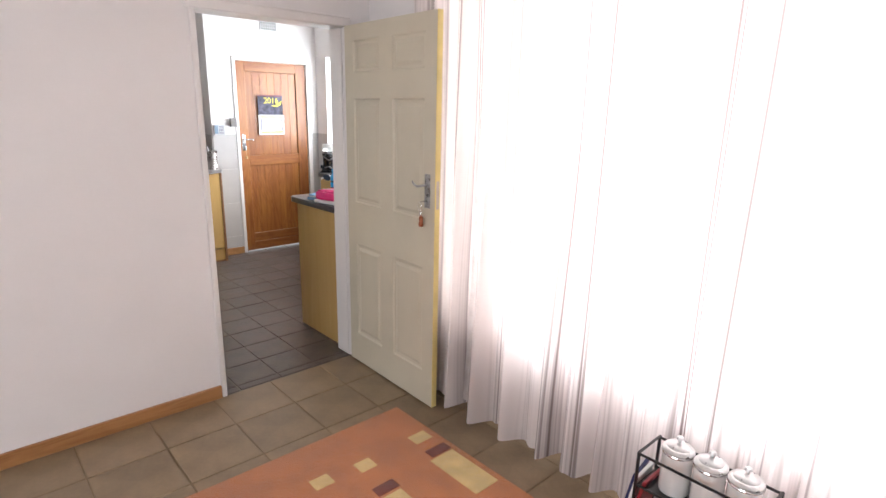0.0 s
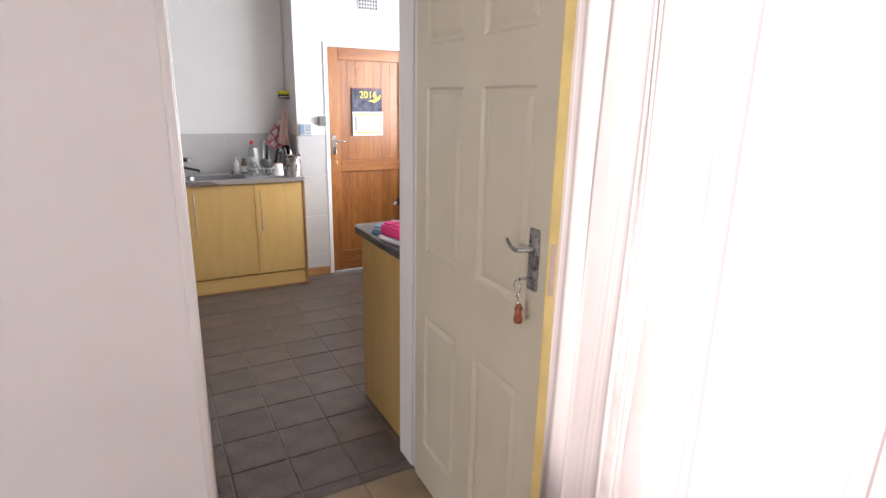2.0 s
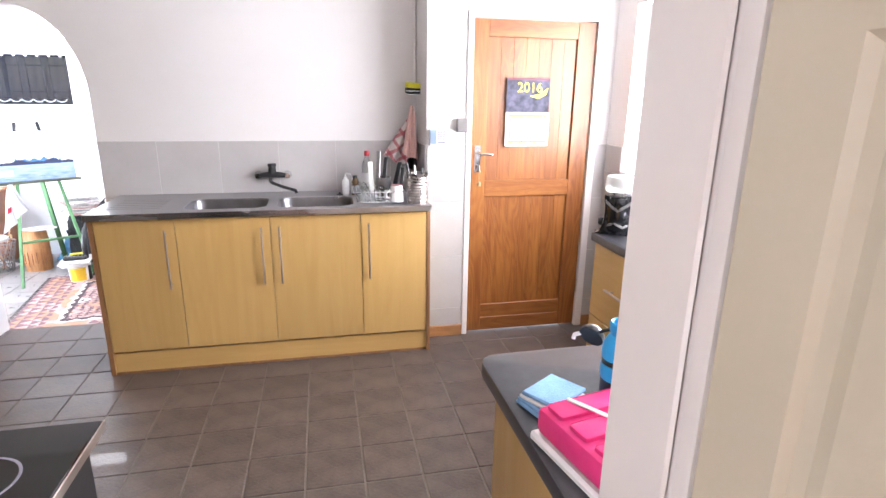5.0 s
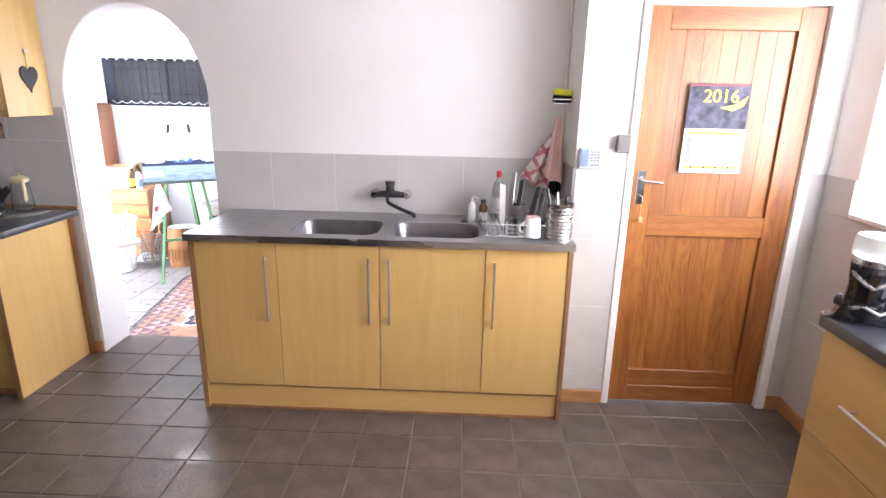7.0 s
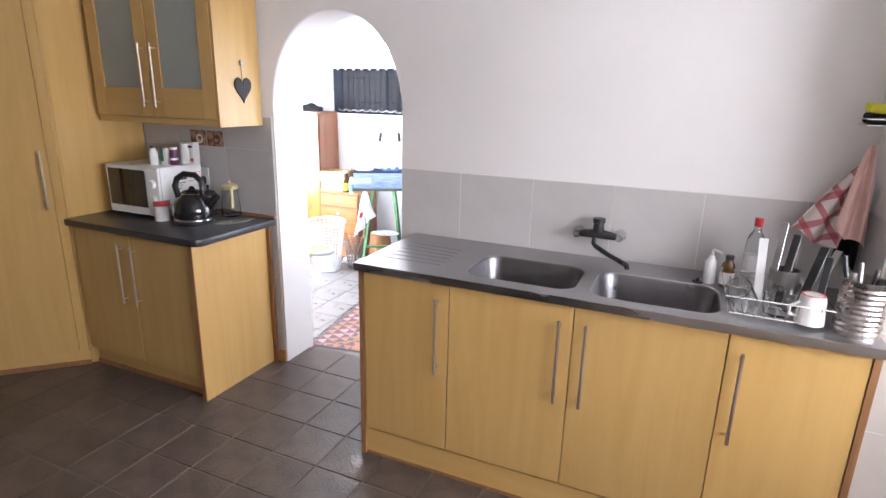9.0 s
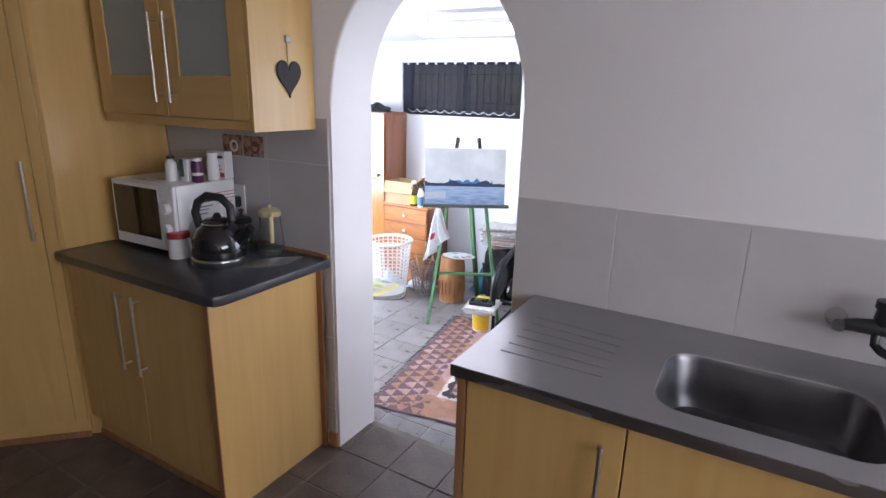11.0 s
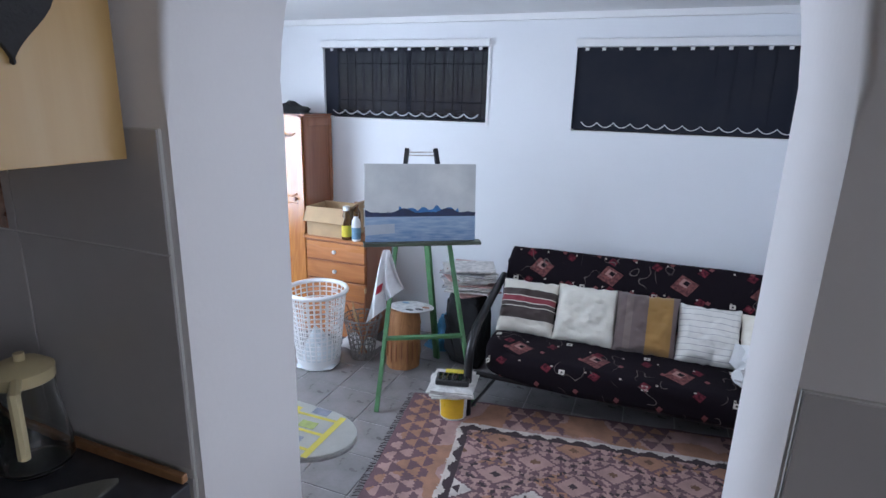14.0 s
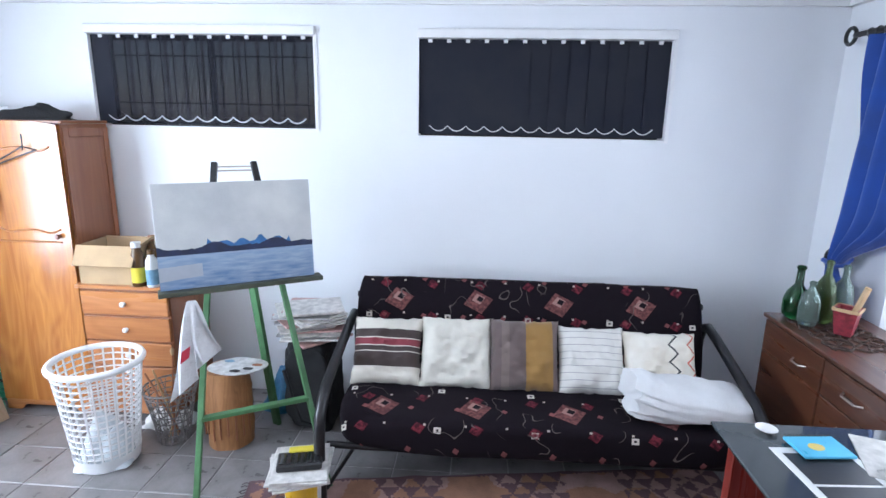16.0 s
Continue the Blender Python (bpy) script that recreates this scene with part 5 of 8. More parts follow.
# wire coat hanger with a blue tie on the wardrobe door
hg = thing("coat_hanger", (-2.78, WYF - 0.02, 1.34), "dark wire coat hanger with blue strap on the door", "hanger")
part("wire", rod([(-2.955, 8.955, 1.165), (-2.62, 8.955, 1.285), (-2.70, 8.955, 1.30), (-2.955, 8.955, 1.165)], 0.004, 6), BLACK_METAL, hg, smooth=True)
part("hook", rod([(-2.70, 8.955, 1.28), (-2.69, 8.95, 1.33), (-2.70, 8.96, 1.365), (-2.715, 8.975, 1.35)], 0.003, 6), BLACK_METAL, hg, smooth=True)
part("strap", spread(4, 12, lambda u, v: (-2.955 + 0.03 * u + 0.012 * math.sin(v * 4) + 0.02 * (1 - v), 8.952 + 0.006 * math.sin(u * 6 + v * 9), 0.945 + 0.22 * v)), surface("blue_webbing", (0.02, 0.13, 0.55), 0.7, var=0.15, scale=20), hg, "bright blue fabric strap", True)

# chest of drawers
ch = thing("chest_of_drawers", (-2.3, 9.25, LOW), "orange wooden chest of five small drawers", "chest of drawers")
CX0, CX1, CYF, CT = -2.489, -1.955, 8.95, 0.53
part("carcass", box(CX0, CX1, CYF + 0.02, 9.39, LOW + 0.02, CT - 0.022, 0.002), OAK_SIDE, ch)
part("top", box(CX0 - 0.012, CX1 + 0.02, CYF - 0.012, 9.395, CT - 0.021, CT, 0.004), OAK_X, ch)
zs = [LOW + 0.03 + (CT - 0.03 - LOW - 0.03) * k / 5 for k in range(6)]
for a, b in zip(zs, zs[1:]):
    d = part("drawer", box(CX0 + 0.008, CX1 - 0.008, CYF, CYF + 0.019, a + 0.007, b - 0.007, 0.004), OAK_X, ch)
    part("knob", lathe([(0.0, 0.03), (0.012, 0.027), (0.017, 0.018), (0.008, 0.007), (0.011, 0.0), (0.0, 0.0)], (0, 0, 0), 14, None, pose((CX0 + CX1) / 2, CYF, (a + b) / 2, 90, 0, 0)), CERAMIC, d, "pale turned knob", True)

# open cardboard box and bottles on the chest
CARD = surface("brown_cardboard", (0.50, 0.35, 0.20), 0.85, var=0.1, scale=6, fine=120, bump=0.15)
cb = thing("cardboard_box", (-2.40, 9.25, CT), "open brown cardboard box on the chest", "box")
BX0, BX1, BH = -2.475, -2.12, 0.225
part("front", box(BX0, BX1, 8.965, 8.971, CT, CT + BH), CARD, cb)
part("back", box(BX0, BX1, 9.214, 9.22, CT, CT + BH), CARD, cb)
part("end", box(BX0, BX0 + 0.006, 8.9715, 9.2135, CT, CT + BH), CARD, cb)
part("end", box(BX1 - 0.006, BX1, 8.9715, 9.2135, CT, CT + BH), CARD, cb)
own = box(-0.175, 0.175, -0.12, 0, -0.003, 0.003)
own.transform(pose((BX0 + BX1) / 2, 8.966, CT + BH + 0.002, 62, 0, 0))
part("flap", own, CARD, cb)
own = box(-0.175, 0.175, -0.11, 0, -0.003, 0.003)
own.transform(pose((BX0 + BX1) / 2, 9.22, CT + BH + 0.003, -205, 0, 0))
part("flap", own, CARD, cb)
own = box(0, 0.11, -0.12, 0.12, -0.003, 0.003)
own.transform(pose(BX1, 9.09, CT + BH + 0.002, 0, -35, 0))
part("flap", own, CARD, cb)

YELLOW = surface("yellow_label", (0.72, 0.60, 0.05), 0.5, var=0.1)
BLUE_LABEL = surface("blue_label", (0.15, 0.30, 0.42), 0.5, var=0.2, scale=30)


def bottle(name, place, r, h, glass, lid, label, band=None, band_colour=None, neck=0.4, group=""):
    b = thing(name, place, label, "bottle", group)
    x, y, z = place
    part("body", lathe([(0.0, 0.002), (r * 0.9, 0.0), (r, 0.006), (r, h * 0.66), (r * 0.9, h * 0.74), (r * neck, h * 0.84), (r * neck, h * 0.9), (0.0, h * 0.9)], place, 18), glass, b, smooth=True)
    part("cap", lathe([(r * neck * 1.15, 0.0), (r * neck * 1.15, h * 0.12), (0.0, h * 0.12)], (x, y, z + h * 0.9), 14), lid, b, smooth=True)
    if band:
        part("label", lathe([(r + 0.0008, h * band[0]), (r + 0.0008, h * band[1])], place, 18), band_colour, b, "paper label", True)
    return b


OIL = surface("dark_brown_oil", (0.12, 0.06, 0.02), 0.2, var=0.2, bump=0)
bottle("solvent_bottle", (-2.125, 8.97, CT), 0.038, 0.25, OIL, PLASTIC_WHITE, "brown solvent bottle with yellow label", (0.1, 0.45), YELLOW, 0.6)
bottle("glue_bottle", (-2.04, 8.965, CT), 0.034, 0.21, PLASTIC_WHITE, OIL, "white bottle with blue label and dark cap", (0.08, 0.5), BLUE_LABEL, 0.5)
bottle("medium_bottle", (-2.09, 9.06, CT), 0.032, 0.27, OIL, OAK_SIDE, "tall dark bottle behind the others", None, None, 0.45)

# laundry basket: open lattice of white plastic
def lattice_basket():
    b = thing("laundry_basket", (-2.13, 8.56, LOW), "tall white plastic lattice laundry basket", "basket")
    H, r0, r1 = 0.57, 0.145, 0.205
    cx, cy = -2.13, 8.56

    def ring(z, w, extra=0.0):
        r = r0 + (r1 - r0) * z / H + extra
        return [(cx + r * math.cos(2 * math.pi * k / 40), cy + r * math.sin(2 * math.pi * k / 40), LOW + z) for k in range(40)]
    part("base", lathe([(0.0, 0.004), (r0 - 0.01, 0.004), (r0, 0.01), (r0 + 0.012, 0.07), (r0 + 0.016, 0.072), (r0 + 0.006, 0.005), (r0, 0.0), (0, 0)], (cx, cy, LOW), 40), PLASTIC_WHITE, b, smooth=True)
    for k in range(14):
        part("hoop", rod(ring(0.085 + 0.036 * k, 0.004), 0.0048, 5, None, True), PLASTIC_WHITE, b, smooth=True)
    for k in range(26):
        a = 2 * math.pi * (k + 0.5) / 26
        pts = [(cx + (r0 + (r1 - r0) * z / H) * math.cos(a), cy + (r0 + (r1 - r0) * z / H) * math.sin(a), LOW + z) for z in (0.06, H - 0.02)]
        part("stave", rod(pts, 0.0055, 5), PLASTIC_WHITE, b, smooth=True)
    part("rim", rod(ring(H - 0.01, 0.01, 0.006), 0.017, 8, None, True), PLASTIC_WHITE, b, smooth=True)
    own = heap(0.30, 0.30, 0.22, 9.0, 0.4)
    own.transform(pose(cx, cy, LOW + 0.012))
    whole("laundry", own, surface("pale_laundry", (0.72, 0.77, 0.80), 0.9, var=0.12, scale=8, fine=120, bump=0.5, depth=0.004), "crumpled pale blue-white laundry in the basket", "laundry", smooth=True)


lattice_basket()

# wire basket with brushes
vs = thing("brush_basket", (-1.89, 8.78, LOW), "grey wire basket holding paint brushes", "wire basket")
WIRE = surface("dull_grey_wire", (0.26, 0.25, 0.25), 0.45, 0.5, var=0.3, scale=30)


def basket_radius(z):
    return 0.085 + 0.055 * (z / 0.32) ** 1.4


part("base", lathe([(0.0, 0.0), (0.085, 0.0), (0.087, 0.006), (0.0, 0.008)], (-1.89, 8.78, LOW), 24), WIRE, vs, smooth=True)
for z in (0.015, 0.055, 0.095, 0.135, 0.175, 0.215, 0.255, 0.29, 0.32):
    k = basket_radius(z)
    part("hoop", rod([(-1.89 + k * math.cos(2 * math.pi * j / 24), 8.78 + k * math.sin(2 * math.pi * j / 24), LOW + z) for j in range(24)], 0.0035 if z < 0.32 else 0.006, 5, None, True), WIRE, vs, smooth=True)
for twist in (-1, 1):
    for k in range(16):
        pts = []
        for j in range(5):
            z = 0.32 * j / 4
            a = 2 * math.pi * k / 16 + twist * 0.5 * j / 4
            pts.append((-1.89 + basket_radius(z) * math.cos(a), 8.78 + basket_radius(z) * math.sin(a), LOW + z))
        part("wire", rod(pts, 0.0028, 5), WIRE, vs, smooth=True)
for k in range(7):
    a = k * 0.9
    top = (-1.89 + 0.12 * math.cos(a), 8.78 + 0.10 * math.sin(a), LOW + 0.36 + 0.05 * (k % 3))
    b = part("brush", rod([(-1.89 - 0.03 * math.cos(a), 8.78 - 0.03 * math.sin(a), LOW + 0.02), top], 0.005, 6), RAW_WOOD if k % 2 else OAK_SIDE, vs, "wooden paint brush", True)
    if k < 3:
        part("bristles", lathe([(0.0, 0.05), (0.012, 0.03), (0.008, 0.0), (0.0, 0.0)], top, 8), RAW_WOOD, b, "brush bristles", True)

# white cloth on the floor behind
own = heap(0.34, 0.2, 0.09, 5.5, 0.5)
own.transform(pose(-2.0, 8.93, LOW, 0, 0, 20))
whole("rag", own, TOWEL_WHITE, "crumpled white rag on the floor", "rag", smooth=True)

# carved log stool with a palette on top
def log():
    def place(u, v):
        a = 2 * math.pi * u
        r = 0.118 + 0.012 * math.sin(v * math.pi) - 0.01 * v + 0.006 * noise.noise((math.cos(a) * 2, math.sin(a) * 2, v * 3)) + (0.004 if int(v * 20) % 5 == 0 else 0)
        return (-1.565 + r * math.cos(a), 8.80 + r * math.sin(a), LOW + 0.44 * v)
    own = spread(36, 20, place, None, True)
    bmesh.ops.holes_fill(own, edges=[e for e in own.edges if e.is_boundary], sides=0)
    return own


st = thing("log_stool", (-1.565, 8.8, LOW), "carved brown wooden log stool", "stool")
part("log", log(), LOG, st, smooth=True)
for k in range(9):
    a = radians(200 + 18 * k)
    x, y = -1.565 + 0.131 * math.cos(a), 8.80 + 0.131 * math.sin(a)
    part("carved_groove", rod([(x, y, LOW + 0.06 + 0.015 * (k % 3)), (x, y, LOW + 0.20 + 0.02 * (k % 2))], 0.005, 5), OAK_SIDE, st, "carved dark groove", True)
own = slab([(-1.50 + 0.155 * math.cos(a) * (1 + 0.12 * math.sin(2 * a)), 8.80 + 0.11 * math.sin(a)) for a in (2 * math.pi * k / 26 for k in range(26))], 0, 0.006)
own.transform(Matrix.Translation((0, 0, LOW + 0.447)))
pal = whole("palette", own, surface("stained_palette", (0.55, 0.55, 0.54), 0.4, var=0.25, scale=25), "white oval paint palette with dark smears on the stool", "palette")
for x, y, m in ((-1.43, 8.77, BLACK), (-1.40, 8.82, OAK_SIDE), (-1.49, 8.735, BLACK), (-1.57, 8.85, BLUE_LABEL)):
    part("paint_smear", slab([(x + 0.03 * math.cos(a), y + 0.016 * math.sin(a)) for a in (2 * math.pi * k / 10 for k in range(10))], LOW + 0.4532, LOW + 0.4545), m, pal, "dried paint smear")

# white plastic bag hung on the easel leg
def bag_sheet(u, v):
    w = 0.03 + 0.085 * (1 - v) ** 0.8
    x = -1.435 + (u - 0.5) * w * 1.0 - 0.07 * (1 - v)
    y = 8.27 + 0.03 * math.sin(u * 9 + v * 4) * (1 - v) + (u - 0.5) * w * 0.4
    return (x, y, 0.70 - 0.43 * (1 - v) - 0.10 * (0.5 - u) * (1 - v))


pb = thing("plastic_bag", (-1.42, 8.28, 0.27), "white plastic shopping bag hung on the easel", "bag")
BAG = surface("white_bag_plastic", (0.78, 0.79, 0.80), 0.35, var=0.08, scale=20, fine=90, bump=0.5, depth=0.003)
part("front_sheet", spread(16, 20, bag_sheet), BAG, pb, smooth=True)
part("back_sheet", spread(16, 20, lambda u, v: tuple(Vector(bag_sheet(u, v)) + Vector((0.085 * (1 - v), 0.06 * (1 - v) + 0.012, 0.12 * (1 - v))))), BAG, pb, smooth=True)
part("red_print", spread(3, 5, lambda u, v: tuple(Vector(bag_sheet(0.35 + 0.25 * u, 0.36 + 0.13 * v)) + Vector((0, -0.003, 0)))), surface("red_print_ink", (0.55, 0.03, 0.06), 0.5), pb, "red printed mark", True)

# stack of magazines on a dark crate with a black bag
MAGS = [surface("magazine_paper_" + c, v, 0.4, var=0.3, scale=25, fine=60, bump=0.05) for c, v in (("white", (0.66, 0.63, 0.60)), ("pink", (0.55, 0.33, 0.30)), ("grey", (0.45, 0.45, 0.46)))]
crate = thing("crate", (-1.15, 9.0, LOW), "black bag slumped over a low stand", "bag")
own = padded(0.30, 0.26, 0.56, 0.8, 0.03, 11.0)
own.transform(pose(-1.15, 9.02, LOW + 0.28))
part("bag_body", own, BLACK_CLOTH, crate, smooth=True)
part("strap", rod([(-1.27, 8.87, 0.10), (-1.22, 8.84, -0.05), (-1.18, 8.85, -0.2), (-1.10, 8.87, -0.24), (-1.03, 8.88, -0.1)], 0.012, 6), BLACK_CLOTH, crate, smooth=True)
random.seed(5)
z = LOW + 0.58
for k in range(20):
    a, b = 0.30 + random.uniform(-0.03, 0.04), 0.23 + random.uniform(-0.02, 0.02)
    h = random.uniform(0.006, 0.013)
    own = box(-a / 2, a / 2, -b / 2, b / 2, 0, h, 0.002)
    mg = new("magazine", finish("magazine", own, MAGS[0] if k % 3 else MAGS[1 + k % 2]))
    mg.matrix_basis = pose(-1.13 + random.uniform(-0.04, 0.04), 8.95 + random.uniform(-0.03, 0.03), z, 0, 0, 24 + random.uniform(-26, 26))
    tagged(mg, "glossy magazine in a loose stack", "magazine", "stack of magazines")
    z += h + 0.0006
own = heap(0.34, 0.24, 0.30, 4.2, 0.5)
own.transform(pose(-1.36, 9.2, LOW))
whole("blue_bag", own, surface("blue_plastic_bag", (0.03, 0.16, 0.30), 0.4, var=0.3, scale=12, fine=80, bump=0.5, depth=0.004), "crumpled blue plastic bag on the floor", "bag", smooth=True)

# paint bucket with newspapers and a box of brushes on it
bk = thing("paint_bucket", (-0.985, 8.30, LOW), "yellow and white paint bucket with steel rim", "bucket")
BUCKET_YELLOW = surface("yellow_bucket_print", (0.75, 0.46, 0.03), 0.35, var=0.08, scale=10)
part("pail", lathe([(0.0, 0.003), (0.078, 0.0), (0.082, 0.006), (0.090, 0.17), (0.094, 0.172), (0.094, 0.185), (0.0, 0.186)], (-0.985, 8.30, LOW), 28), PLASTIC_WHITE, bk, smooth=True)
own = bmesh.new()
for k in range(14):
    a0, a1 = radians(165 + 12 * k), radians(165 + 12 * (k + 1))
    if k in (2, 3, 4):
        continue
    own.faces.new([own.verts.new((-0.985 + r * math.cos(a), 8.30 + r * math.sin(a), LOW + z)) for r, a, z in ((0.0845, a0, 0.02), (0.0845, a1, 0.02), (0.0915, a1, 0.155), (0.0915, a0, 0.155))])
part("printed_wrap", own, BUCKET_YELLOW, bk, "yellow printed wrap", True)
z = LOW + 0.188
random.seed(8)
NEWS = surface("newsprint", (0.62, 0.60, 0.57), 0.8, var=0.2, scale=30, fine=110, bump=0.1)
for k in range(5):
    own = box(-0.125, 0.125, -0.14, 0.14, 0, 0.008, 0.002)
    for v in own.verts:
        v.co.z += 0.006 * noise.noise((v.co.x * 6, v.co.y * 6, k))
    nw = new("newspaper", finish("newspaper", own, NEWS))
    nw.matrix_basis = pose(-0.99 + random.uniform(-0.015, 0.015), 8.29, z + 0.002, 0, 0, 14 + random.uniform(-10, 10))
    tagged(nw, "folded newspaper on the paint bucket", "newspaper", "newspapers on the bucket")
    z += 0.0095
pbx = thing("paint_box", (-0.98, 8.30, z), "black paint tray with yellow lid on newspapers", "paint box")
own = box(-0.10, 0.10, -0.055, 0.055, 0, 0.035, 0.006)
own.transform(pose(-0.985, 8.27, z + 0.004, 0, 0, 14))
part("tray", own, BLACK, pbx)
own = box(-0.075, 0.075, -0.02, 0.02, 0, 0.012, 0.004)
own.transform(pose(-0.975, 8.33, z + 0.04, 0, 0, 14))
part("tube", own, YELLOW, pbx, "yellow paint tube")
for k in range(6):
    own = box(-0.011, 0.011, -0.04, 0.04, 0, 0.006, 0.002)
    own.transform(pose(-0.985, 8.27, z + 0.0395, 0, 0, 14) @ pose(-0.075 + 0.03 * k, -0.005, 0))
    part("paint_pan", own, BLACK_GLOSS, pbx, "dark paint pan")

# step ladder, crate and basin in the corner
PALE_WOOD = wood("weathered_ladder_wood", (0.34, 0.245, 0.16), (0.54, 0.42, 0.30), 0.65, "z", 1.0, 0.0, 0.5, 0.25)
TREAD_WOOD = wood("dark_worn_tread", (0.075, 0.035, 0.022), (0.16, 0.085, 0.055), 0.6, "y", 1.0, 0.0, 0.4, 0.25)
STRAP = surface("grey_flat_steel", (0.42, 0.41, 0.40), 0.5, 0.3, var=0.25, scale=18)
ld2 = thing("step_ladder", (-3.15, 8.65, LOW), "worn wooden step ladder with dark treads and grey braces", "ladder")
FEET, TIPS = (-2.985, LOW), (-3.385, 1.08)


def along_ladder(f):
    return FEET[0] + (TIPS[0] - FEET[0]) * f, FEET[1] + (TIPS[1] - FEET[1]) * f


for y in (8.40, 8.84):
    part("stile", beam((FEET[0], y, FEET[1]), (TIPS[0], y + 0.05, TIPS[1]), 0.065, 0.03), PALE_WOOD, ld2)
for k in range(5):
    x, z = along_ladder(0.14 + 0.185 * k)
    part("tread", beam((x, 8.405, z), (x, 8.85, z + 0.008), 0.085, 0.022), TREAD_WOOD, ld2, "dark worn tread")
for y in (8.43, 8.86):
    part("rear_leg", beam((-3.395, y, LOW), (-3.375, y + 0.02, 1.0), 0.045, 0.022), PALE_WOOD, ld2)
for a, b in (((-3.02, 8.84, -0.21), (-3.22, 8.43, 0.46)), ((-3.00, 8.42, -0.24), (-3.05, 8.83, -0.08)), ((-3.16, 8.42, 0.28), (-3.37, 8.80, 0.30)), ((-3.10, 8.86, 0.10), (-3.38, 8.87, -0.16))):
    part("brace", beam(a, b, 0.03, 0.008), STRAP, ld2, "grey flat brace")
crt = thing("plastic_crate", (-3.30, 9.22, LOW), "green plastic crate with slotted sides", "crate")
CRATE_GREEN = surface("green_crate_plastic", (0.02, 0.22, 0.13), 0.4, var=0.15, scale=10)
part("crate_base", box(-3.40, -3.14, 9.06, 9.37, LOW, LOW + 0.012, 0.003), CRATE_GREEN, crt)
for z in (0.02, 0.085, 0.15, 0.215, 0.28):
    for a, b, c, d in ((-3.40, -3.388, 9.06, 9.37), (-3.152, -3.14, 9.06, 9.37), (-3.3875, -3.1525, 9.06, 9.072), (-3.3875, -3.1525, 9.358, 9.37)):
        part("slat", box(a, b, c, d, LOW + z, LOW + z + 0.045, 0.003), CRATE_GREEN, crt)
for x in (-3.394, -3.146):
    for y in (9.066, 9.364):
        part("corner_post", box(x - 0.009, x + 0.009, y - 0.009, y + 0.009, LOW + 0.0125, LOW + 0.33, 0.003), CRATE_GREEN, crt)
whole("basin", lathe([(0.0, 0.004), (0.085, 0.0), (0.095, 0.008), (0.118, 0.105), (0.126, 0.108), (0.126, 0.116), (0.113, 0.114), (0.088, 0.014), (0.0, 0.012)], (-3.215, 8.66, LOW), 30), surface("dark_grey_basin", (0.12, 0.12, 0.13), 0.4, var=0.25, scale=8), "dark grey plastic basin under the ladder", "basin", smooth=True)
brm = thing("broom", (-3.2, 9.1, LOW), "grey broom handle leaning with black grip", "broom")
part("handle", rod([(-3.13, 8.92, LOW + 0.05), (-3.36, 9.22, 1.20)], 0.012, 8), surface("grey_handle", (0.30, 0.30, 0.33), 0.4), brm, smooth=True)
part("grip", rod([(-3.35, 9.2, 1.16), (-3.385, 9.24, 1.32)], 0.016, 8), BLACK, brm, smooth=True)
part("hook", rod([(-3.385, 9.24, 1.32), (-3.40, 9.25, 1.36), (-3.40, 9.26, 1.40)], 0.004, 6), BLACK, brm, smooth=True)
part("foot", box(-3.24, -3.05, 8.88, 8.95, LOW, LOW + 0.07, 0.01), CRATE_GREEN, brm, "green plastic broom head")
whole("rolled_paper", rod([(-3.40, 9.05, WT + 0.04), (-3.05, 9.30, WT + 0.045)], 0.035, 14), PLASTIC_WHITE, "white paper roll resting on the wardrobe", "paper roll", smooth=True)

# coffee table with glass top
tb = thing("glass_table", (0.88, 7.23, LOW), "dark red wooden table with grey glass top", "table")
SMOKE = surface("grey_tinted_glass", (0.055, 0.065, 0.07), 0.06, var=0.1, scale=2, bump=0, coat=0.6)
TT = 0.60
part("glass_top", box(0.527, 1.24, 6.78, 7.68, TT - 0.0125, TT - 0.0005, 0.003), SMOKE, tb)
for y in (7.60, 6.86):
    part("end_board", box(0.56, 1.20, y - 0.019, y + 0.019, LOW, TT - 0.013, 0.003), RED_WOOD, tb)
part("shelf", box(0.60, 1.16, 6.88, 7.58, 0.0, 0.02, 0.003), RED_WOOD, tb)
PAPER = surface("white_paper", (0.78, 0.78, 0.78), 0.7, var=0.04, bump=0.03)


def flat_thing(name, x, y, w, d, h, turn, m, label, category, z=TT):
    ob = new(name, finish(name, box(-w / 2, w / 2, -d / 2, d / 2, 0, h, min(0.002, h / 3)), m))
    ob.matrix_basis = pose(x, y, z, 0, 0, turn)
    return tagged(ob, label, category)


prints = flat_thing("photo_print", 0.755, 7.39, 0.22, 0.33, 0.002, 4, PAPER, "white-bordered black photo print on the table", "print")
for k in (0, 1):
    part("dark_picture", box(-0.088, 0.088, -0.14 + 0.143 * k, -0.007 + 0.143 * k, 0.0022, 0.003), BLACK, prints, "black picture area", local=True)
flat_thing("newspaper", 1.0, 7.49, 0.28, 0.22, 0.004, -20, NEWS, "folded newspaper on the glass table", "newspaper")
nb = flat_thing("notebook", 0.768, 7.545, 0.145, 0.10, 0.009, 6, surface("cyan_notebook_cover", (0.10, 0.50, 0.74), 0.35, var=0.1, scale=12), "light blue spiral notebook on the table", "notebook", TT + 0.006)
part("cover_motif", slab([(-0.012 + 0.022 * math.cos(a), -0.005 + 0.018 * math.sin(a)) for a in (2 * math.pi * k / 16 for k in range(16))], 0.0092, 0.0098), surface("yellow_motif", (0.75, 0.55, 0.15), 0.4), nb, "yellow round cover motif", local=True)
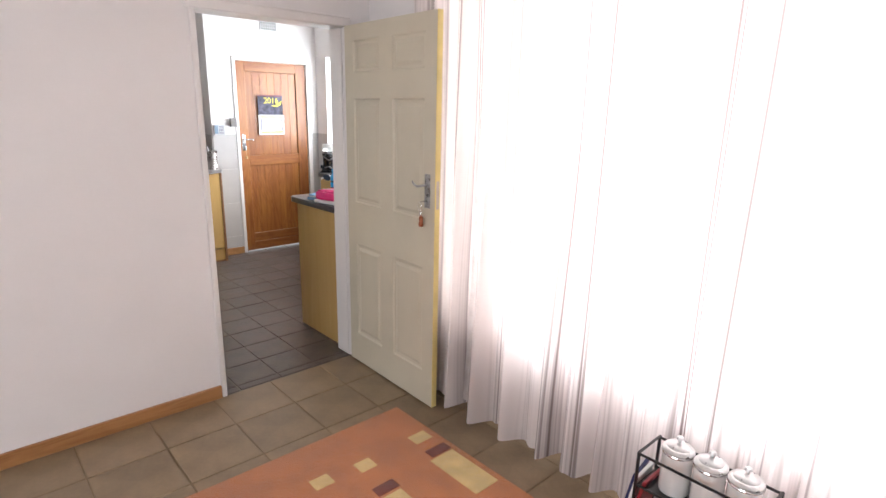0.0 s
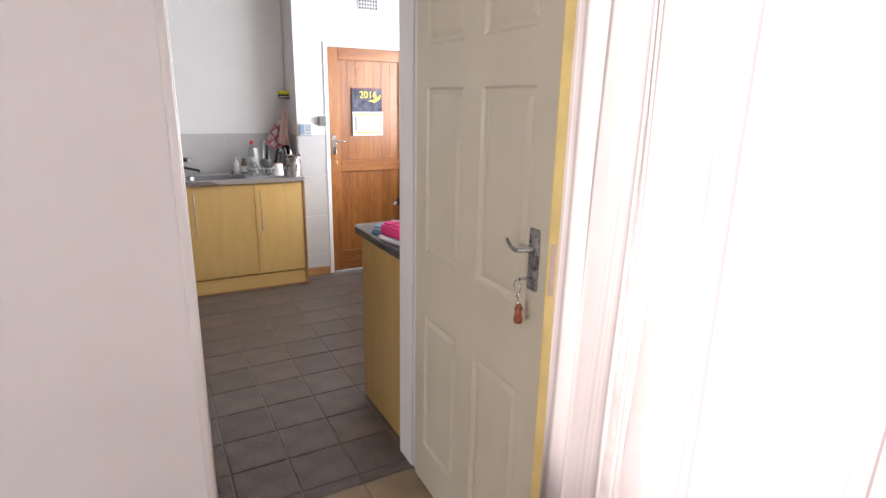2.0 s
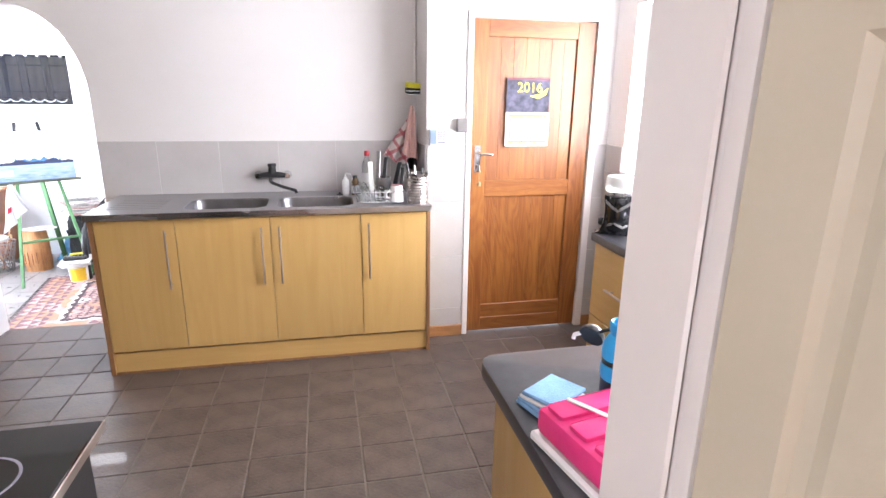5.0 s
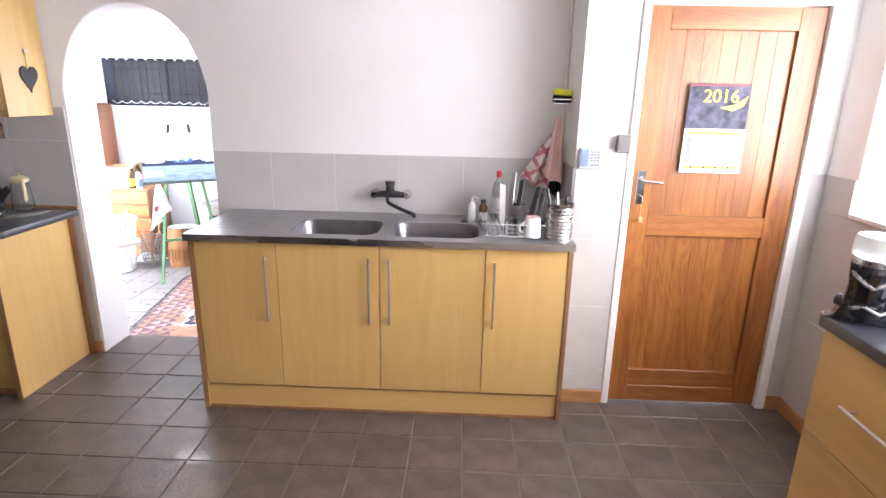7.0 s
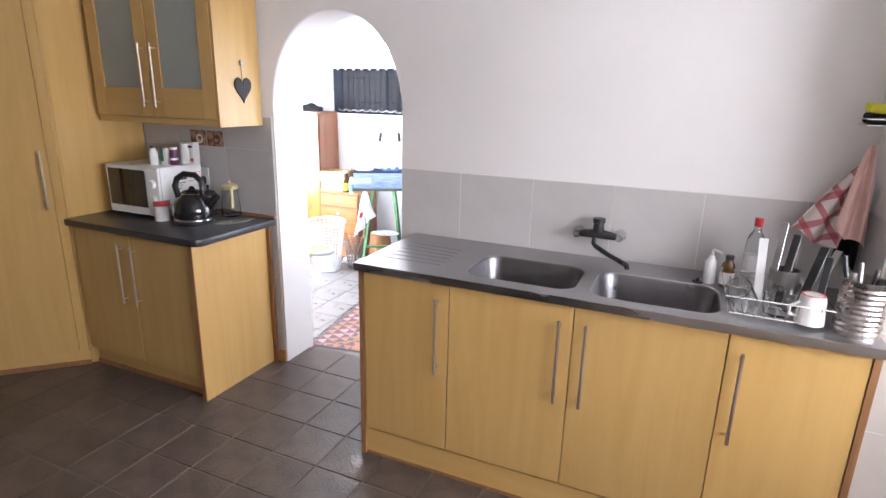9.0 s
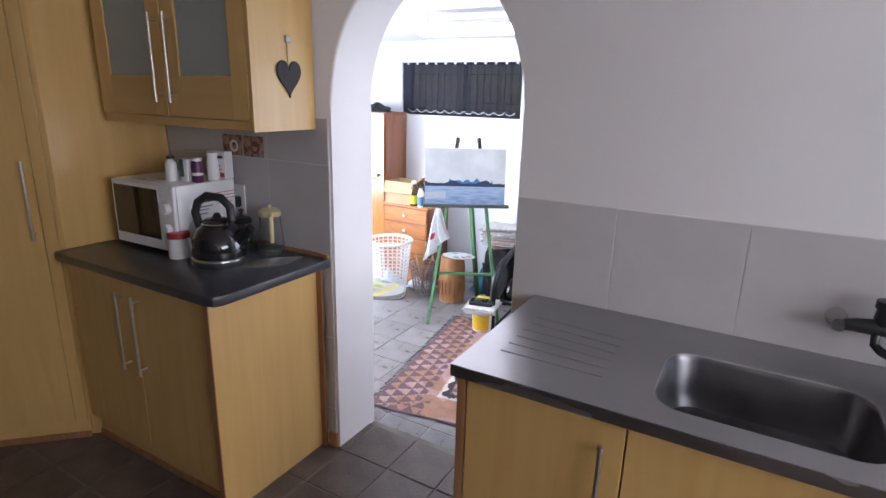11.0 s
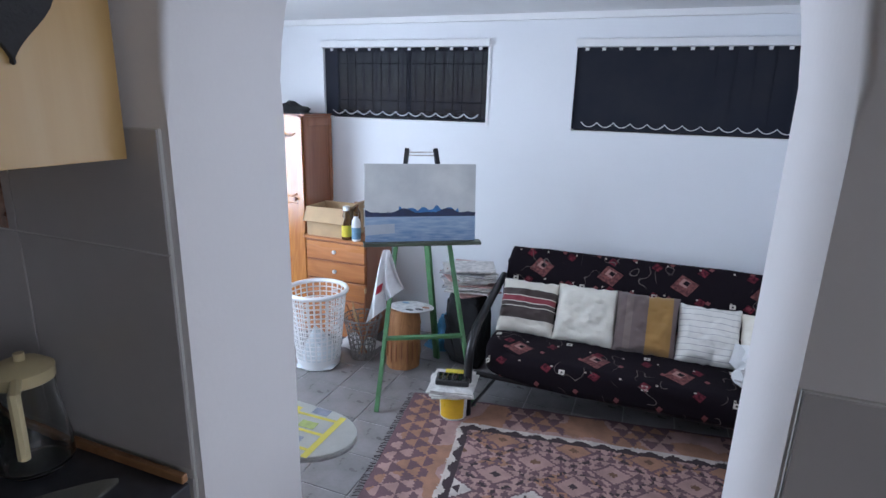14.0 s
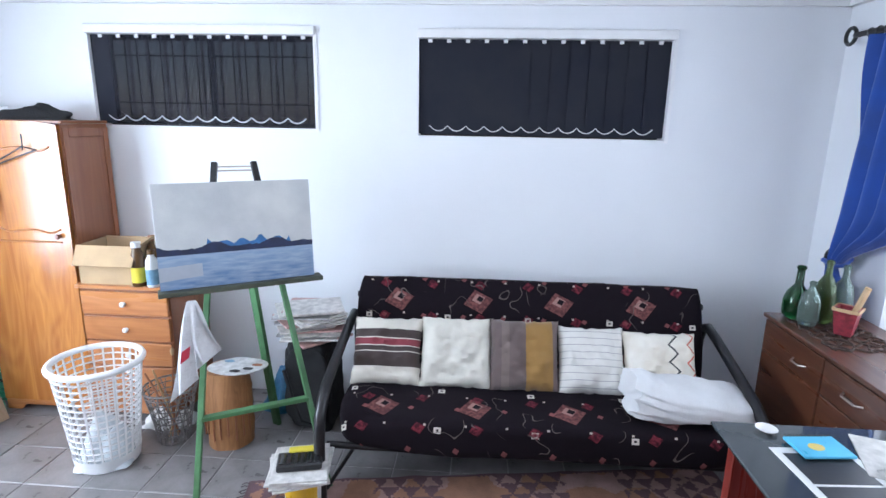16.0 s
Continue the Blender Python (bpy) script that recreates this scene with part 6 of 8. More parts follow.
for k in range(12):
    part("spiral_loop", rod([(-0.064 + 0.0115 * k, 0.046, 0.008), (-0.064 + 0.0115 * k, 0.053, 0.014), (-0.064 + 0.0115 * k, 0.058, 0.004)], 0.0013, 5), BLACK, nb, local=True)
whole("saucer", lathe([(0.0, 0.004), (0.014, 0.003), (0.029, 0.010), (0.031, 0.011), (0.020, 0.004), (0.014, 0.0), (0, 0)], (0.67, 7.635, TT), 20), CERAMIC, "small white shell dish on the glass table", "dish", smooth=True)
wd2 = heap(0.14, 0.11, 0.04, 6.0, 0.4)
wd2.transform(pose(0.93, 7.42, TT + 0.008))
whole("clear_wrapper", wd2, clear("crumpled_film", (0.9, 0.92, 0.93), 0.25), "crumpled clear plastic wrapper", "wrapper", smooth=True)

# sideboard along the east wall
sb = thing("sideboard", (1.5, 8.3, LOW), "dark varnished wooden sideboard with drawers", "sideboard")
SBX, SBT = 1.285, 0.55
part("carcass", box(SBX + 0.02, 1.735, 7.55, 8.885, 0.02, SBT - 0.022, 0.002), DARK_WOOD, sb)
part("top", box(SBX - 0.008, 1.74, 7.53, 8.90, SBT - 0.021, SBT, 0.004), DARK_WOOD, sb)
d = part("door", box(SBX, SBX + 0.019, 8.39, 8.88, 0.06, SBT - 0.03, 0.003), DARK_WOOD, sb)
part("door_handle", rod([(SBX, 8.50, 0.43), (SBX - 0.022, 8.52, 0.425), (SBX - 0.022, 8.58, 0.425), (SBX, 8.60, 0.43)], 0.005, 8), BRUSHED, d, "brass bow handle", True)
for z0, z1 in ((0.06, 0.205), (0.21, 0.36), (0.365, SBT - 0.03)):
    for a, b in ((7.56, 7.965), (7.97, 8.38)):
        d = part("drawer", box(SBX, SBX + 0.019, a, b, z0, z1, 0.003), DARK_WOOD, sb)
        m = (a + b) / 2
        part("drawer_handle", rod([(SBX, m - 0.06, (z0 + z1) / 2), (SBX - 0.022, m - 0.04, (z0 + z1) / 2 - 0.005), (SBX - 0.022, m + 0.04, (z0 + z1) / 2 - 0.005), (SBX, m + 0.06, (z0 + z1) / 2)], 0.005, 8), BRUSHED, d, "brass bow handle", True)
for y in (7.62, 8.76):
    for x in (SBX + 0.05, 1.69):
        part("leg", rod([(x, y, 0.02), (x, y, LOW)], 0.022, 10, taper=[1, 0.6]), DARK_WOOD, sb, smooth=True)
part("apron", box(SBX + 0.03, SBX + 0.045, 7.65, 8.72, -0.05, 0.02), DARK_WOOD, sb)

# crocheted mat, bottles and a pot on the sideboard
DOILY = surface("brown_crochet", (0.07, 0.045, 0.035), 0.9, var=0.3, scale=30, fine=140, bump=0.6)
do = thing("crochet_mat", (1.48, 8.6, SBT), "dark brown crocheted openwork mat", "mat")
for k in range(7):
    y = 8.42 + 0.06 * k
    part("row", rod([(1.33 + 0.30 * j / 14, y + 0.018 * math.sin(j * 1.6 + k), SBT + 0.0035) for j in range(15)], 0.0045, 5), DOILY, do)
for k in range(6):
    x = 1.34 + 0.056 * k
    part("column", rod([(x + 0.014 * math.sin(j * 1.7 + k), 8.41 + 0.40 * j / 16, SBT + 0.0035) for j in range(17)], 0.0045, 5), DOILY, do)
GREEN_GLASS = clear("green_bottle_glass", (0.015, 0.13, 0.035), 0.05, 0.85)
PALE_GLASS = clear("pale_bottle_glass", (0.42, 0.54, 0.49), 0.15, 0.85)


def jug_bottle(x, y, r, h, glass, label, shoulder=0.45):
    prof = [(0.0, 0.004), (r * 0.8, 0.0), (r, 0.02), (r, h * shoulder * 0.8), (r * 0.8, h * shoulder * 1.15), (r * 0.32, h * (shoulder + 0.22)), (r * 0.27, h * 0.93), (r * 0.36, h * 0.94), (r * 0.36, h * 0.98), (r * 0.26, h), (r * 0.2, h * 0.97), (r * 0.24, h * (shoulder + 0.22)), (r * 0.72, h * shoulder * 1.1), (r * 0.93, h * shoulder * 0.75), (r * 0.9, 0.03), (0.0, 0.012)]
    return whole("glass_bottle", lathe(prof, (x, y, SBT + 0.008), 22), glass, label, "bottle", "bottles on the sideboard", smooth=True)


jug_bottle(1.385, 8.825, 0.060, 0.262, GREEN_GLASS, "round-bellied green glass bottle", 0.42)
jug_bottle(1.385, 8.715, 0.046, 0.215, PALE_GLASS, "pale clear square-shouldered bottle", 0.6)
jug_bottle(1.475, 8.76, 0.048, 0.31, clear("olive_bottle_glass", (0.12, 0.20, 0.05), 0.08, 0.85), "tall olive green wine bottle", 0.55)
jug_bottle(1.575, 8.79, 0.048, 0.28, PALE_GLASS, "slim pale clear glass bottle", 0.55)
pot = thing("brush_pot", (1.487, 8.60, SBT), "small red painted pot with wooden pestle", "pot")
part("pot_body", lathe([(0.0, 0.0), (0.045, 0.0), (0.065, 0.11), (0.07, 0.112), (0.07, 0.125), (0.058, 0.125), (0.04, 0.01), (0.0, 0.01)], (1.487, 8.60, SBT + 0.008), 4), surface("red_patterned_paint", (0.28, 0.03, 0.045), 0.4, var=0.4, scale=40), pot)
part("rim", lathe([(0.071, 0.113), (0.074, 0.115), (0.074, 0.128), (0.071, 0.129)], (1.487, 8.60, SBT + 0.008), 4), RAW_WOOD, pot)
part("pestle", rod([(1.487, 8.60, SBT + 0.02), (1.535, 8.57, SBT + 0.24)], 0.014, 10), RAW_WOOD, pot, smooth=True)

# blue curtain tied back, rod and holdback
BLUE_CLOTH = surface("royal_blue_curtain", (0.02, 0.075, 0.34), 0.85, var=0.18, scale=5, fine=200, bump=0.25, sheen=0.3)
bc = thing("blue_curtain", (1.68, 8.85, 0.5), "royal blue curtain tied back beside the window", "curtain")


def tied(u, v):
    z = 0.45 + 1.47 * v
    pull = math.exp(-((z - 0.80) / 0.16) ** 2)
    wide = 0.50 * (1 - pull * 0.75) * (1.0 if z > 0.80 else 0.55)
    y = 9.06 - wide * u - 0.02
    return (1.655 + 0.028 * math.sin(u * 26 + 3 * math.sin(z * 2)) * (1 - 0.5 * pull) - 0.02 * pull, y, z)


part("cloth", spread(70, 40, tied), BLUE_CLOTH, bc, smooth=True)
part("tie", rod([(1.62, 9.06, 0.80), (1.615, 8.95, 0.79), (1.63, 8.90, 0.81), (1.69, 8.95, 0.83), (1.72, 9.05, 0.81)], 0.012, 8), BLUE_CLOTH, bc, smooth=True)
rl = thing("curtain_rod", (1.68, 8.0, 1.94), "black iron curtain rod with ring finial", "curtain rod")
part("pole", rod([(1.665, 9.20, 1.94), (1.665, 6.75, 1.94)], 0.014, 10), BLACK_METAL, rl, smooth=True)
fin = [(1.665, 9.235 + 0.04 * math.cos(a), 1.94 + 0.04 * math.sin(a)) for a in (2 * math.pi * k / 18 for k in range(18))]
part("finial", rod(fin, 0.010, 8, None, True), BLACK_METAL, rl, smooth=True)
part("bracket", rod([(1.665, 9.13, 1.94), (1.745, 9.13, 1.94)], 0.010, 8), BLACK_METAL, rl, smooth=True)
for k in range(9):
    y = 9.08 - 0.06 * k
    part("ring", rod([(1.665 + 0.02 * math.cos(a), y, 1.935 + 0.022 * math.sin(a)) for a in (2 * math.pi * j / 12 for j in range(12))], 0.003, 5, None, True), BLACK_METAL, rl, smooth=True)
hb = thing("curtain_holdback", (1.7, 9.13, 0.79), "black iron curtain holdback on the wall", "holdback")
part("scroll", rod([(1.70, 9.13 + 0.04 * math.cos(a), 0.79 + 0.045 * math.sin(a)) for a in (2 * math.pi * k / 16 for k in range(16))], 0.010, 8, None, True), BLACK_METAL, hb, smooth=True)
part("arm", rod([(1.745, 9.13, 0.79), (1.70, 9.13, 0.79), (1.70, 9.09, 0.79)], 0.009, 8), BLACK_METAL, hb, smooth=True)
ew = thing("window_east", (1.84, 7.8, 0.45), "studio window with white steel frame", "window")
ew["kind"] = "structure"
for y in (6.85, 7.47, 8.09, 8.71):
    part("mullion", box(1.80, 1.83, y, y + 0.04, 0.45, 1.85), WHITE, ew)
ww = thing("window_west", (-3.5, 7.35, 0.3), "wide studio window with white steel frame", "window")
ww["kind"] = "structure"
for y in (6.55, 7.33, 8.11):
    part("mullion", box(-3.50, -3.47, y, y + 0.04, 0.3, 1.9), WHITE, ww)

# fluorescent batten
TUBE_M, tt, bb = shader("fluorescent_diffuser")
bb.inputs["Base Color"].default_value = (0.9, 0.9, 0.9, 1)
bb.inputs["Emission Color"].default_value = (0.93, 0.97, 1.0, 1)
bb.inputs["Emission Strength"].default_value = 32.0
fl = thing("fluorescent_light", (-0.66, 7.72, 2.15), "lit white fluorescent ceiling batten", "ceiling light")
part("housing", box(-1.27, -0.05, 7.66, 7.78, 2.055, 2.085, 0.004), WHITE, fl)
part("diffuser", box(-1.265, -0.055, 7.665, 7.775, 2.0, 2.0545, 0.012, seg=2), TUBE_M, fl, smooth=True)
for x in (-1.22, -0.1):
    part("hanger", rod([(x, 7.72, 2.085), (x, 7.72, STUDIO_TOP)], 0.004, 6), BRUSHED, fl)

# kilim rug
def kilim_colour(x, y, L, H):
    """0 tan, 1 dark, 2 pink, 3 plum, 4 cream, 5 brown."""
    def saw(v):
        return abs((v % 1.0) - 0.5) * 2
    shade = noise.noise((x * 5, y * 5, 2.0))
    warm = 0 if shade > -0.05 else 2
    ex, ey = min(x, L - x), min(y, H - y)
    end, side, guard = 0.34, 0.24, 0.082
    if ex < 0.02 or ey < 0.016:
        return 3
    if ex < end or ey < side:
        if ex < end and ey / side > ex / end - 0.2:
            across, along, pitch = ex, y, 0.095
        else:
            across, along, pitch = ey, x, 0.10
            if (x / 0.62) % 1.0 > 0.55:
                return warm
        row = across / 0.08
        if row > 3.6:
            return warm
        return 3 if saw(along / pitch + 0.5 * (int(row) % 2)) < 1 - (row % 1.0) * 0.95 else warm
    gx, gy = (ex - end) / guard, (ey - side) / guard
    if gx < 1 or gy < 1:
        along, g = (y, gx) if gx < gy else (x, gy)
        z = saw(along / 0.125)
        if g < 0.18:
            return warm
        return 4 if g < 0.32 + 0.42 * z else 1
    U, V = (x - end - guard) / 0.40, (y - side - guard) / 0.31
    a, b = math.floor(U + V), math.floor(U - V)
    cu, cv = U + V - a - 0.5, U - V - b - 0.5
    edge = max(abs(cu), abs(cv))
    kind = (a * 3 + b * 5) % 4
    if edge > 0.30:
        t = (x / 0.066) % 1.0
        up = abs(t - 0.5) * 2 < 1 - (y / 0.052) % 1.0
        return (3 if up else 2) if (a + b) % 2 else (1 if up and edge > 0.42 else 3 if up else warm)
    if edge > 0.25:
        return 3
    if kind == 1:
        if abs(cu) + abs(cv) < 0.20 and cu * cv > 0:
            return 1
        return 4
    if edge < 0.075:
        return 5 if kind else 1
    return (2, 4, 0, 2)[kind]


def kilim():
    colours = [surface("kilim_" + n, c, 0.95, var=0.22, scale=9, fine=150, bump=0.7, depth=0.003) for n, c in (("tan", (0.34, 0.175, 0.112)), ("dark", (0.048, 0.03, 0.034)), ("pink", (0.385, 0.24, 0.215)), ("plum", (0.145, 0.08, 0.09)), ("cream", (0.56, 0.50, 0.455)), ("rust", (0.16, 0.085, 0.05)))]
    L, H, s = 2.40, 1.62, 0.0128
    own = bmesh.new()
    nx, ny = round(L / s), round(H / s)
    random.seed(4)
    grid = [[own.verts.new((L * i / nx + 0.004 * noise.noise((i * 0.3, j * 0.3, 7)), H * j / ny + 0.012 * noise.noise((i * 0.1, j * 0.1, 0)), 0.007 + 0.004 * noise.noise((i * 0.08, j * 0.08, 3)))) for i in range(nx + 1)] for j in range(ny + 1)]
    for j in range(ny):
        for i in range(nx):
            a, b, c, e = grid[j][i], grid[j][i + 1], grid[j + 1][i + 1], grid[j + 1][i]
            for tri in (((a, b, c), (a, c, e)) if (i + j) % 2 else ((a, b, e), (b, c, e))):
                f = own.faces.new(tri)
                m = f.calc_center_median()
                f.material_index = kilim_colour(m.x + 0.012 * noise.noise((m.x * 9, m.y * 9, 5)), m.y, L, H)
    rugk = new("kilim_rug", finish("kilim_rug", own, colours))
    rugk.matrix_basis = pose(-1.065, 6.83, LOW + 0.001, 0, 0, 8.5)
    tagged(rugk, "woven kilim rug with tan, plum and cream diamonds", "rug")
    fringe = bmesh.new()
    for j in range(70):
        y = H * (j + 0.5) / 70
        rod([(0.0, y, 0.006), (-0.018, y + random.uniform(-0.008, 0.008), 0.004), (-0.035, y + random.uniform(-0.014, 0.014), 0.002)], 0.0022, 4, fringe)
    part("fringe", fringe, colours[1], rugk, "short dark fringe", local=True)


kilim()

# ironing board, its rounded nose reaching into the room
def ironing_board():
    top = 0.545
    ib = thing("ironing_board", (-1.4, 6.70, LOW), "ironing board with pale yellow and grey patterned cover", "ironing board")
    rim = []
    for k in range(13):
        a = radians(-90 + 15 * k)
        rim.append((-0.955 + 0.19 * math.cos(a), 6.735 + 0.137 * math.sin(a) + 0.01 * math.cos(a)))
    rim += [(-1.25, 6.89), (-2.02, 6.895), (-2.06, 6.86), (-2.06, 6.55), (-2.02, 6.52), (-1.25, 6.55)]
    part("board", slab(rim, top - 0.022, top - 0.012, bevel=0.002), STRAP, ib)
    cover = part("cover", slab(rim, top - 0.0118, top, bevel=0.005), surface("pale_cotton_cover", (0.47, 0.47, 0.44), 0.9, var=0.12, scale=10, fine=200, bump=0.4), ib, "padded cotton cover", True)
    yel = surface("yellow_print", (0.64, 0.55, 0.09), 0.9, var=0.12, scale=14, fine=200)
    gre = surface("grey_print", (0.24, 0.26, 0.32), 0.9, var=0.25, scale=30, fine=200)
    leaf = surface("green_print", (0.36, 0.42, 0.14), 0.9, var=0.2, scale=40, fine=200)
    for k in range(7):
        x = -0.86 - 0.17 * k
        part("yellow_band", box(x - 0.011, x + 0.011, 6.62, 6.845, top + 0.0002, top + 0.0008), yel, cover)
        for j, y in enumerate((6.655, 6.735, 6.815)):
            if k < 6:
                part("yellow_band", box(x - 0.158, x - 0.012, y - 0.006, y + 0.006, top + 0.0002, top + 0.0007), yel, cover)
                part("printed_square", box(x - 0.115, x - 0.055, y + 0.014, y + 0.05, top + 0.0002, top + 0.0009), (gre, leaf)[(j + k) % 2], cover)
    for s in (-1, 1):
        part("leg", rod([(-1.05, 6.71 + 0.12 * s, top - 0.03), (-1.85, 6.71 + 0.16 * s, LOW + 0.012)], 0.011, 8), BLACK_METAL, ib, smooth=True)
        part("leg", rod([(-1.85, 6.71 + 0.10 * s, top - 0.03), (-1.12, 6.71 + 0.14 * s, LOW + 0.012)], 0.011, 8), BLACK_METAL, ib, smooth=True)
    for x in (-1.12, -1.85):
        part("foot_bar", rod([(x, 6.53, LOW + 0.012), (x, 6.89, LOW + 0.012)], 0.012, 8), BLACK_METAL, ib, smooth=True)


ironing_board()

# ---- kitchen: small things ----
def text_mesh(words, size, deep=0.0005):
    c = bpy.data.curves.new("lettering", "FONT")
    c.body, c.size, c.extrude, c.align_x, c.align_y = words, size, deep, "CENTER", "CENTER"
    ob = bpy.data.objects.new("lettering", c)
    scene.collection.objects.link(ob)
    bpy.context.view_layer.update()
    mesh = bpy.data.meshes.new_from_object(ob.evaluated_get(bpy.context.evaluated_depsgraph_get()))
    bm = bmesh.new()
    bm.from_mesh(mesh)
    bpy.data.objects.remove(ob)
    bpy.data.curves.remove(c)
    bpy.data.meshes.remove(mesh)
    return bm


FACE = Matrix(((1, 0, 0, 0), (0, 0, -1, 0), (0, 1, 0, 0), (0, 0, 0, 1)))  # a flat drawing stood up to face -y

# wall calendar on the back door
cal = thing("calendar", (2.79, 5.70, 1.28), "wall calendar with dark picture and white month sheet", "calendar")
SHOT = surface("dark_calendar_picture", (0.035, 0.032, 0.075), 0.75, var=0.7, scale=14, fine=40, bump=0, tint=(0.12, 0.115, 0.17))
part("picture_sheet", box(2.648, 2.934, 5.6965, 5.698, 1.492, 1.70), SHOT, cal)
part("month_sheet", box(2.648, 2.940, 5.6955, 5.697, 1.28, 1.4915), PAPER, cal)
own = text_mesh("2016", 0.085)
own.transform(Matrix.Translation((2.80, 5.6955, 1.64)) @ FACE)
part("year_lettering", own, YELLOW, cal, "yellow year lettering")
own = bmesh.new()
own.faces.new([own.verts.new(v) for v in ((2.80, 5.6958, 1.59), (2.87, 5.6958, 1.605), (2.925, 5.6958, 1.645), (2.91, 5.6958, 1.60), (2.86, 5.6958, 1.575))])
part("yellow_streak", own, YELLOW, cal)
part("title_strip", box(2.655, 2.925, 5.6955, 5.6963, 1.688, 1.696), surface("dark_red_strip", (0.22, 0.03, 0.04), 0.5), cal)
for z in (1.300, 1.462):
    part("yellow_strip", box(2.668, 2.925, 5.694, 5.6953, z, z + 0.016), YELLOW, cal)
GREY_INK = surface("grey_ink", (0.24, 0.23, 0.28), 0.7)
for x in (2.668, 2.905):
    part("side_bar", box(x, x + 0.02, 5.694, 5.6953, 1.325, 1.455), GREY_INK, cal)
for k in range(5):
    part("date_row", box(2.705, 2.89, 5.694, 5.6953, 1.338 + 0.023 * k, 1.340 + 0.023 * k), GREY_INK, cal)
for k in range(4):
    part("strip_mark", lathe([(0.0, 0.0005), (0.007, 0.0005), (0.007, 0.0)], (0, 0, 0), 8, None, pose(2.70 + 0.06 * k, 5.6938, 1.308, 90, 0, 0)), BLACK, cal)

# alarm keypad, wall plate and a small box on the frame
kp = thing("alarm_keypad", (2.25, 5.68, 1.29), "white alarm keypad with grey buttons", "keypad")
part("housing", box(2.152, 2.262, 5.664, 5.6815, 1.288, 1.392, 0.004), surface("grey_white_plastic", (0.55, 0.55, 0.57), 0.4, var=0.05), kp)
part("screen", box(2.158, 2.196, 5.6615, 5.6635, 1.300, 1.384, 0.001), surface("blue_grey_screen", (0.22, 0.30, 0.40), 0.3), kp, "blue-grey display panel")
for j in range(4):
    for k in range(3):
        part("button", box(2.205 + 0.016 * k, 2.217 + 0.016 * k, 5.661, 5.6635, 1.325 + 0.014 * j, 1.334 + 0.014 * j, 0.001), GREY_INK, kp)
part("button", box(2.205, 2.25, 5.661, 5.6635, 1.303, 1.313, 0.001), GREY_INK, kp)
part("wall_plate", box(2.264, 2.368, 5.668, 5.6815, 1.291, 1.386, 0.003), PLASTIC_WHITE, kp)
whole("door_sensor", box(2.322, 2.386, 5.640, 5.6755, 1.372, 1.455, 0.004), surface("brown_grey_plastic", (0.17, 0.155, 0.15), 0.5), "small grey-brown box on the door frame", "sensor")

# ventilation grille
vt = thing("air_vent", (2.81, 5.689, 2.36), "white cast ventilation grille high on the wall", "vent")
part("backing", box(2.722, 2.898, 5.684, 5.6895, 2.358, 2.472), BLACK, vt, "dark opening")
for k in range(8):
    x = 2.715 + 0.0252 * k
    part("bar", box(x, x + 0.0075, 5.674, 5.6835, 2.352, 2.478), WHITE, vt)
for k in range(5):
    z = 2.352 + 0.029 * k
    part("bar", box(2.715, 2.899, 5.6735, 5.6833, z, z + 0.009), WHITE, vt)

# sponge basket, dish towels and conduit on the return wall
sp = thing("sponge_basket", (2.10, 5.93, 1.58), "wire wall basket holding a yellow scourer", "wire basket")
for z in (1.592, 1.612):
    part("wire", rod([(2.138, 5.99, z), (2.045, 5.99, z), (2.045, 5.87, z), (2.138, 5.87, z)], 0.0025, 6), CHROME, sp, smooth=True)
for k in range(5):
    part("wire", rod([(2.138, 5.885 + 0.025 * k, 1.592), (2.045, 5.885 + 0.025 * k, 1.592)], 0.002, 6), CHROME, sp, smooth=True)
sg = thing("scourer", (2.09, 5.93, 1.596), "yellow and black washing-up sponge", "sponge")
own = box(-0.045, 0.045, -0.03, 0.03, 0, 0.035, 0.006)
own.transform(pose(2.092, 5.93, 1.596, 6, 0, 8))
part("pad", own, BLACK_CLOTH, sg, "black scouring pad")
own = box(-0.045, 0.045, -0.03, 0.03, 0, 0.03, 0.006)
own.transform(pose(2.092, 5.93, 1.632, 6, 4, 8))
part("foam", own, surface("yellow_foam", (0.78, 0.74, 0.06), 0.9, var=0.12, fine=200, bump=0.6), sg, "yellow foam side")


def checked():
    m, t, b = shader("red_checked_towel")
    v = coords(t)
    sep = t.nodes.new("ShaderNodeSeparateXYZ")
    t.links.new(v, sep.inputs[0])
    u = calc(t, "ADD", calc(t, "MULTIPLY", sep.outputs[0], 0.86), calc(t, "MULTIPLY", sep.outputs[2], 0.5))
    w = calc(t, "ADD", calc(t, "MULTIPLY", sep.outputs[0], -0.5), calc(t, "MULTIPLY", sep.outputs[2], 0.86))
    c = mix(t, "MIX", grain(t, v, 12, 3), (0.70, 0.62, 0.60), (0.78, 0.72, 0.70))
    for q in (u, w):
        s = calc(t, "MODULO", calc(t, "ADD", q, 10.0), 0.07)
        c = mix(t, "MIX", calc(t, "MULTIPLY", calc(t, "LESS_THAN", s, 0.02), 0.75), c, (0.42, 0.06, 0.09))
    t.links.new(c, b.inputs["Base Color"])
    b.inputs["Roughness"].default_value = 0.95
    relief(t, b, grain(t, v, 220, 2), 0.5, 0.001)
    return m


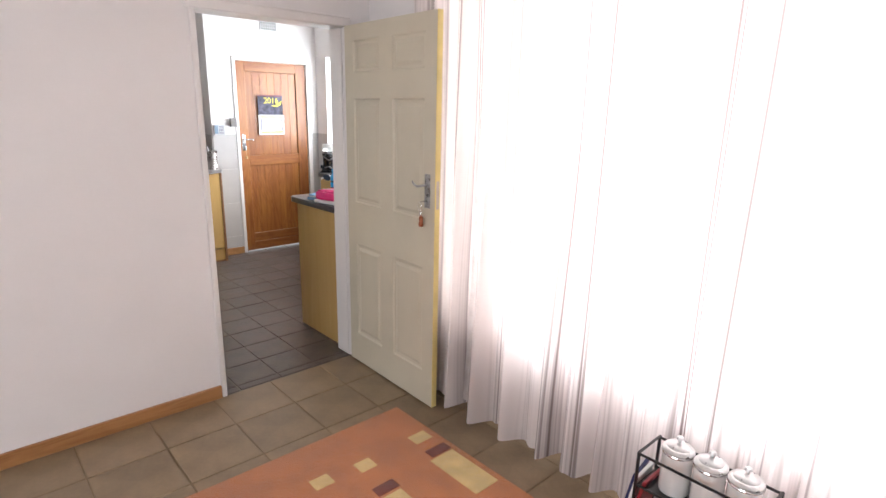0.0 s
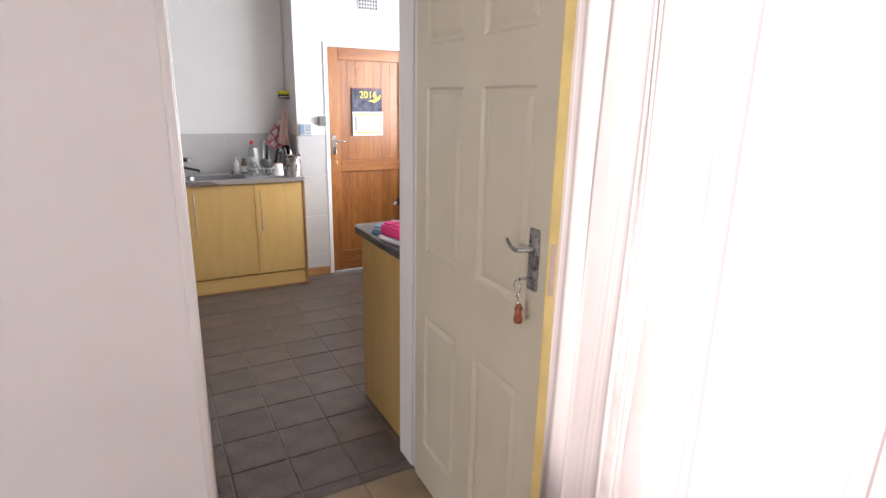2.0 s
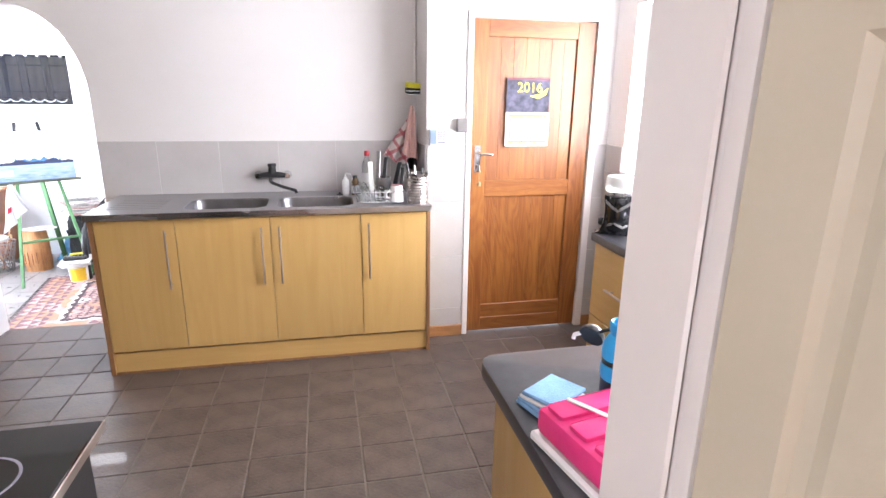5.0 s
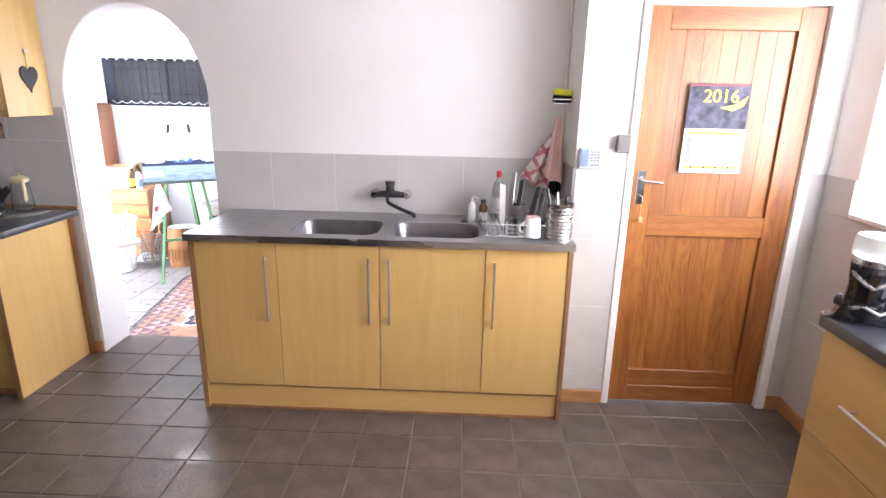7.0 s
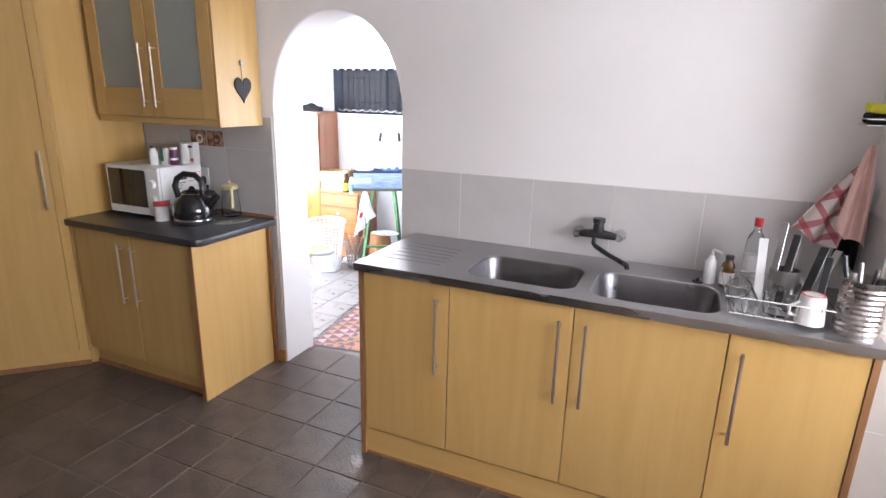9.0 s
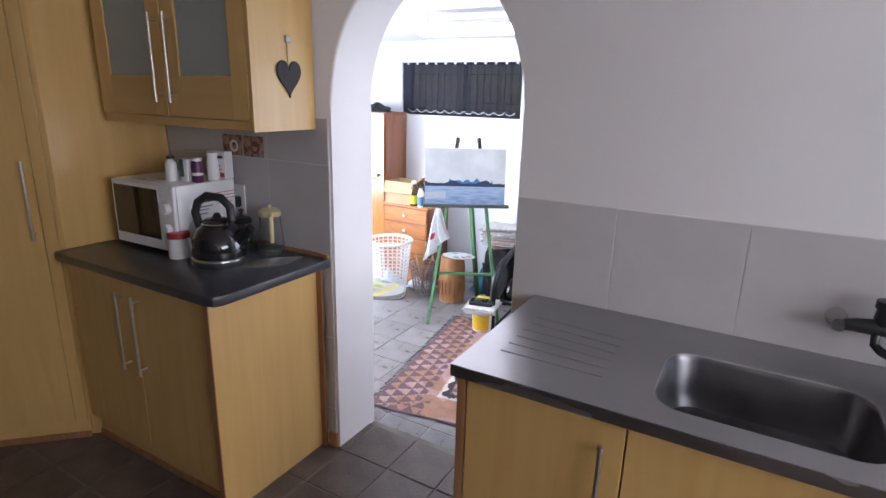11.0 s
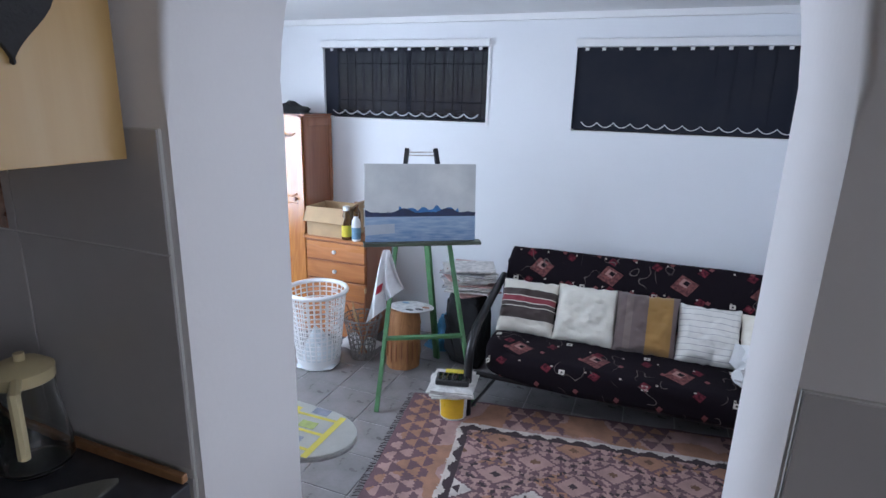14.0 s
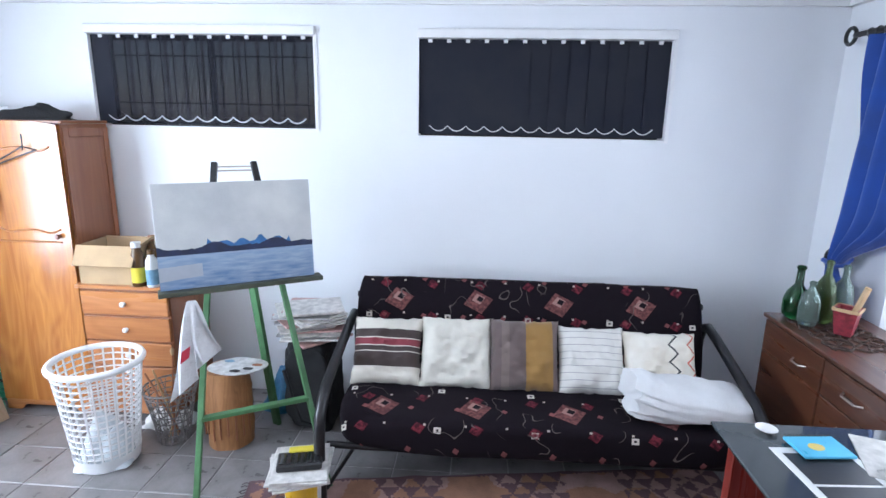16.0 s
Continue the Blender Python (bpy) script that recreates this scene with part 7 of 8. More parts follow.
def hung(x0, z0, x1, z1, wide, y, seed, thick=0.03):
    """A towel gathered at one point and fanning out below."""
    def place(u, v):
        w = 0.02 + (wide - 0.02) * v ** 0.7
        x = x0 + (x1 - x0) * v + (u - 0.5) * w
        z = z0 + (z1 - z0) * v - 0.03 * (u - 0.5) * v * 2 + 0.012 * math.sin(u * 7 + seed)*v
        return (x, y + thick * math.sin(u * 11 + seed) * (0.4 + 0.6 * v) - 0.012 * v, z)
    return spread(26, 22, place)


tw = thing("dish_towel", (2.03, 5.93, 1.16), "red and white checked dish towel on a hook", "towel", "dish towels")
part("cloth", hung(2.085, 1.45, 1.975, 1.165, 0.15, 5.965, 0.5), checked(), tw, smooth=True)
tw = thing("dish_towel", (2.11, 5.96, 1.2), "pale pink cotton dish towel on a hook", "towel", "dish towels")
part("cloth", hung(2.08, 1.525, 2.07, 1.195, 0.10, 5.885, 2.5, 0.022), surface("pink_cotton", (0.80, 0.53, 0.48), 0.95, var=0.12, scale=9, fine=200, bump=0.5), tw, smooth=True)
tw = thing("dish_towel", (2.10, 5.98, 1.1), "dark cloth hanging behind the towels", "towel", "dish towels")
part("cloth", hung(2.11, 1.4, 2.09, 1.09, 0.09, 5.99, 4.5, 0.02), BLACK_CLOTH, tw, smooth=True)
whole("conduit", rod([(2.128, 6.056, 1.62), (2.128, 6.056, TOP)], 0.009, 8), WALL, "painted cable conduit beside the return wall", "conduit", smooth=True)

# dish rack with crockery, tin and bottles by the sink
dr = thing("dish_rack", (1.83, 5.68, SZ), "chrome wire dish rack full of utensils", "dish rack")
for z, g in ((SZ + 0.012, 0.0), (SZ + 0.075, 0.02)):
    loop = [(1.70 - g, 5.54 - g, z), (1.97 + g, 5.54 - g, z), (1.97 + g, 5.84 + g, z), (1.70 - g, 5.84 + g, z)]
    part("wire_loop", rod(loop, 0.003, 6, None, True), CHROME, dr, smooth=True)
for k in range(9):
    x = 1.715 + 0.03 * k
    part("wire", rod([(x, 5.52, SZ + 0.075), (x, 5.54, SZ + 0.008), (x, 5.84, SZ + 0.008), (x, 5.86, SZ + 0.075)], 0.002, 6), CHROME, dr, smooth=True)
FLAT = surface("dull_cutlery_steel", (0.35, 0.34, 0.34), 0.35, 1.0, var=0.2, bump=0)


def utensil(a, b, w, m, label, name, category):
    return whole(name, beam(a, b, w, 0.006), m, label, category)


utensil((1.83, 5.72, SZ + 0.012), (1.855, 5.80, SZ + 0.29), 0.024, FLAT, "steel spatula standing in the rack", "spatula", "utensil")
utensil((1.86, 5.70, SZ + 0.012), (1.90, 5.80, SZ + 0.25), 0.026, BLACK, "black turner standing in the rack", "turner", "utensil")
utensil((1.80, 5.72, SZ + 0.012), (1.80, 5.82, SZ + 0.22), 0.030, PLASTIC_WHITE, "white chopping board in the rack", "chopping_board", "utensil")
utensil((1.92, 5.68, SZ + 0.012), (1.985, 5.78, SZ + 0.22), 0.03, BLACK, "black ladle handle in the rack", "ladle", "utensil")
utensil((1.95, 5.72, SZ + 0.012), (2.04, 5.84, SZ + 0.20), 0.026, FLAT, "steel serving fork in the rack", "serving_fork", "utensil")
utensil((1.97, 5.66, SZ + 0.012), (2.0, 5.76, SZ + 0.19), 0.022, BLACK, "black handled knife in the rack", "knife", "utensil")
own = lathe([(0.0, 0.004), (0.035, 0.0), (0.04, 0.004), (0.043, 0.10), (0.040, 0.10), (0.036, 0.008), (0.0, 0.008)], (0, 0, 0), 20)
own.transform(pose(1.755, 5.60, SZ + 0.03, 35, -30, 0))
whole("tumbler", own, THIN_GLASS, "clear glass tumbler tipped in the rack", "glass", smooth=True)
own = lathe([(0.0, 0.004), (0.04, 0.0), (0.046, 0.03), (0.044, 0.07), (0.041, 0.07), (0.042, 0.03), (0.036, 0.008), (0.0, 0.008)], (1.845, 5.60, SZ + 0.012), 20)
whole("glass_bowl", own, THIN_GLASS, "small clear glass bowl in the rack", "glass", smooth=True)
own = lathe([(0.0, 0.02), (0.045, 0.02), (0.05, 0.06), (0.048, 0.10), (0.045, 0.10), (0.046, 0.06), (0.03, 0.024), (0.0, 0.024)], (1.875, 5.76, SZ + 0.03), 18)
whole("steel_cup", own, FLAT, "dull steel cup among the dishes", "cup", smooth=True)
mug = thing("mug", (1.93, 5.555, SZ), "upturned white mug with red ring", "mug")
part("body", lathe([(0.041, 0.0), (0.044, 0.004), (0.037, 0.09), (0.034, 0.098), (0.0, 0.098)], (1.932, 5.555, SZ + 0.013), 22), CERAMIC, mug, smooth=True)
part("ring", lathe([(0.0352, 0.0965), (0.031, 0.1), (0.028, 0.0985)], (1.932, 5.555, SZ + 0.013), 22), surface("red_glaze", (0.5, 0.05, 0.05), 0.3), mug, "red foot ring", True)
part("ear", rod([(1.895, 5.545, SZ + 0.035), (1.872, 5.54, SZ + 0.04), (1.868, 5.54, SZ + 0.065), (1.898, 5.546, SZ + 0.085)], 0.006, 8), CERAMIC, mug, "handle", True)
TIN = surface("ribbed_tin", (0.42, 0.38, 0.36), 0.3, 0.9, var=0.35, scale=25, fine=120, bump=0.2)
prof = [(0.0, 0.003), (0.064, 0.0)] + [(0.064 + (0.0025 if k % 2 else -0.001), 0.008 + 0.0085 * k) for k in range(20)] + [(0.067, 0.18), (0.062, 0.18), (0.061, 0.01), (0.0, 0.01)]
whole("tin_can", lathe(prof, (2.062, 5.565, SZ), 26), TIN, "ribbed silver tin holding utensils", "tin", smooth=True)
for k, (m, lab) in enumerate(((BLACK, "black handled utensil in the tin"), (FLAT, "steel spoon in the tin"), (BLACK, "black peeler in the tin"))):
    whole("utensil", rod([(2.05 + 0.012 * k, 5.57, SZ + 0.012), (2.0 + 0.05 * k, 5.60 + 0.01 * k, SZ + 0.24 - 0.02 * k)], 0.007, 8), m, lab, "utensil", smooth=True)
soap = thing("soap_pump", (1.645, 5.895, SZ), "white pump soap bottle by the sink", "soap bottle")
part("bottle", lathe([(0.0, 0.0), (0.021, 0.0), (0.023, 0.006), (0.022, 0.09), (0.011, 0.105), (0.011, 0.112), (0.0, 0.112)], (1.645, 5.895, SZ), 18), PLASTIC_WHITE, soap, smooth=True)
part("pump", rod([(1.645, 5.895, SZ + 0.105), (1.645, 5.895, SZ + 0.135), (1.65, 5.89, SZ + 0.139), (1.675, 5.865, SZ + 0.135)], 0.005, 8), PLASTIC_WHITE, soap, smooth=True)
bottle("vanilla_bottle", (1.705, 5.875, SZ), 0.025, 0.125, OIL, BLACK, "small brown bottle with cream label", (0.1, 0.5), PAPER, 0.55)
bottle("dish_soap", (1.785, 5.90, SZ), 0.032, 0.275, clear("clear_soap_bottle", (0.85, 0.87, 0.86), 0.1), surface("red_cap", (0.55, 0.04, 0.05), 0.4), "clear dish soap bottle with red cap", (0.2, 0.5), PAPER, 0.42)
whole("sink_plug", lathe([(0.0, 0.018), (0.006, 0.018), (0.007, 0.008), (0.02, 0.006), (0.021, 0.0), (0.0, 0.0)], (1.605, 5.88, SZ), 16), BLACK, "black rubber sink plug", "plug", smooth=True)

# ---- microwave corner ----
MT = 0.9305
mwv = thing("microwave", (-1.392, 5.866, MT), "white microwave oven with dark door and dials", "microwave", turn=1.0)
part("case", box(-0.21, 0.21, -0.15, 0.145, 0.015, 0.30, 0.008, seg=2), PLASTIC_WHITE, mwv, smooth=True, local=True)
part("door", box(-0.207, 0.115, -0.166, -0.1505, 0.02, 0.297, 0.004), PLASTIC_WHITE, mwv, local=True)
part("door_window", box(-0.19, 0.108, -0.169, -0.1665, 0.065, 0.278, 0.001), surface("brown_black_oven_glass", (0.03, 0.022, 0.016), 0.1, var=0.2, bump=0, coat=0.4), mwv, "dark brown door window", local=True)
panel = part("control_panel", box(0.118, 0.207, -0.166, -0.1505, 0.02, 0.297, 0.003), PLASTIC_WHITE, mwv, local=True)
for z in (0.115, 0.205):
    part("dial", lathe([(0.0, 0.022), (0.022, 0.02), (0.026, 0.0), (0.03, 0.0), (0.03, -0.002)], (0, 0, 0), 20, None, pose(0.163, -0.166, z, 90, 0, 0)), PLASTIC_WHITE, panel, "round white dial", True, True)
for x in (-0.19, 0.19):
    part("foot", box(x - 0.02, x + 0.02, -0.12, 0.12, 0.0, 0.0148), BLACK, mwv, local=True)
RED_INK = surface("red_ink", (0.55, 0.08, 0.08), 0.6)
DARK_INK = surface("dark_ink", (0.03, 0.03, 0.06), 0.6)
for y0, y1, z0, z1, m in ((-0.06, 0.03, 0.215, 0.232, DARK_INK), (-0.055, 0.02, 0.195, 0.200, GREY_INK), (-0.055, 0.0, 0.182, 0.186, GREY_INK), (-0.05, -0.01, 0.165, 0.170, GREY_INK), (0.04, 0.14, 0.246, 0.249, RED_INK), (0.04, 0.14, 0.232, 0.235, RED_INK), (0.04, 0.14, 0.218, 0.221, RED_INK), (0.04, 0.12, 0.20, 0.203, RED_INK)):
    part("printed_bar", box(0.2102, 0.2108, y0, y1, z0, z1), m, mwv, "printed label bar", local=True)

GREEN_BOX = surface("green_white_carton", (0.04, 0.16, 0.13), 0.5, var=0.2, scale=30)
PURPLE = surface("purple_label", (0.10, 0.015, 0.08), 0.35, var=0.2, scale=30)
MWT = MT + 0.3005
bottle("pill_bottle", (-1.315, 5.80, MWT), 0.024, 0.105, PLASTIC_WHITE, BLACK, "white pill bottle with dark cap", None, None, 0.55)
gb = thing("pill_carton", (-1.258, 5.84, MWT), "white carton with dark green corner", "carton")
part("carton", box(-1.285, -1.235, 5.82, 5.865, MWT, MWT + 0.095, 0.001), PLASTIC_WHITE, gb)
part("green_panel", box(-1.2853, -1.260, 5.8188, 5.8198, MWT + 0.02, MWT + 0.094), GREEN_BOX, gb, "dark green printed panel")
bottle("vitamin_bottle", (-1.205, 5.845, MWT), 0.023, 0.10, PURPLE, PLASTIC_WHITE, "purple vitamin bottle with white cap", (0.3, 0.42), PAPER, 0.8)
bottle("vitamin_bottle", (-1.215, 5.93, MWT), 0.026, 0.115, PLASTIC_WHITE, PLASTIC_WHITE, "white vitamin bottle behind the purple one", None, None, 0.8)
vb = thing("vitamin_carton", (-1.19, 5.96, MWT), "white vitamin carton with purple print", "carton")
own = box(-0.05, 0.05, -0.025, 0.025, 0, 0.12, 0.001)
own.transform(pose(-1.235, 5.985, MWT, 0, 0, 8))
part("carton", own, PLASTIC_WHITE, vb)
for a, b, z0, z1, m in ((-0.04, 0.04, 0.09, 0.102, PURPLE), (-0.04, 0.025, 0.055, 0.06, GREY_INK), (-0.04, 0.03, 0.04, 0.044, GREY_INK), (0.022, 0.045, 0.008, 0.028, RED_INK)):
    own = box(a, b, -0.0262, -0.0254, z0, z1)
    own.transform(pose(-1.235, 5.985, MWT, 0, 0, 8))
    part("printed_bar", own, m, vb)

# whistling kettle
kt = thing("kettle", (-1.0, 5.765, MT), "glossy black stovetop-style electric kettle", "kettle")
kx, ky = -1.0, 5.765
part("base", lathe([(0.0, 0.0), (0.088, 0.0), (0.090, 0.012), (0.086, 0.018), (0.0, 0.018)], (kx, ky, MT), 32), BLACK, kt, smooth=True)
part("steel_band", lathe([(0.0865, 0.0185), (0.0905, 0.020), (0.0905, 0.026), (0.088, 0.028)], (kx, ky, MT), 32), CHROME, kt, "chrome base band", True)
part("body", lathe([(0.0, 0.02), (0.088, 0.0285), (0.093, 0.05), (0.088, 0.085), (0.070, 0.118), (0.048, 0.136), (0.046, 0.139), (0.0, 0.141)], (kx, ky, MT), 32), BLACK_GLOSS, kt, smooth=True)
part("lid", lathe([(0.047, 0.138), (0.050, 0.142), (0.040, 0.152), (0.016, 0.158), (0.008, 0.172), (0.0, 0.174)], (kx, ky, MT), 28), BLACK_GLOSS, kt, smooth=True)
part("lid_ring", lathe([(0.0495, 0.137), (0.053, 0.139), (0.0495, 0.142)], (kx, ky, MT), 28), CHROME, kt, "chrome lid ring", True)
part("handle", rod([(kx - 0.066, ky - 0.02, MT + 0.115), (kx - 0.078, ky - 0.024, MT + 0.17), (kx - 0.064, ky - 0.02, MT + 0.205), (kx - 0.03, ky - 0.009, MT + 0.228), (kx + 0.02, ky + 0.006, MT + 0.224), (kx + 0.05, ky + 0.015, MT + 0.195), (kx + 0.052, ky + 0.016, MT + 0.15)], 0.014, 10), BLACK, kt, smooth=True)
part("spout", rod([(kx + 0.07, ky + 0.02, MT + 0.085), (kx + 0.105, ky + 0.03, MT + 0.12), (kx + 0.12, ky + 0.035, MT + 0.132)], 0.022, 12, taper=[1.2, 0.8, 0.7]), BLACK_GLOSS, kt, smooth=True)
own = box(-0.010, 0.010, -0.004, 0.004, -0.028, 0.028, 0.003)
own.transform(pose(kx - 0.035, ky - 0.084, MT + 0.07, 6, 0, -22))
part("water_gauge", own, surface("grey_gauge", (0.45, 0.45, 0.43), 0.3), kt, "grey water gauge")
kt.matrix_basis = kt.matrix_basis @ Matrix.Scale(1.2, 4)
jar = thing("coffee_tin", (-1.17, 5.745, MT), "white canister with red label and lid", "tin")
part("body", lathe([(0.0, 0.0), (0.042, 0.0), (0.043, 0.004), (0.043, 0.10), (0.0, 0.10)], (-1.195, 5.72, MT), 24), PLASTIC_WHITE, jar, smooth=True)
part("red_band", lathe([(0.0436, 0.085), (0.0445, 0.10), (0.044, 0.112), (0.0, 0.114)], (-1.195, 5.72, MT), 24), surface("red_lid", (0.48, 0.05, 0.05), 0.4), jar, "red rim and lid", True)
own = bmesh.new()
for k in range(5):
    a0, a1 = radians(205 + 8 * k), radians(205 + 8 * (k + 1))
    own.faces.new([own.verts.new((-1.195 + 0.0437 * math.cos(a), 5.72 + 0.0437 * math.sin(a), MT + z)) for a, z in ((a0, 0.0), (a1, 0.0), (a1, 0.085), (a0, 0.085))])
part("red_stripe", own, surface("red_label_print", (0.48, 0.05, 0.05), 0.4), jar)
caf = thing("cafetiere", (-1.07, 5.96, MT), "glass cafetiere with black lid and plunger", "coffee press")
part("beaker", lathe([(0.0, 0.004), (0.040, 0.004), (0.042, 0.01), (0.042, 0.125), (0.040, 0.125), (0.039, 0.012), (0.0, 0.012)], (-1.085, 5.955, MT), 22), THIN_GLASS, caf, smooth=True)
part("lid", lathe([(0.044, 0.122), (0.046, 0.13), (0.038, 0.145), (0.010, 0.152), (0.006, 0.165), (0.012, 0.178), (0.0, 0.185)], (-1.085, 5.955, MT), 22), BLACK, caf, smooth=True)
part("frame_band", lathe([(0.0425, 0.0), (0.045, 0.0), (0.045, 0.03), (0.0425, 0.03)], (-1.085, 5.955, MT), 22), BLACK, caf, smooth=True)
part("handle", rod([(-1.045, 5.935, MT + 0.11), (-1.015, 5.92, MT + 0.115), (-1.005, 5.915, MT + 0.06), (-1.043, 5.935, MT + 0.02)], 0.008, 8), BLACK, caf, smooth=True)
jg = thing("water_jug", (-0.93, 5.985, MT), "clear glass jug with cream lid and handle", "jug")
part("body", lathe([(0.0, 0.004), (0.045, 0.0), (0.056, 0.012), (0.055, 0.05), (0.044, 0.14), (0.045, 0.17), (0.042, 0.17), (0.041, 0.14), (0.052, 0.05), (0.05, 0.014), (0.0, 0.01)], (-0.94, 5.985, MT), 24), THIN_GLASS, jg, smooth=True)
CREAM_PL = surface("cream_plastic", (0.68, 0.58, 0.34), 0.4, var=0.06)
part("lid", lathe([(0.046, 0.165), (0.047, 0.185), (0.03, 0.198), (0.008, 0.2), (0.008, 0.213), (0.0, 0.214)], (-0.94, 5.985, MT), 24), CREAM_PL, jg, "cream plastic lid", True)
part("handle", rod([(-0.905, 5.955, MT + 0.18), (-0.88, 5.935, MT + 0.175), (-0.876, 5.932, MT + 0.10), (-0.878, 5.932, MT + 0.065)], 0.009, 8), CREAM_PL, jg, "cream plastic handle", True)
own = slab([(0.13 * math.cos(a) * (1 + 0.25 * math.sin(3 * a)), 0.055 * math.sin(a)) for a in (2 * math.pi * k / 30 for k in range(30))], 0, 0.004, bevel=0.001)
tv = new("trivet", finish("trivet", own, clear("clear_trivet", (0.75, 0.74, 0.66), 0.15, 0.8)))
tv.matrix_basis = pose(-0.83, 5.87, MT, 0, 0, 62)
tagged(tv, "clear plastic trivet on the worktop", "trivet")
so = thing("wall_socket", (-1.23, 6.055, 1.05), "white double wall socket with black plugs", "socket")
part("plate", box(-1.29, -1.17, 6.052, 6.0605, 1.06, 1.195, 0.003), PLASTIC_WHITE, so)
for x, z in ((-1.255, 1.11), (-1.205, 1.12)):
    pl = part("plug", box(x - 0.02, x + 0.02, 6.01, 6.0515, z - 0.025, z + 0.025, 0.008), BLACK, so, "black plug")
    part("cable", rod([(x, 6.02, z - 0.02), (x, 6.0, z - 0.08), (x + 0.02, 6.0, 0.96), (x + 0.06, 5.98, 0.937)], 0.004, 6), BLACK, pl, "black cable", True)

# dark slate heart on a ribbon
def heart():
    pts = []
    for k in range(40):
        a = 2 * math.pi * k / 40
        px = 16 * math.sin(a) ** 3
        pz = 13 * math.cos(a) - 5 * math.cos(2 * a) - 2 * math.cos(3 * a) - math.cos(4 * a)
        pts.append((px / 16 * 0.061, pz / 17 * 0.078))
    own = slab(pts, 0, 0.008, bevel=0.002)
    own.transform(Matrix(((0, 0, 1, -0.7215), (1, 0, 0, 5.915), (0, 1, 0, 1.668), (0, 0, 0, 1))))
    bmesh.ops.recalc_face_normals(own, faces=own.faces[:])
    return own


ht = thing("hanging_heart", (-0.715, 5.905, 1.6), "dark slate heart hanging from a ribbon", "ornament")
part("heart", heart(), surface("dark_slate", (0.03, 0.028, 0.03), 0.7, var=0.25, scale=30, fine=160, bump=0.4), ht)
part("ribbon", box(-0.7205, -0.7185, 5.912, 5.920, 1.70, 1.79), surface("gold_ribbon", (0.42, 0.32, 0.16), 0.5), ht, "thin gold ribbon")
part("hook", box(-0.7215, -0.712, 5.903, 5.929, 1.785, 1.81, 0.003), surface("grey_hook", (0.45, 0.42, 0.38), 0.5), ht, "grey adhesive hook")

# ---- window counter ----
WT2 = 0.9665
GUNMETAL = surface("dark_cast_metal", (0.045, 0.047, 0.055), 0.28, 0.6, var=0.5, scale=40, fine=140, bump=0.25, depth=0.002)


def juicer():
    """A hand press: two flared legs, a dark drum between them, a frosted cup on top and a spout."""
    ap = thing("juicer", (2.862, 4.612, WT2), "dark cast metal hand juicer with frosted cup on top", "juicer", turn=-34)
    for side in (-1, 1):
        own = slab([(0.0, 0.0), (0.105, 0.0), (0.080, 0.012), (0.062, 0.055), (0.058, 0.12), (0.066, 0.185), (0.036, 0.185), (0.032, 0.11), (0.026, 0.05), (0.0, 0.014)], -0.035, 0.035, bevel=0.003)
        own.transform(Matrix.Translation((side * -0.02 + (0.02 if side > 0 else -0.02), 0, 0)) @ Matrix(((side, 0, 0, 0), (0, 0, 1, 0), (0, 1, 0, 0), (0, 0, 0, 1))))
        bmesh.ops.recalc_face_normals(own, faces=own.faces[:])
        part("leg", own, GUNMETAL, ap, "flared cast leg", local=True)
    part("drum", lathe([(0.0, 0.018), (0.048, 0.018), (0.056, 0.03), (0.058, 0.10), (0.064, 0.15), (0.060, 0.182), (0.0, 0.186)], (0, 0, 0), 28), BLACK_GLOSS, ap, "glossy black drum", True, True)
    # Two bent steel rods put the body's bright highlights into the shape.
    part("brace", rod([(-0.06, -0.05, 0.165), (-0.02, -0.066, 0.135), (0.0, -0.07, 0.125), (0.02, -0.066, 0.135), (0.062, -0.05, 0.165)], 0.007, 8), WORN_STEEL, ap, "bent steel rod standing in for a V-shaped highlight", True, True)
    part("highlight_bar", rod([(-0.045, -0.055, 0.05), (-0.01, -0.066, 0.062), (0.03, -0.062, 0.045), (0.05, -0.05, 0.055)], 0.006, 8), WORN_STEEL, ap, "steel rod standing in for a highlight", True, True)
    part("collar", lathe([(0.058, 0.184), (0.066, 0.188), (0.066, 0.204), (0.060, 0.208), (0.0, 0.208)], (0, 0, 0), 28), WORN_STEEL, ap, "worn steel collar", True, True)
    part("cup", lathe([(0.060, 0.206), (0.069, 0.212), (0.071, 0.220), (0.068, 0.268), (0.063, 0.275), (0.0, 0.278)], (0, 0, 0), 32), clear("frosted_clear_cup", (0.78, 0.78, 0.76), 0.3, 0.6), ap, "frosted clear cup", True, True)
    part("spout", rod([(0.055, -0.01, 0.178), (0.085, -0.012, 0.182), (0.108, -0.014, 0.176)], 0.013, 10), WORN_STEEL, ap, "pouring spout", True, True)
    part("spout_tip", rod([(0.106, -0.014, 0.178), (0.124, -0.015, 0.160)], 0.014, 10, taper=[0.9, 1.1]), PLASTIC_WHITE, ap, "white spout tip", True, True)
    part("side_knob", lathe([(0.0, 0.022), (0.016, 0.02), (0.02, 0.01), (0.018, 0.0), (0.0, 0.0)], (0, 0, 0), 16, None, pose(-0.066, 0, 0.055, 0, -90, 0)), GUNMETAL, ap, "round side knob", True, True)


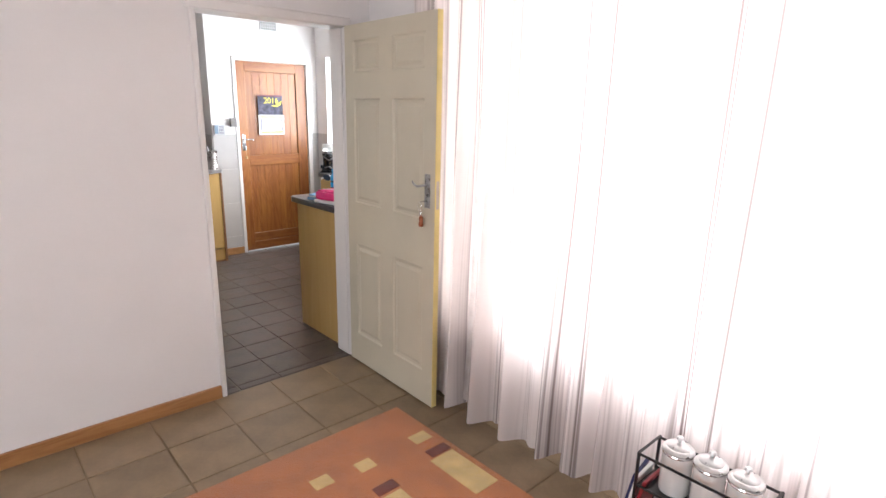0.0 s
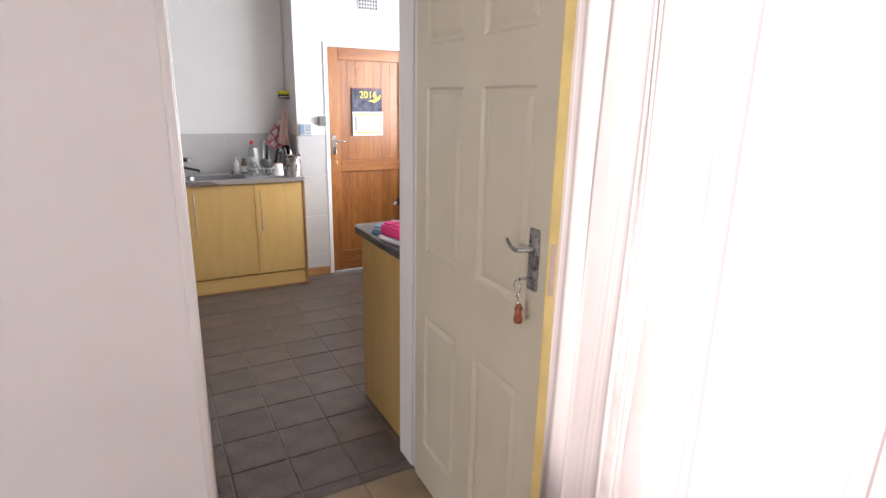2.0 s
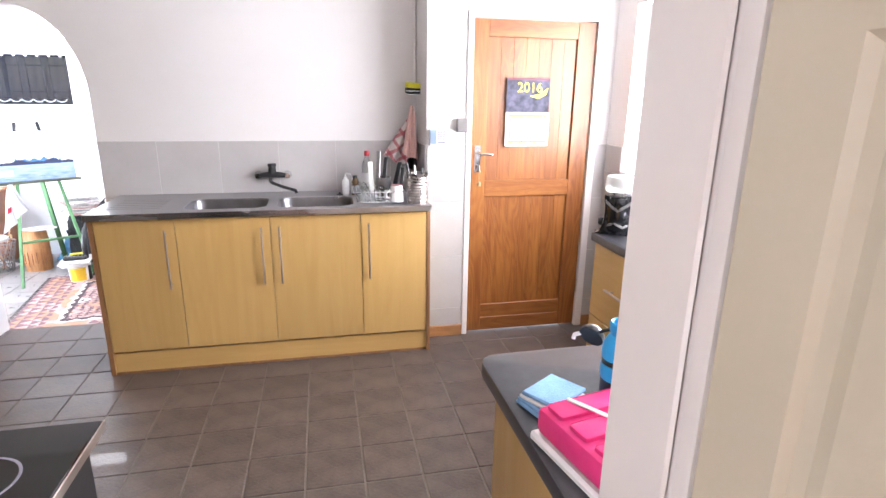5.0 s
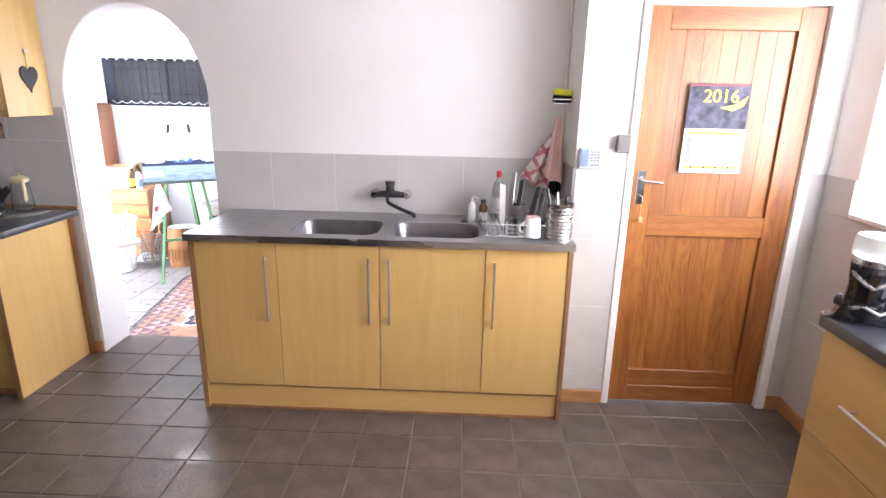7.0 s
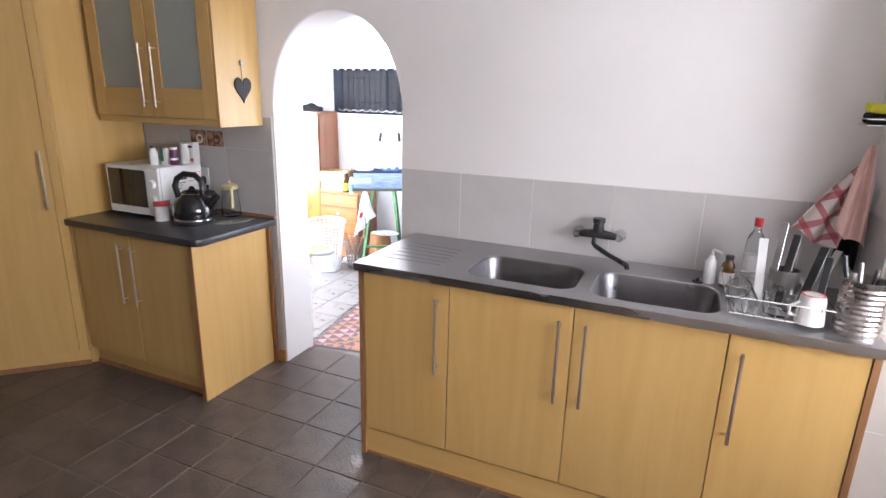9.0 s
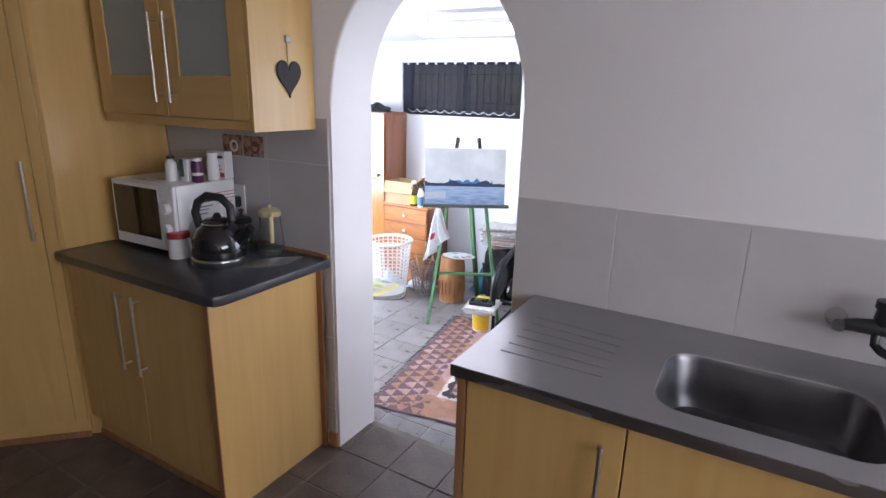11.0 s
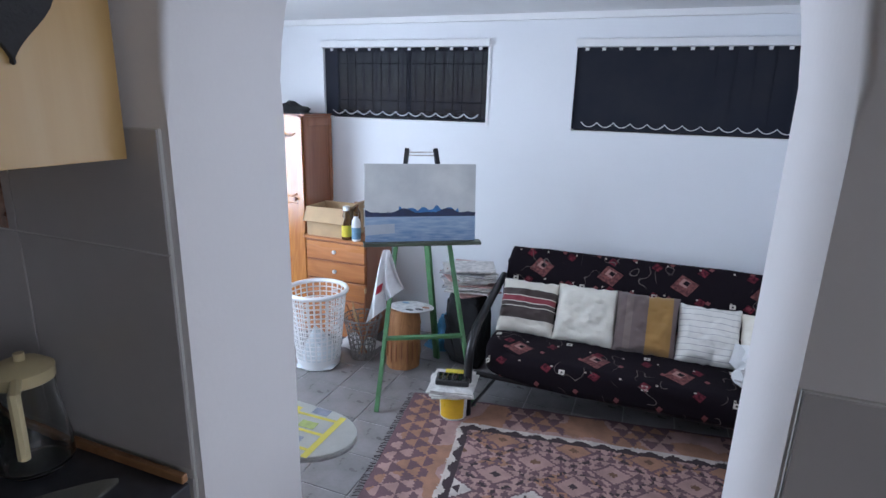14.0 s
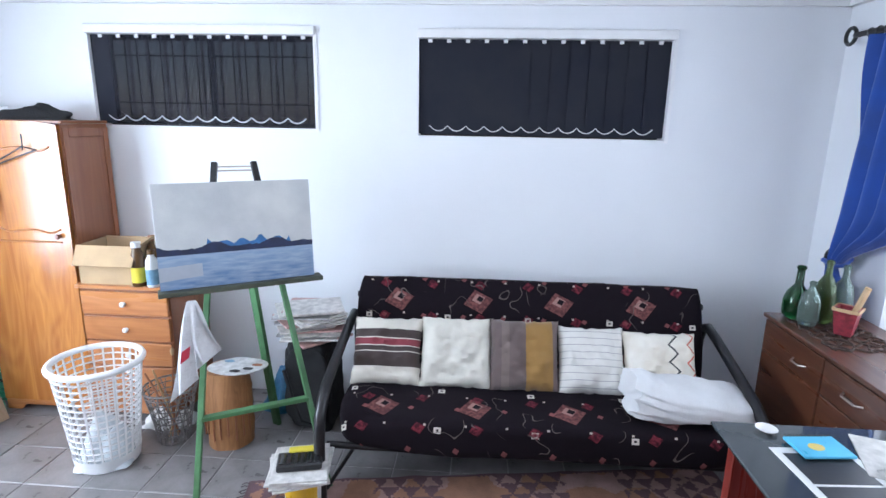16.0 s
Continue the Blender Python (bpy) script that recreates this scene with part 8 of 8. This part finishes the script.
juicer()
kb = thing("knife_block", (3.24, 4.55, WT2), "dark knife block with four black knives", "knife block")
part("block", box(3.17, 3.30, 4.48, 4.62, WT2, WT2 + 0.20, 0.004), surface("dark_block_wood", (0.05, 0.04, 0.05), 0.45, var=0.2), kb)
for x, y, h in ((3.18, 4.605, 0.10), (3.205, 4.585, 0.175), (3.235, 4.565, 0.14), (3.225, 4.605, 0.09)):
    part("knife", beam((x, y, WT2 + 0.2), (x - 0.006, y + 0.008, WT2 + 0.2 + h), 0.038, 0.024), BLACK, kb, "black knife handle")
for side in (-1, 1):
    loop = [(3.268 + 0.006 * side, 4.535 + 0.020 * side + 0.015 * math.cos(a), WT2 + 0.285 + 0.028 * math.sin(a)) for a in (2 * math.pi * j / 12 for j in range(12))]
    grip = part("scissor_grip", rod(loop, 0.006, 6, None, True), BLACK, kb, "black scissor loop", True)
    part("scissor_blade", beam((3.268, 4.535, WT2 + 0.2), (3.268 + 0.006 * side, 4.535 + 0.016 * side, WT2 + 0.262), 0.014, 0.004), FLAT, grip, "steel scissor blade")
bottle("spray_bottle", (3.135, 4.515, WT2), 0.036, 0.205, clear("clear_bottle_plastic", (0.88, 0.9, 0.9), 0.06), surface("green_cap", (0.03, 0.35, 0.17), 0.4), "clear plastic bottle with green cap", None, None, 0.35)
mt = thing("margarine_tub", (3.05, 4.52, WT2), "yellow and blue margarine tub with clear lid", "tub")
own = box(-0.065, 0.065, -0.045, 0.045, 0, 0.06, 0.012, seg=2)
own.transform(pose(3.06, 4.515, WT2, 0, 0, -18))
part("tub", own, surface("warm_yellow_plastic", (0.80, 0.47, 0.03), 0.35, var=0.06), mt, smooth=True)
own = box(-0.07, 0.07, -0.05, 0.05, 0.0605, 0.068, 0.002)
own.transform(pose(3.06, 4.515, WT2, 0, 0, -18))
part("lid", own, surface("blue_rim", (0.04, 0.12, 0.42), 0.4), mt, "blue rimmed lid")
own = box(-0.058, 0.058, -0.038, 0.038, 0.0682, 0.07)
own.transform(pose(3.06, 4.515, WT2, 0, 0, -18))
part("lid_panel", own, PLASTIC_WHITE, mt)
own = box(-0.05, 0.012, -0.0462, -0.0454, 0.008, 0.035)
own.transform(pose(3.06, 4.515, WT2, 0, 0, -18))
part("blue_print", own, surface("blue_print", (0.03, 0.06, 0.30), 0.4), mt)
whole("egg_cup", lathe([(0.0, 0.0), (0.022, 0.0), (0.024, 0.045), (0.02, 0.05), (0.0, 0.048)], (2.965, 4.52, WT2), 16), BLACK_GLOSS, "small black pot on the worktop", "pot", smooth=True)
whole("saucer", lathe([(0.0, 0.0), (0.03, 0.0), (0.05, 0.012), (0.052, 0.016), (0.0, 0.01)], (2.99, 4.60, WT2), 20), CERAMIC, "white dish beside the margarine tub", "dish", smooth=True)
bj = thing("storage_jar", (3.22, 4.36, WT2), "clear jar with bright blue lid", "jar")
part("jar", lathe([(0.0, 0.0), (0.05, 0.0), (0.052, 0.006), (0.052, 0.09), (0.0, 0.09)], (3.22, 4.36, WT2), 22), surface("jar_contents", (0.55, 0.42, 0.28), 0.4), bj, smooth=True)
part("lid", lathe([(0.055, 0.09), (0.055, 0.115), (0.05, 0.12), (0.0, 0.12)], (3.22, 4.36, WT2), 22), surface("cyan_lid", (0.02, 0.42, 0.68), 0.35), bj, "bright blue lid", True)
wb = thing("tray_basket", (3.2, 4.12, WT2), "woven plum-brown tray with rumpled packets", "basket")
WEAVE = surface("plum_weave", (0.11, 0.045, 0.05), 0.6, var=0.35, scale=30, fine=100, bump=0.7, depth=0.004)
part("tray", box(3.09, 3.33, 3.92, 4.29, WT2 + 0.012, WT2 + 0.022, 0.003), WEAVE, wb)
for a, b, c, d in ((3.085, 3.10, 3.915, 4.295), (3.32, 3.335, 3.915, 4.295), (3.1005, 3.3195, 3.915, 3.93), (3.1005, 3.3195, 4.28, 4.295)):
    part("rim", box(a, b, c, d, WT2 + 0.0125, WT2 + 0.055, 0.005), WEAVE, wb)
own = heap(0.16, 0.25, 0.07, 12.0, 0.6)
own.transform(pose(3.22, 4.265, WT2 + 0.0195))
whole("packets", own, surface("foil_packets", (0.30, 0.21, 0.20), 0.35, 0.3, var=0.6, scale=16, fine=60, bump=0.6, depth=0.006), "crumpled food packets in the tray", "packets", smooth=True)
own = lathe([(0.0, 0.0), (0.158, 0.0), (0.166, 0.004), (0.168, 0.016), (0.165, 0.020), (0.158, 0.021), (0.0, 0.021)], (3.02, 4.27, WT2), 48)
whole("round_tray", own, surface("black_enamel", (0.03, 0.03, 0.035), 0.25, var=0.2), "thick round black board on the worktop", "board", smooth=True)


def resize(ob, old, place, k):
    ob.matrix_basis = Matrix.Translation(place) @ Matrix.Scale(k, 4) @ Matrix.Translation((-old[0], -old[1], -old[2])) @ ob.matrix_basis


resize(kb, (3.235, 4.55, WT2), (3.235, 4.625, WT2), 0.95)
resize(mt, (3.06, 4.515, WT2), (3.045, 4.55, WT2), 1.0)
resize(bj, (3.22, 4.36, WT2), (3.25, 4.49, WT2), 0.85)
resize(wb, (3.21, 4.105, WT2), (3.255, 4.28, WT2), 0.72)

# ---- return counter: flask, egg box, cloths ----
fk = thing("drink_flask", (2.10, 3.19, WT2), "blue drink bottle with dark grip and open cap", "drink bottle")
CYAN = surface("cyan_bottle_plastic", (0.02, 0.36, 0.72), 0.35, var=0.08)
DARKGRIP = surface("maroon_black_grip", (0.03, 0.012, 0.018), 0.4, var=0.2)
bxx, byy = 2.115, 3.20
part("lower_body", lathe([(0.0, 0.0), (0.040, 0.0), (0.043, 0.006), (0.044, 0.10), (0.0, 0.101)], (bxx, byy, WT2), 26), DARKGRIP, fk, "dark maroon lower body", True)
part("upper_body", lathe([(0.0445, 0.1005), (0.047, 0.115), (0.046, 0.14), (0.0455, 0.141)], (bxx, byy, WT2), 26), CYAN, fk, smooth=True)
part("waist_band", lathe([(0.0455, 0.1415), (0.0435, 0.148), (0.0455, 0.155)], (bxx, byy, WT2), 26), BLACK, fk, smooth=True)
part("shoulder", lathe([(0.0457, 0.1555), (0.047, 0.17), (0.045, 0.19), (0.034, 0.212), (0.030, 0.216), (0.030, 0.222), (0.033, 0.226), (0.034, 0.245), (0.030, 0.25), (0.026, 0.248), (0.025, 0.22), (0.0, 0.219)], (bxx, byy, WT2), 26), CYAN, fk, smooth=True)
cp = part("flip_cap", lathe([(0.0, 0.02), (0.022, 0.018), (0.030, 0.010), (0.033, 0.0), (0.033, -0.008), (0.0, -0.008)], (0, 0, 0), 20, None, pose(2.085, 3.295, WT2 + 0.175, 60, 10, 120)), BLACK, fk, "black flip cap", True)
part("cap_loop", rod([(2.068, 3.318, WT2 + 0.172), (2.05, 3.325, WT2 + 0.165), (2.045, 3.32, WT2 + 0.155)], 0.006, 8), PLASTIC_WHITE, cp, "white cap tip", True)
part("cap_strap", rod([(2.09, 3.285, WT2 + 0.18), (2.098, 3.262, WT2 + 0.20), (2.105, 3.236, WT2 + 0.215)], 0.005, 8), BLACK, fk, smooth=True)
resize(fk, (2.115, 3.20, WT2), (2.08, 3.215, WT2), 0.82)
eb = thing("egg_box", (1.99, 3.06, WT2), "bright pink egg box on a white tray", "egg box")
PINK = surface("hot_pink_foam", (0.80, 0.04, 0.22), 0.55, var=0.08, scale=14)
own = box(-0.10, 0.10, -0.15, 0.15, 0.0, 0.02, 0.006)
own.transform(pose(2.0, 3.04, WT2, 0, 0, 12))
part("tray", own, PLASTIC_WHITE, eb, "white foam tray")
own = box(-0.093, 0.093, -0.14, 0.14, 0.021, 0.075, 0.012, seg=2)
own.transform(pose(2.0, 3.04, WT2, 0, 0, 12))
part("carton", own, PINK, eb, smooth=True)
for k in range(4):
    own = box(-0.082, 0.082, -0.025, 0.025, 0.0745, 0.084, 0.008, seg=2)
    own.transform(pose(2.0, 3.04, WT2, 0, 0, 12) @ pose(0, -0.1 + 0.067 * k, 0))
    part("ridge", own, PINK, eb, smooth=True)
own = box(-0.005, 0.005, -0.10, 0.10, 0.0845, 0.089, 0.002)
own.transform(pose(1.995, 3.07, WT2, 0, 0, 35))
part("white_strap", own, PLASTIC_WHITE, eb, "white plastic strip")
LIGHT_BLUE = surface("light_blue_cloth", (0.22, 0.42, 0.66), 0.9, var=0.15, scale=20, fine=200, bump=0.4)
nk = thing("folded_cloths", (1.95, 3.25, WT2), "folded light blue cloths on the counter", "cloth")
for k in range(4):
    own = box(-0.055, 0.055, -0.045, 0.045, 0, 0.009, 0.003)
    own.transform(pose(1.955 + 0.003 * k, 3.265, WT2 + 0.0005 + 0.0096 * k, 0, 0, 18 + 5 * k))
    part("cloth", own, LIGHT_BLUE if k != 2 else PAPER, nk)

# black stove beside the doorway
sv = thing("stove", (0.7, 3.2, 0), "black glass-topped stove against the wall", "stove")
part("body", box(0.40, 0.985, 2.90, 3.47, 0.0, 0.872, 0.004), BLACK, sv)
part("hob_glass", box(0.395, 1.005, 2.892, 3.515, 0.874, 0.892, 0.005), BLACK_GLOSS, sv)
for x, y in ((0.55, 3.05), (0.84, 3.05), (0.55, 3.33), (0.84, 3.33)):
    part("plate_ring", lathe([(0.075, 0.0), (0.078, 0.0008), (0.081, 0.0)], (x, y, 0.8922), 28), GREY_INK, sv, "grey printed ring", True)
part("steel_trim", box(1.0055, 1.009, 2.895, 3.512, 0.872, 0.894, 0.001), BRUSHED, sv, "thin steel side trim")
part("oven_door", box(0.41, 0.975, 3.4705, 3.485, 0.14, 0.76, 0.004), BLACK_GLOSS, sv)
for k in range(5):
    part("knob", lathe([(0.0, 0.022), (0.018, 0.02), (0.022, 0.0), (0.0, 0.0)], (0, 0, 0), 16, None, pose(0.48 + 0.105 * k, 3.4705, 0.82, -90, 0, 0)), BLACK, sv, smooth=True)

# ---- living room: canisters in a rack by the curtain ----
LID_METAL = surface("pale_brushed_lid", (0.66, 0.66, 0.66), 0.3, 0.7, var=0.15, scale=20)
rk = thing("canister_rack", (1.76, 0.42, 0), "black wire rack holding canisters and papers", "rack")
for y in (0.22, 0.62):
    part("side_frame", rod([(1.68, y, 0), (1.68, y, 0.462), (1.83, y, 0.462), (1.83, y, 0)], 0.006, 6), BLACK_METAL, rk, smooth=True)
for x in (1.68, 1.83):
    for z in (0.10, 0.335, 0.457):
        part("rail", rod([(x, 0.22, z), (x, 0.62, z)], 0.005, 6), BLACK_METAL, rk, smooth=True)
part("shelf", box(1.682, 1.828, 0.222, 0.618, 0.328, 0.334), BLACK_METAL, rk)
for k in range(3):
    c = thing("canister", (1.755, 0.52 - 0.108 * k, 0.335), "white enamel canister with domed lid", "canister", "white canisters")
    part("body", lathe([(0.0, 0.0), (0.048, 0.0), (0.05, 0.005), (0.05, 0.145), (0.0, 0.146)], (0, 0, 0), 24), CERAMIC, c, smooth=True, local=True)
    part("lid", lathe([(0.0525, 0.1465), (0.053, 0.16), (0.047, 0.168), (0.040, 0.170), (0.036, 0.176), (0.012, 0.184), (0.0, 0.184)], (0, 0, 0), 24), LID_METAL, c, "pale metal domed lid", True, True)
    part("lid_ring", lathe([(0.053, 0.147), (0.0545, 0.151), (0.053, 0.155)], (0, 0, 0), 24), CHROME, c, "silver rim", True, True)
    part("knob", lathe([(0.006, 0.1842), (0.006, 0.192), (0.013, 0.198), (0.010, 0.206), (0.0, 0.208)], (0, 0, 0), 14), LID_METAL, c, "lid knob", True, True)
for k, (m, lab) in enumerate(((surface("red_cover", (0.30, 0.02, 0.03), 0.4), "red covered booklet in the rack"), (PAPER, "white paper booklet in the rack"), (surface("navy_cover", (0.02, 0.03, 0.11), 0.4), "navy covered booklet in the rack"))):
    own = box(-0.07, 0.07, -0.006, 0.006, 0, 0.26, 0.002)
    bk2 = new("booklet", finish("booklet", own, m))
    bk2.matrix_basis = pose(1.755, 0.655 + 0.016 * k, 0.1, 10, 0, 4 * k) if k else pose(1.755, 0.645, 0.1, 12, 0, 0)
    tagged(bk2, lab, "booklet", "booklets in the rack")

# ---- wall tiles: every tile a piece of its own ----
TILE_MESHES = {}


def piece(name, w, h, d, bevel, material, parent, matrix):
    key = (name, round(w, 3), round(h, 3), material.name)
    if key not in TILE_MESHES:
        TILE_MESHES[key] = finish(name, box(-w / 2, w / 2, -h / 2, h / 2, -d, 0, bevel), material)
    ob = new(name, TILE_MESHES[key])
    ob.parent = parent
    ob.matrix_basis = stand(parent).inverted() @ matrix
    return ob


SOUTH = Matrix(((1, 0, 0, 0), (0, 0, -1, 0), (0, 1, 0, 0), (0, 0, 0, 1)))  # faces -y
WEST = Matrix(((0, 0, -1, 0), (-1, 0, 0, 0), (0, 1, 0, 0), (0, 0, 0, 1)))  # faces -x


def tiled(parent, facing, at, cols, rows, gap=0.003):
    """Tiles between the joints given, standing 8 mm proud of the wall."""
    for a0, a1 in zip(cols, cols[1:]):
        for z0, z1 in zip(rows, rows[1:]):
            w, h = a1 - a0 - gap, z1 - z0 - gap
            if w < 0.01 or h < 0.01:
                continue
            c = ((a0 + a1) / 2, at, (z0 + z1) / 2) if facing is SOUTH else (at, (a0 + a1) / 2, (z0 + z1) / 2)
            piece("tile", w, h, 0.007, 0.001, TILE_GREY, parent, Matrix.Translation(c) @ facing)


def bed(name, bm, label):
    return whole(name, bm, GROUT, label, "tiling", kind="structure")


b1 = bed("tiling_sink", box(0.166, 2.138, 6.064, 6.0695, 0.60, 1.290), "grey wall tiling behind the sink")
tiled(b1, SOUTH, 6.0615, [0.166, 0.496, 0.862, 1.228, 1.594, 1.96, 2.138], [0.60, 0.93, 1.290])
b2 = bed("tiling_corner", box(-1.70, -0.668, 6.064, 6.0695, 0.0, 1.513), "grey wall tiling behind the microwave")
tiled(b2, SOUTH, 6.0615, [-1.70, -1.38, -1.015, -0.668], [0.945, 1.325, 1.513])
tiled(b2, SOUTH, 6.0615, [-0.758, -0.668], [0.075, 0.20, 0.56, 0.93])
b3 = bed("tiling_door_left", box(2.1415, 2.3875, 5.684, 5.6895, 0.0755, 1.2895), "grey wall tiling beside the back door")
tiled(b3, SOUTH, 5.6815, [2.1415, 2.3875], [0.0755, 0.20, 0.566, 0.93, 1.2895])
b4 = bed("tiling_door_right", box(3.2755, 3.3535, 5.684, 5.6895, 0.0755, 1.2895), "grey wall tiling in the corner")
tiled(b4, SOUTH, 5.6815, [3.2755, 3.3535], [0.0755, 0.20, 0.566, 0.93, 1.2895])
b5 = bed("tiling_window", box(3.354, 3.3595, 2.89, 5.683, 0.0755, 1.118), "grey wall tiling under the window")
tiled(b5, WEST, 3.3515, [2.89, 3.13, 3.495, 3.86, 4.225, 4.59, 4.955, 5.32, 5.683], [0.0755, 0.20, 0.566, 0.93, 1.118])
b6 = bed("tiling_window_side", box(3.354, 3.3595, 5.475, 5.683, 1.1185, 1.2895), "grey wall tiling beside the window")
tiled(b6, WEST, 3.3515, [5.475, 5.683], [1.1185, 1.2895])
b7 = bed("tiling_return", box(2.1335, 2.1395, 5.692, 6.06, 0.97, 1.2895), "grey wall tiling on the return wall")
tiled(b7, WEST, 2.131, [5.692, 6.06], [0.97, 1.2895])

# two picture tiles with coffee cups
SEPIA = surface("sepia_picture_tile", (0.30, 0.11, 0.07), 0.3, var=0.6, scale=28, fine=70, bump=0.05, tint=(0.50, 0.30, 0.22))
for k, x in enumerate((-1.235, -1.10)):
    dtile = piece("picture_tile", 0.128, 0.092, 0.002, 0.0008, SEPIA, b2, Matrix.Translation((x, 6.0592, 1.374)) @ SOUTH)
    part("cup_ring" if k == 0 else "cup_shape", lathe([(0.016, 0.0), (0.018, 0.0006), (0.026, 0.0006), (0.028, 0.0)], (x + 0.012, 6.0585, 1.37), 20, None, pose(0, 0, 0, 90, 0, 0)), PAPER if k == 0 else surface("dark_coffee", (0.12, 0.035, 0.02), 0.4), dtile, "printed coffee cup")

# ---- floor tiles ----
random.seed(21)
FLOOR_MESHES = {}


def floor_tiles(parent, x0, x1, y0, y1, pitch, ox, oy, z, gap, material, skip, bevel=0.003):
    nx0, nx1 = math.floor((x0 - ox) / pitch), math.ceil((x1 - ox) / pitch)
    ny0, ny1 = math.floor((y0 - oy) / pitch), math.ceil((y1 - oy) / pitch)
    for i in range(nx0, nx1):
        for j in range(ny0, ny1):
            a0, a1 = max(x0, ox + i * pitch), min(x1, ox + (i + 1) * pitch)
            c0, c1 = max(y0, oy + j * pitch), min(y1, oy + (j + 1) * pitch)
            if a1 - a0 < 0.03 or c1 - c0 < 0.03:
                continue
            if any(s[0] <= a0 and a1 <= s[1] and s[2] <= c0 and c1 <= s[3] for s in skip):
                continue
            key = (material.name, round(a1 - a0, 3), round(c1 - c0, 3), random.randrange(4))
            if key not in FLOOR_MESHES:
                w, h = a1 - a0 - gap, c1 - c0 - gap
                own = box(-w / 2, w / 2, -h / 2, h / 2, -0.01, 0, bevel)
                for v in own.verts:
                    if v.co.z > -0.005:
                        v.co.z += random.uniform(-0.0006, 0.0006)
                    v.co.x += random.uniform(-0.0012, 0.0012)
                    v.co.y += random.uniform(-0.0012, 0.0012)
                FLOOR_MESHES[key] = finish("tile", own, material)
            ob = new("tile", FLOOR_MESHES[key])
            ob.parent = parent
            ob.matrix_basis = pose((a0 + a1) / 2, (c0 + c1) / 2, z + random.uniform(-0.0012, 0.0), random.uniform(-0.15, 0.15), random.uniform(-0.15, 0.15), 0)


floor_tiles(floor_kitchen, -2.69, 3.35, 2.745, 6.33, 0.25, 1.126, 5.306, 0.0, 0.007, FLOOR_BROWN,
            [(0.28, 2.13, 5.52, 6.1), (-1.75, -0.75, 5.54, 6.1), (2.8, 3.4, 2.8, 4.6), (1.9, 3.4, 2.8, 3.42), (0.4, 0.99, 2.88, 3.5), (-2.8, -1.9, 5.3, 6.1), (-0.7, -2.8, 0, 0), (0.16, 2.2, 6.07, 6.4), (-2.8, -0.66, 6.07, 6.4)])
floor_tiles(floor_studio, -3.42, 1.74, 6.34, 9.395, 0.30, -2.41, 8.02, LOW, 0.006, FLOOR_GREY, [(1.3, 1.8, 6.3, 9.4)], 0.002)
floor_tiles(floor_living, -2.2, 2.04, -0.6, 2.738, 0.33, 0.635, 2.09, 0.0, 0.007, FLOOR_BEIGE, [(0.12, 1.68, -0.5, 2.0)], 0.002)
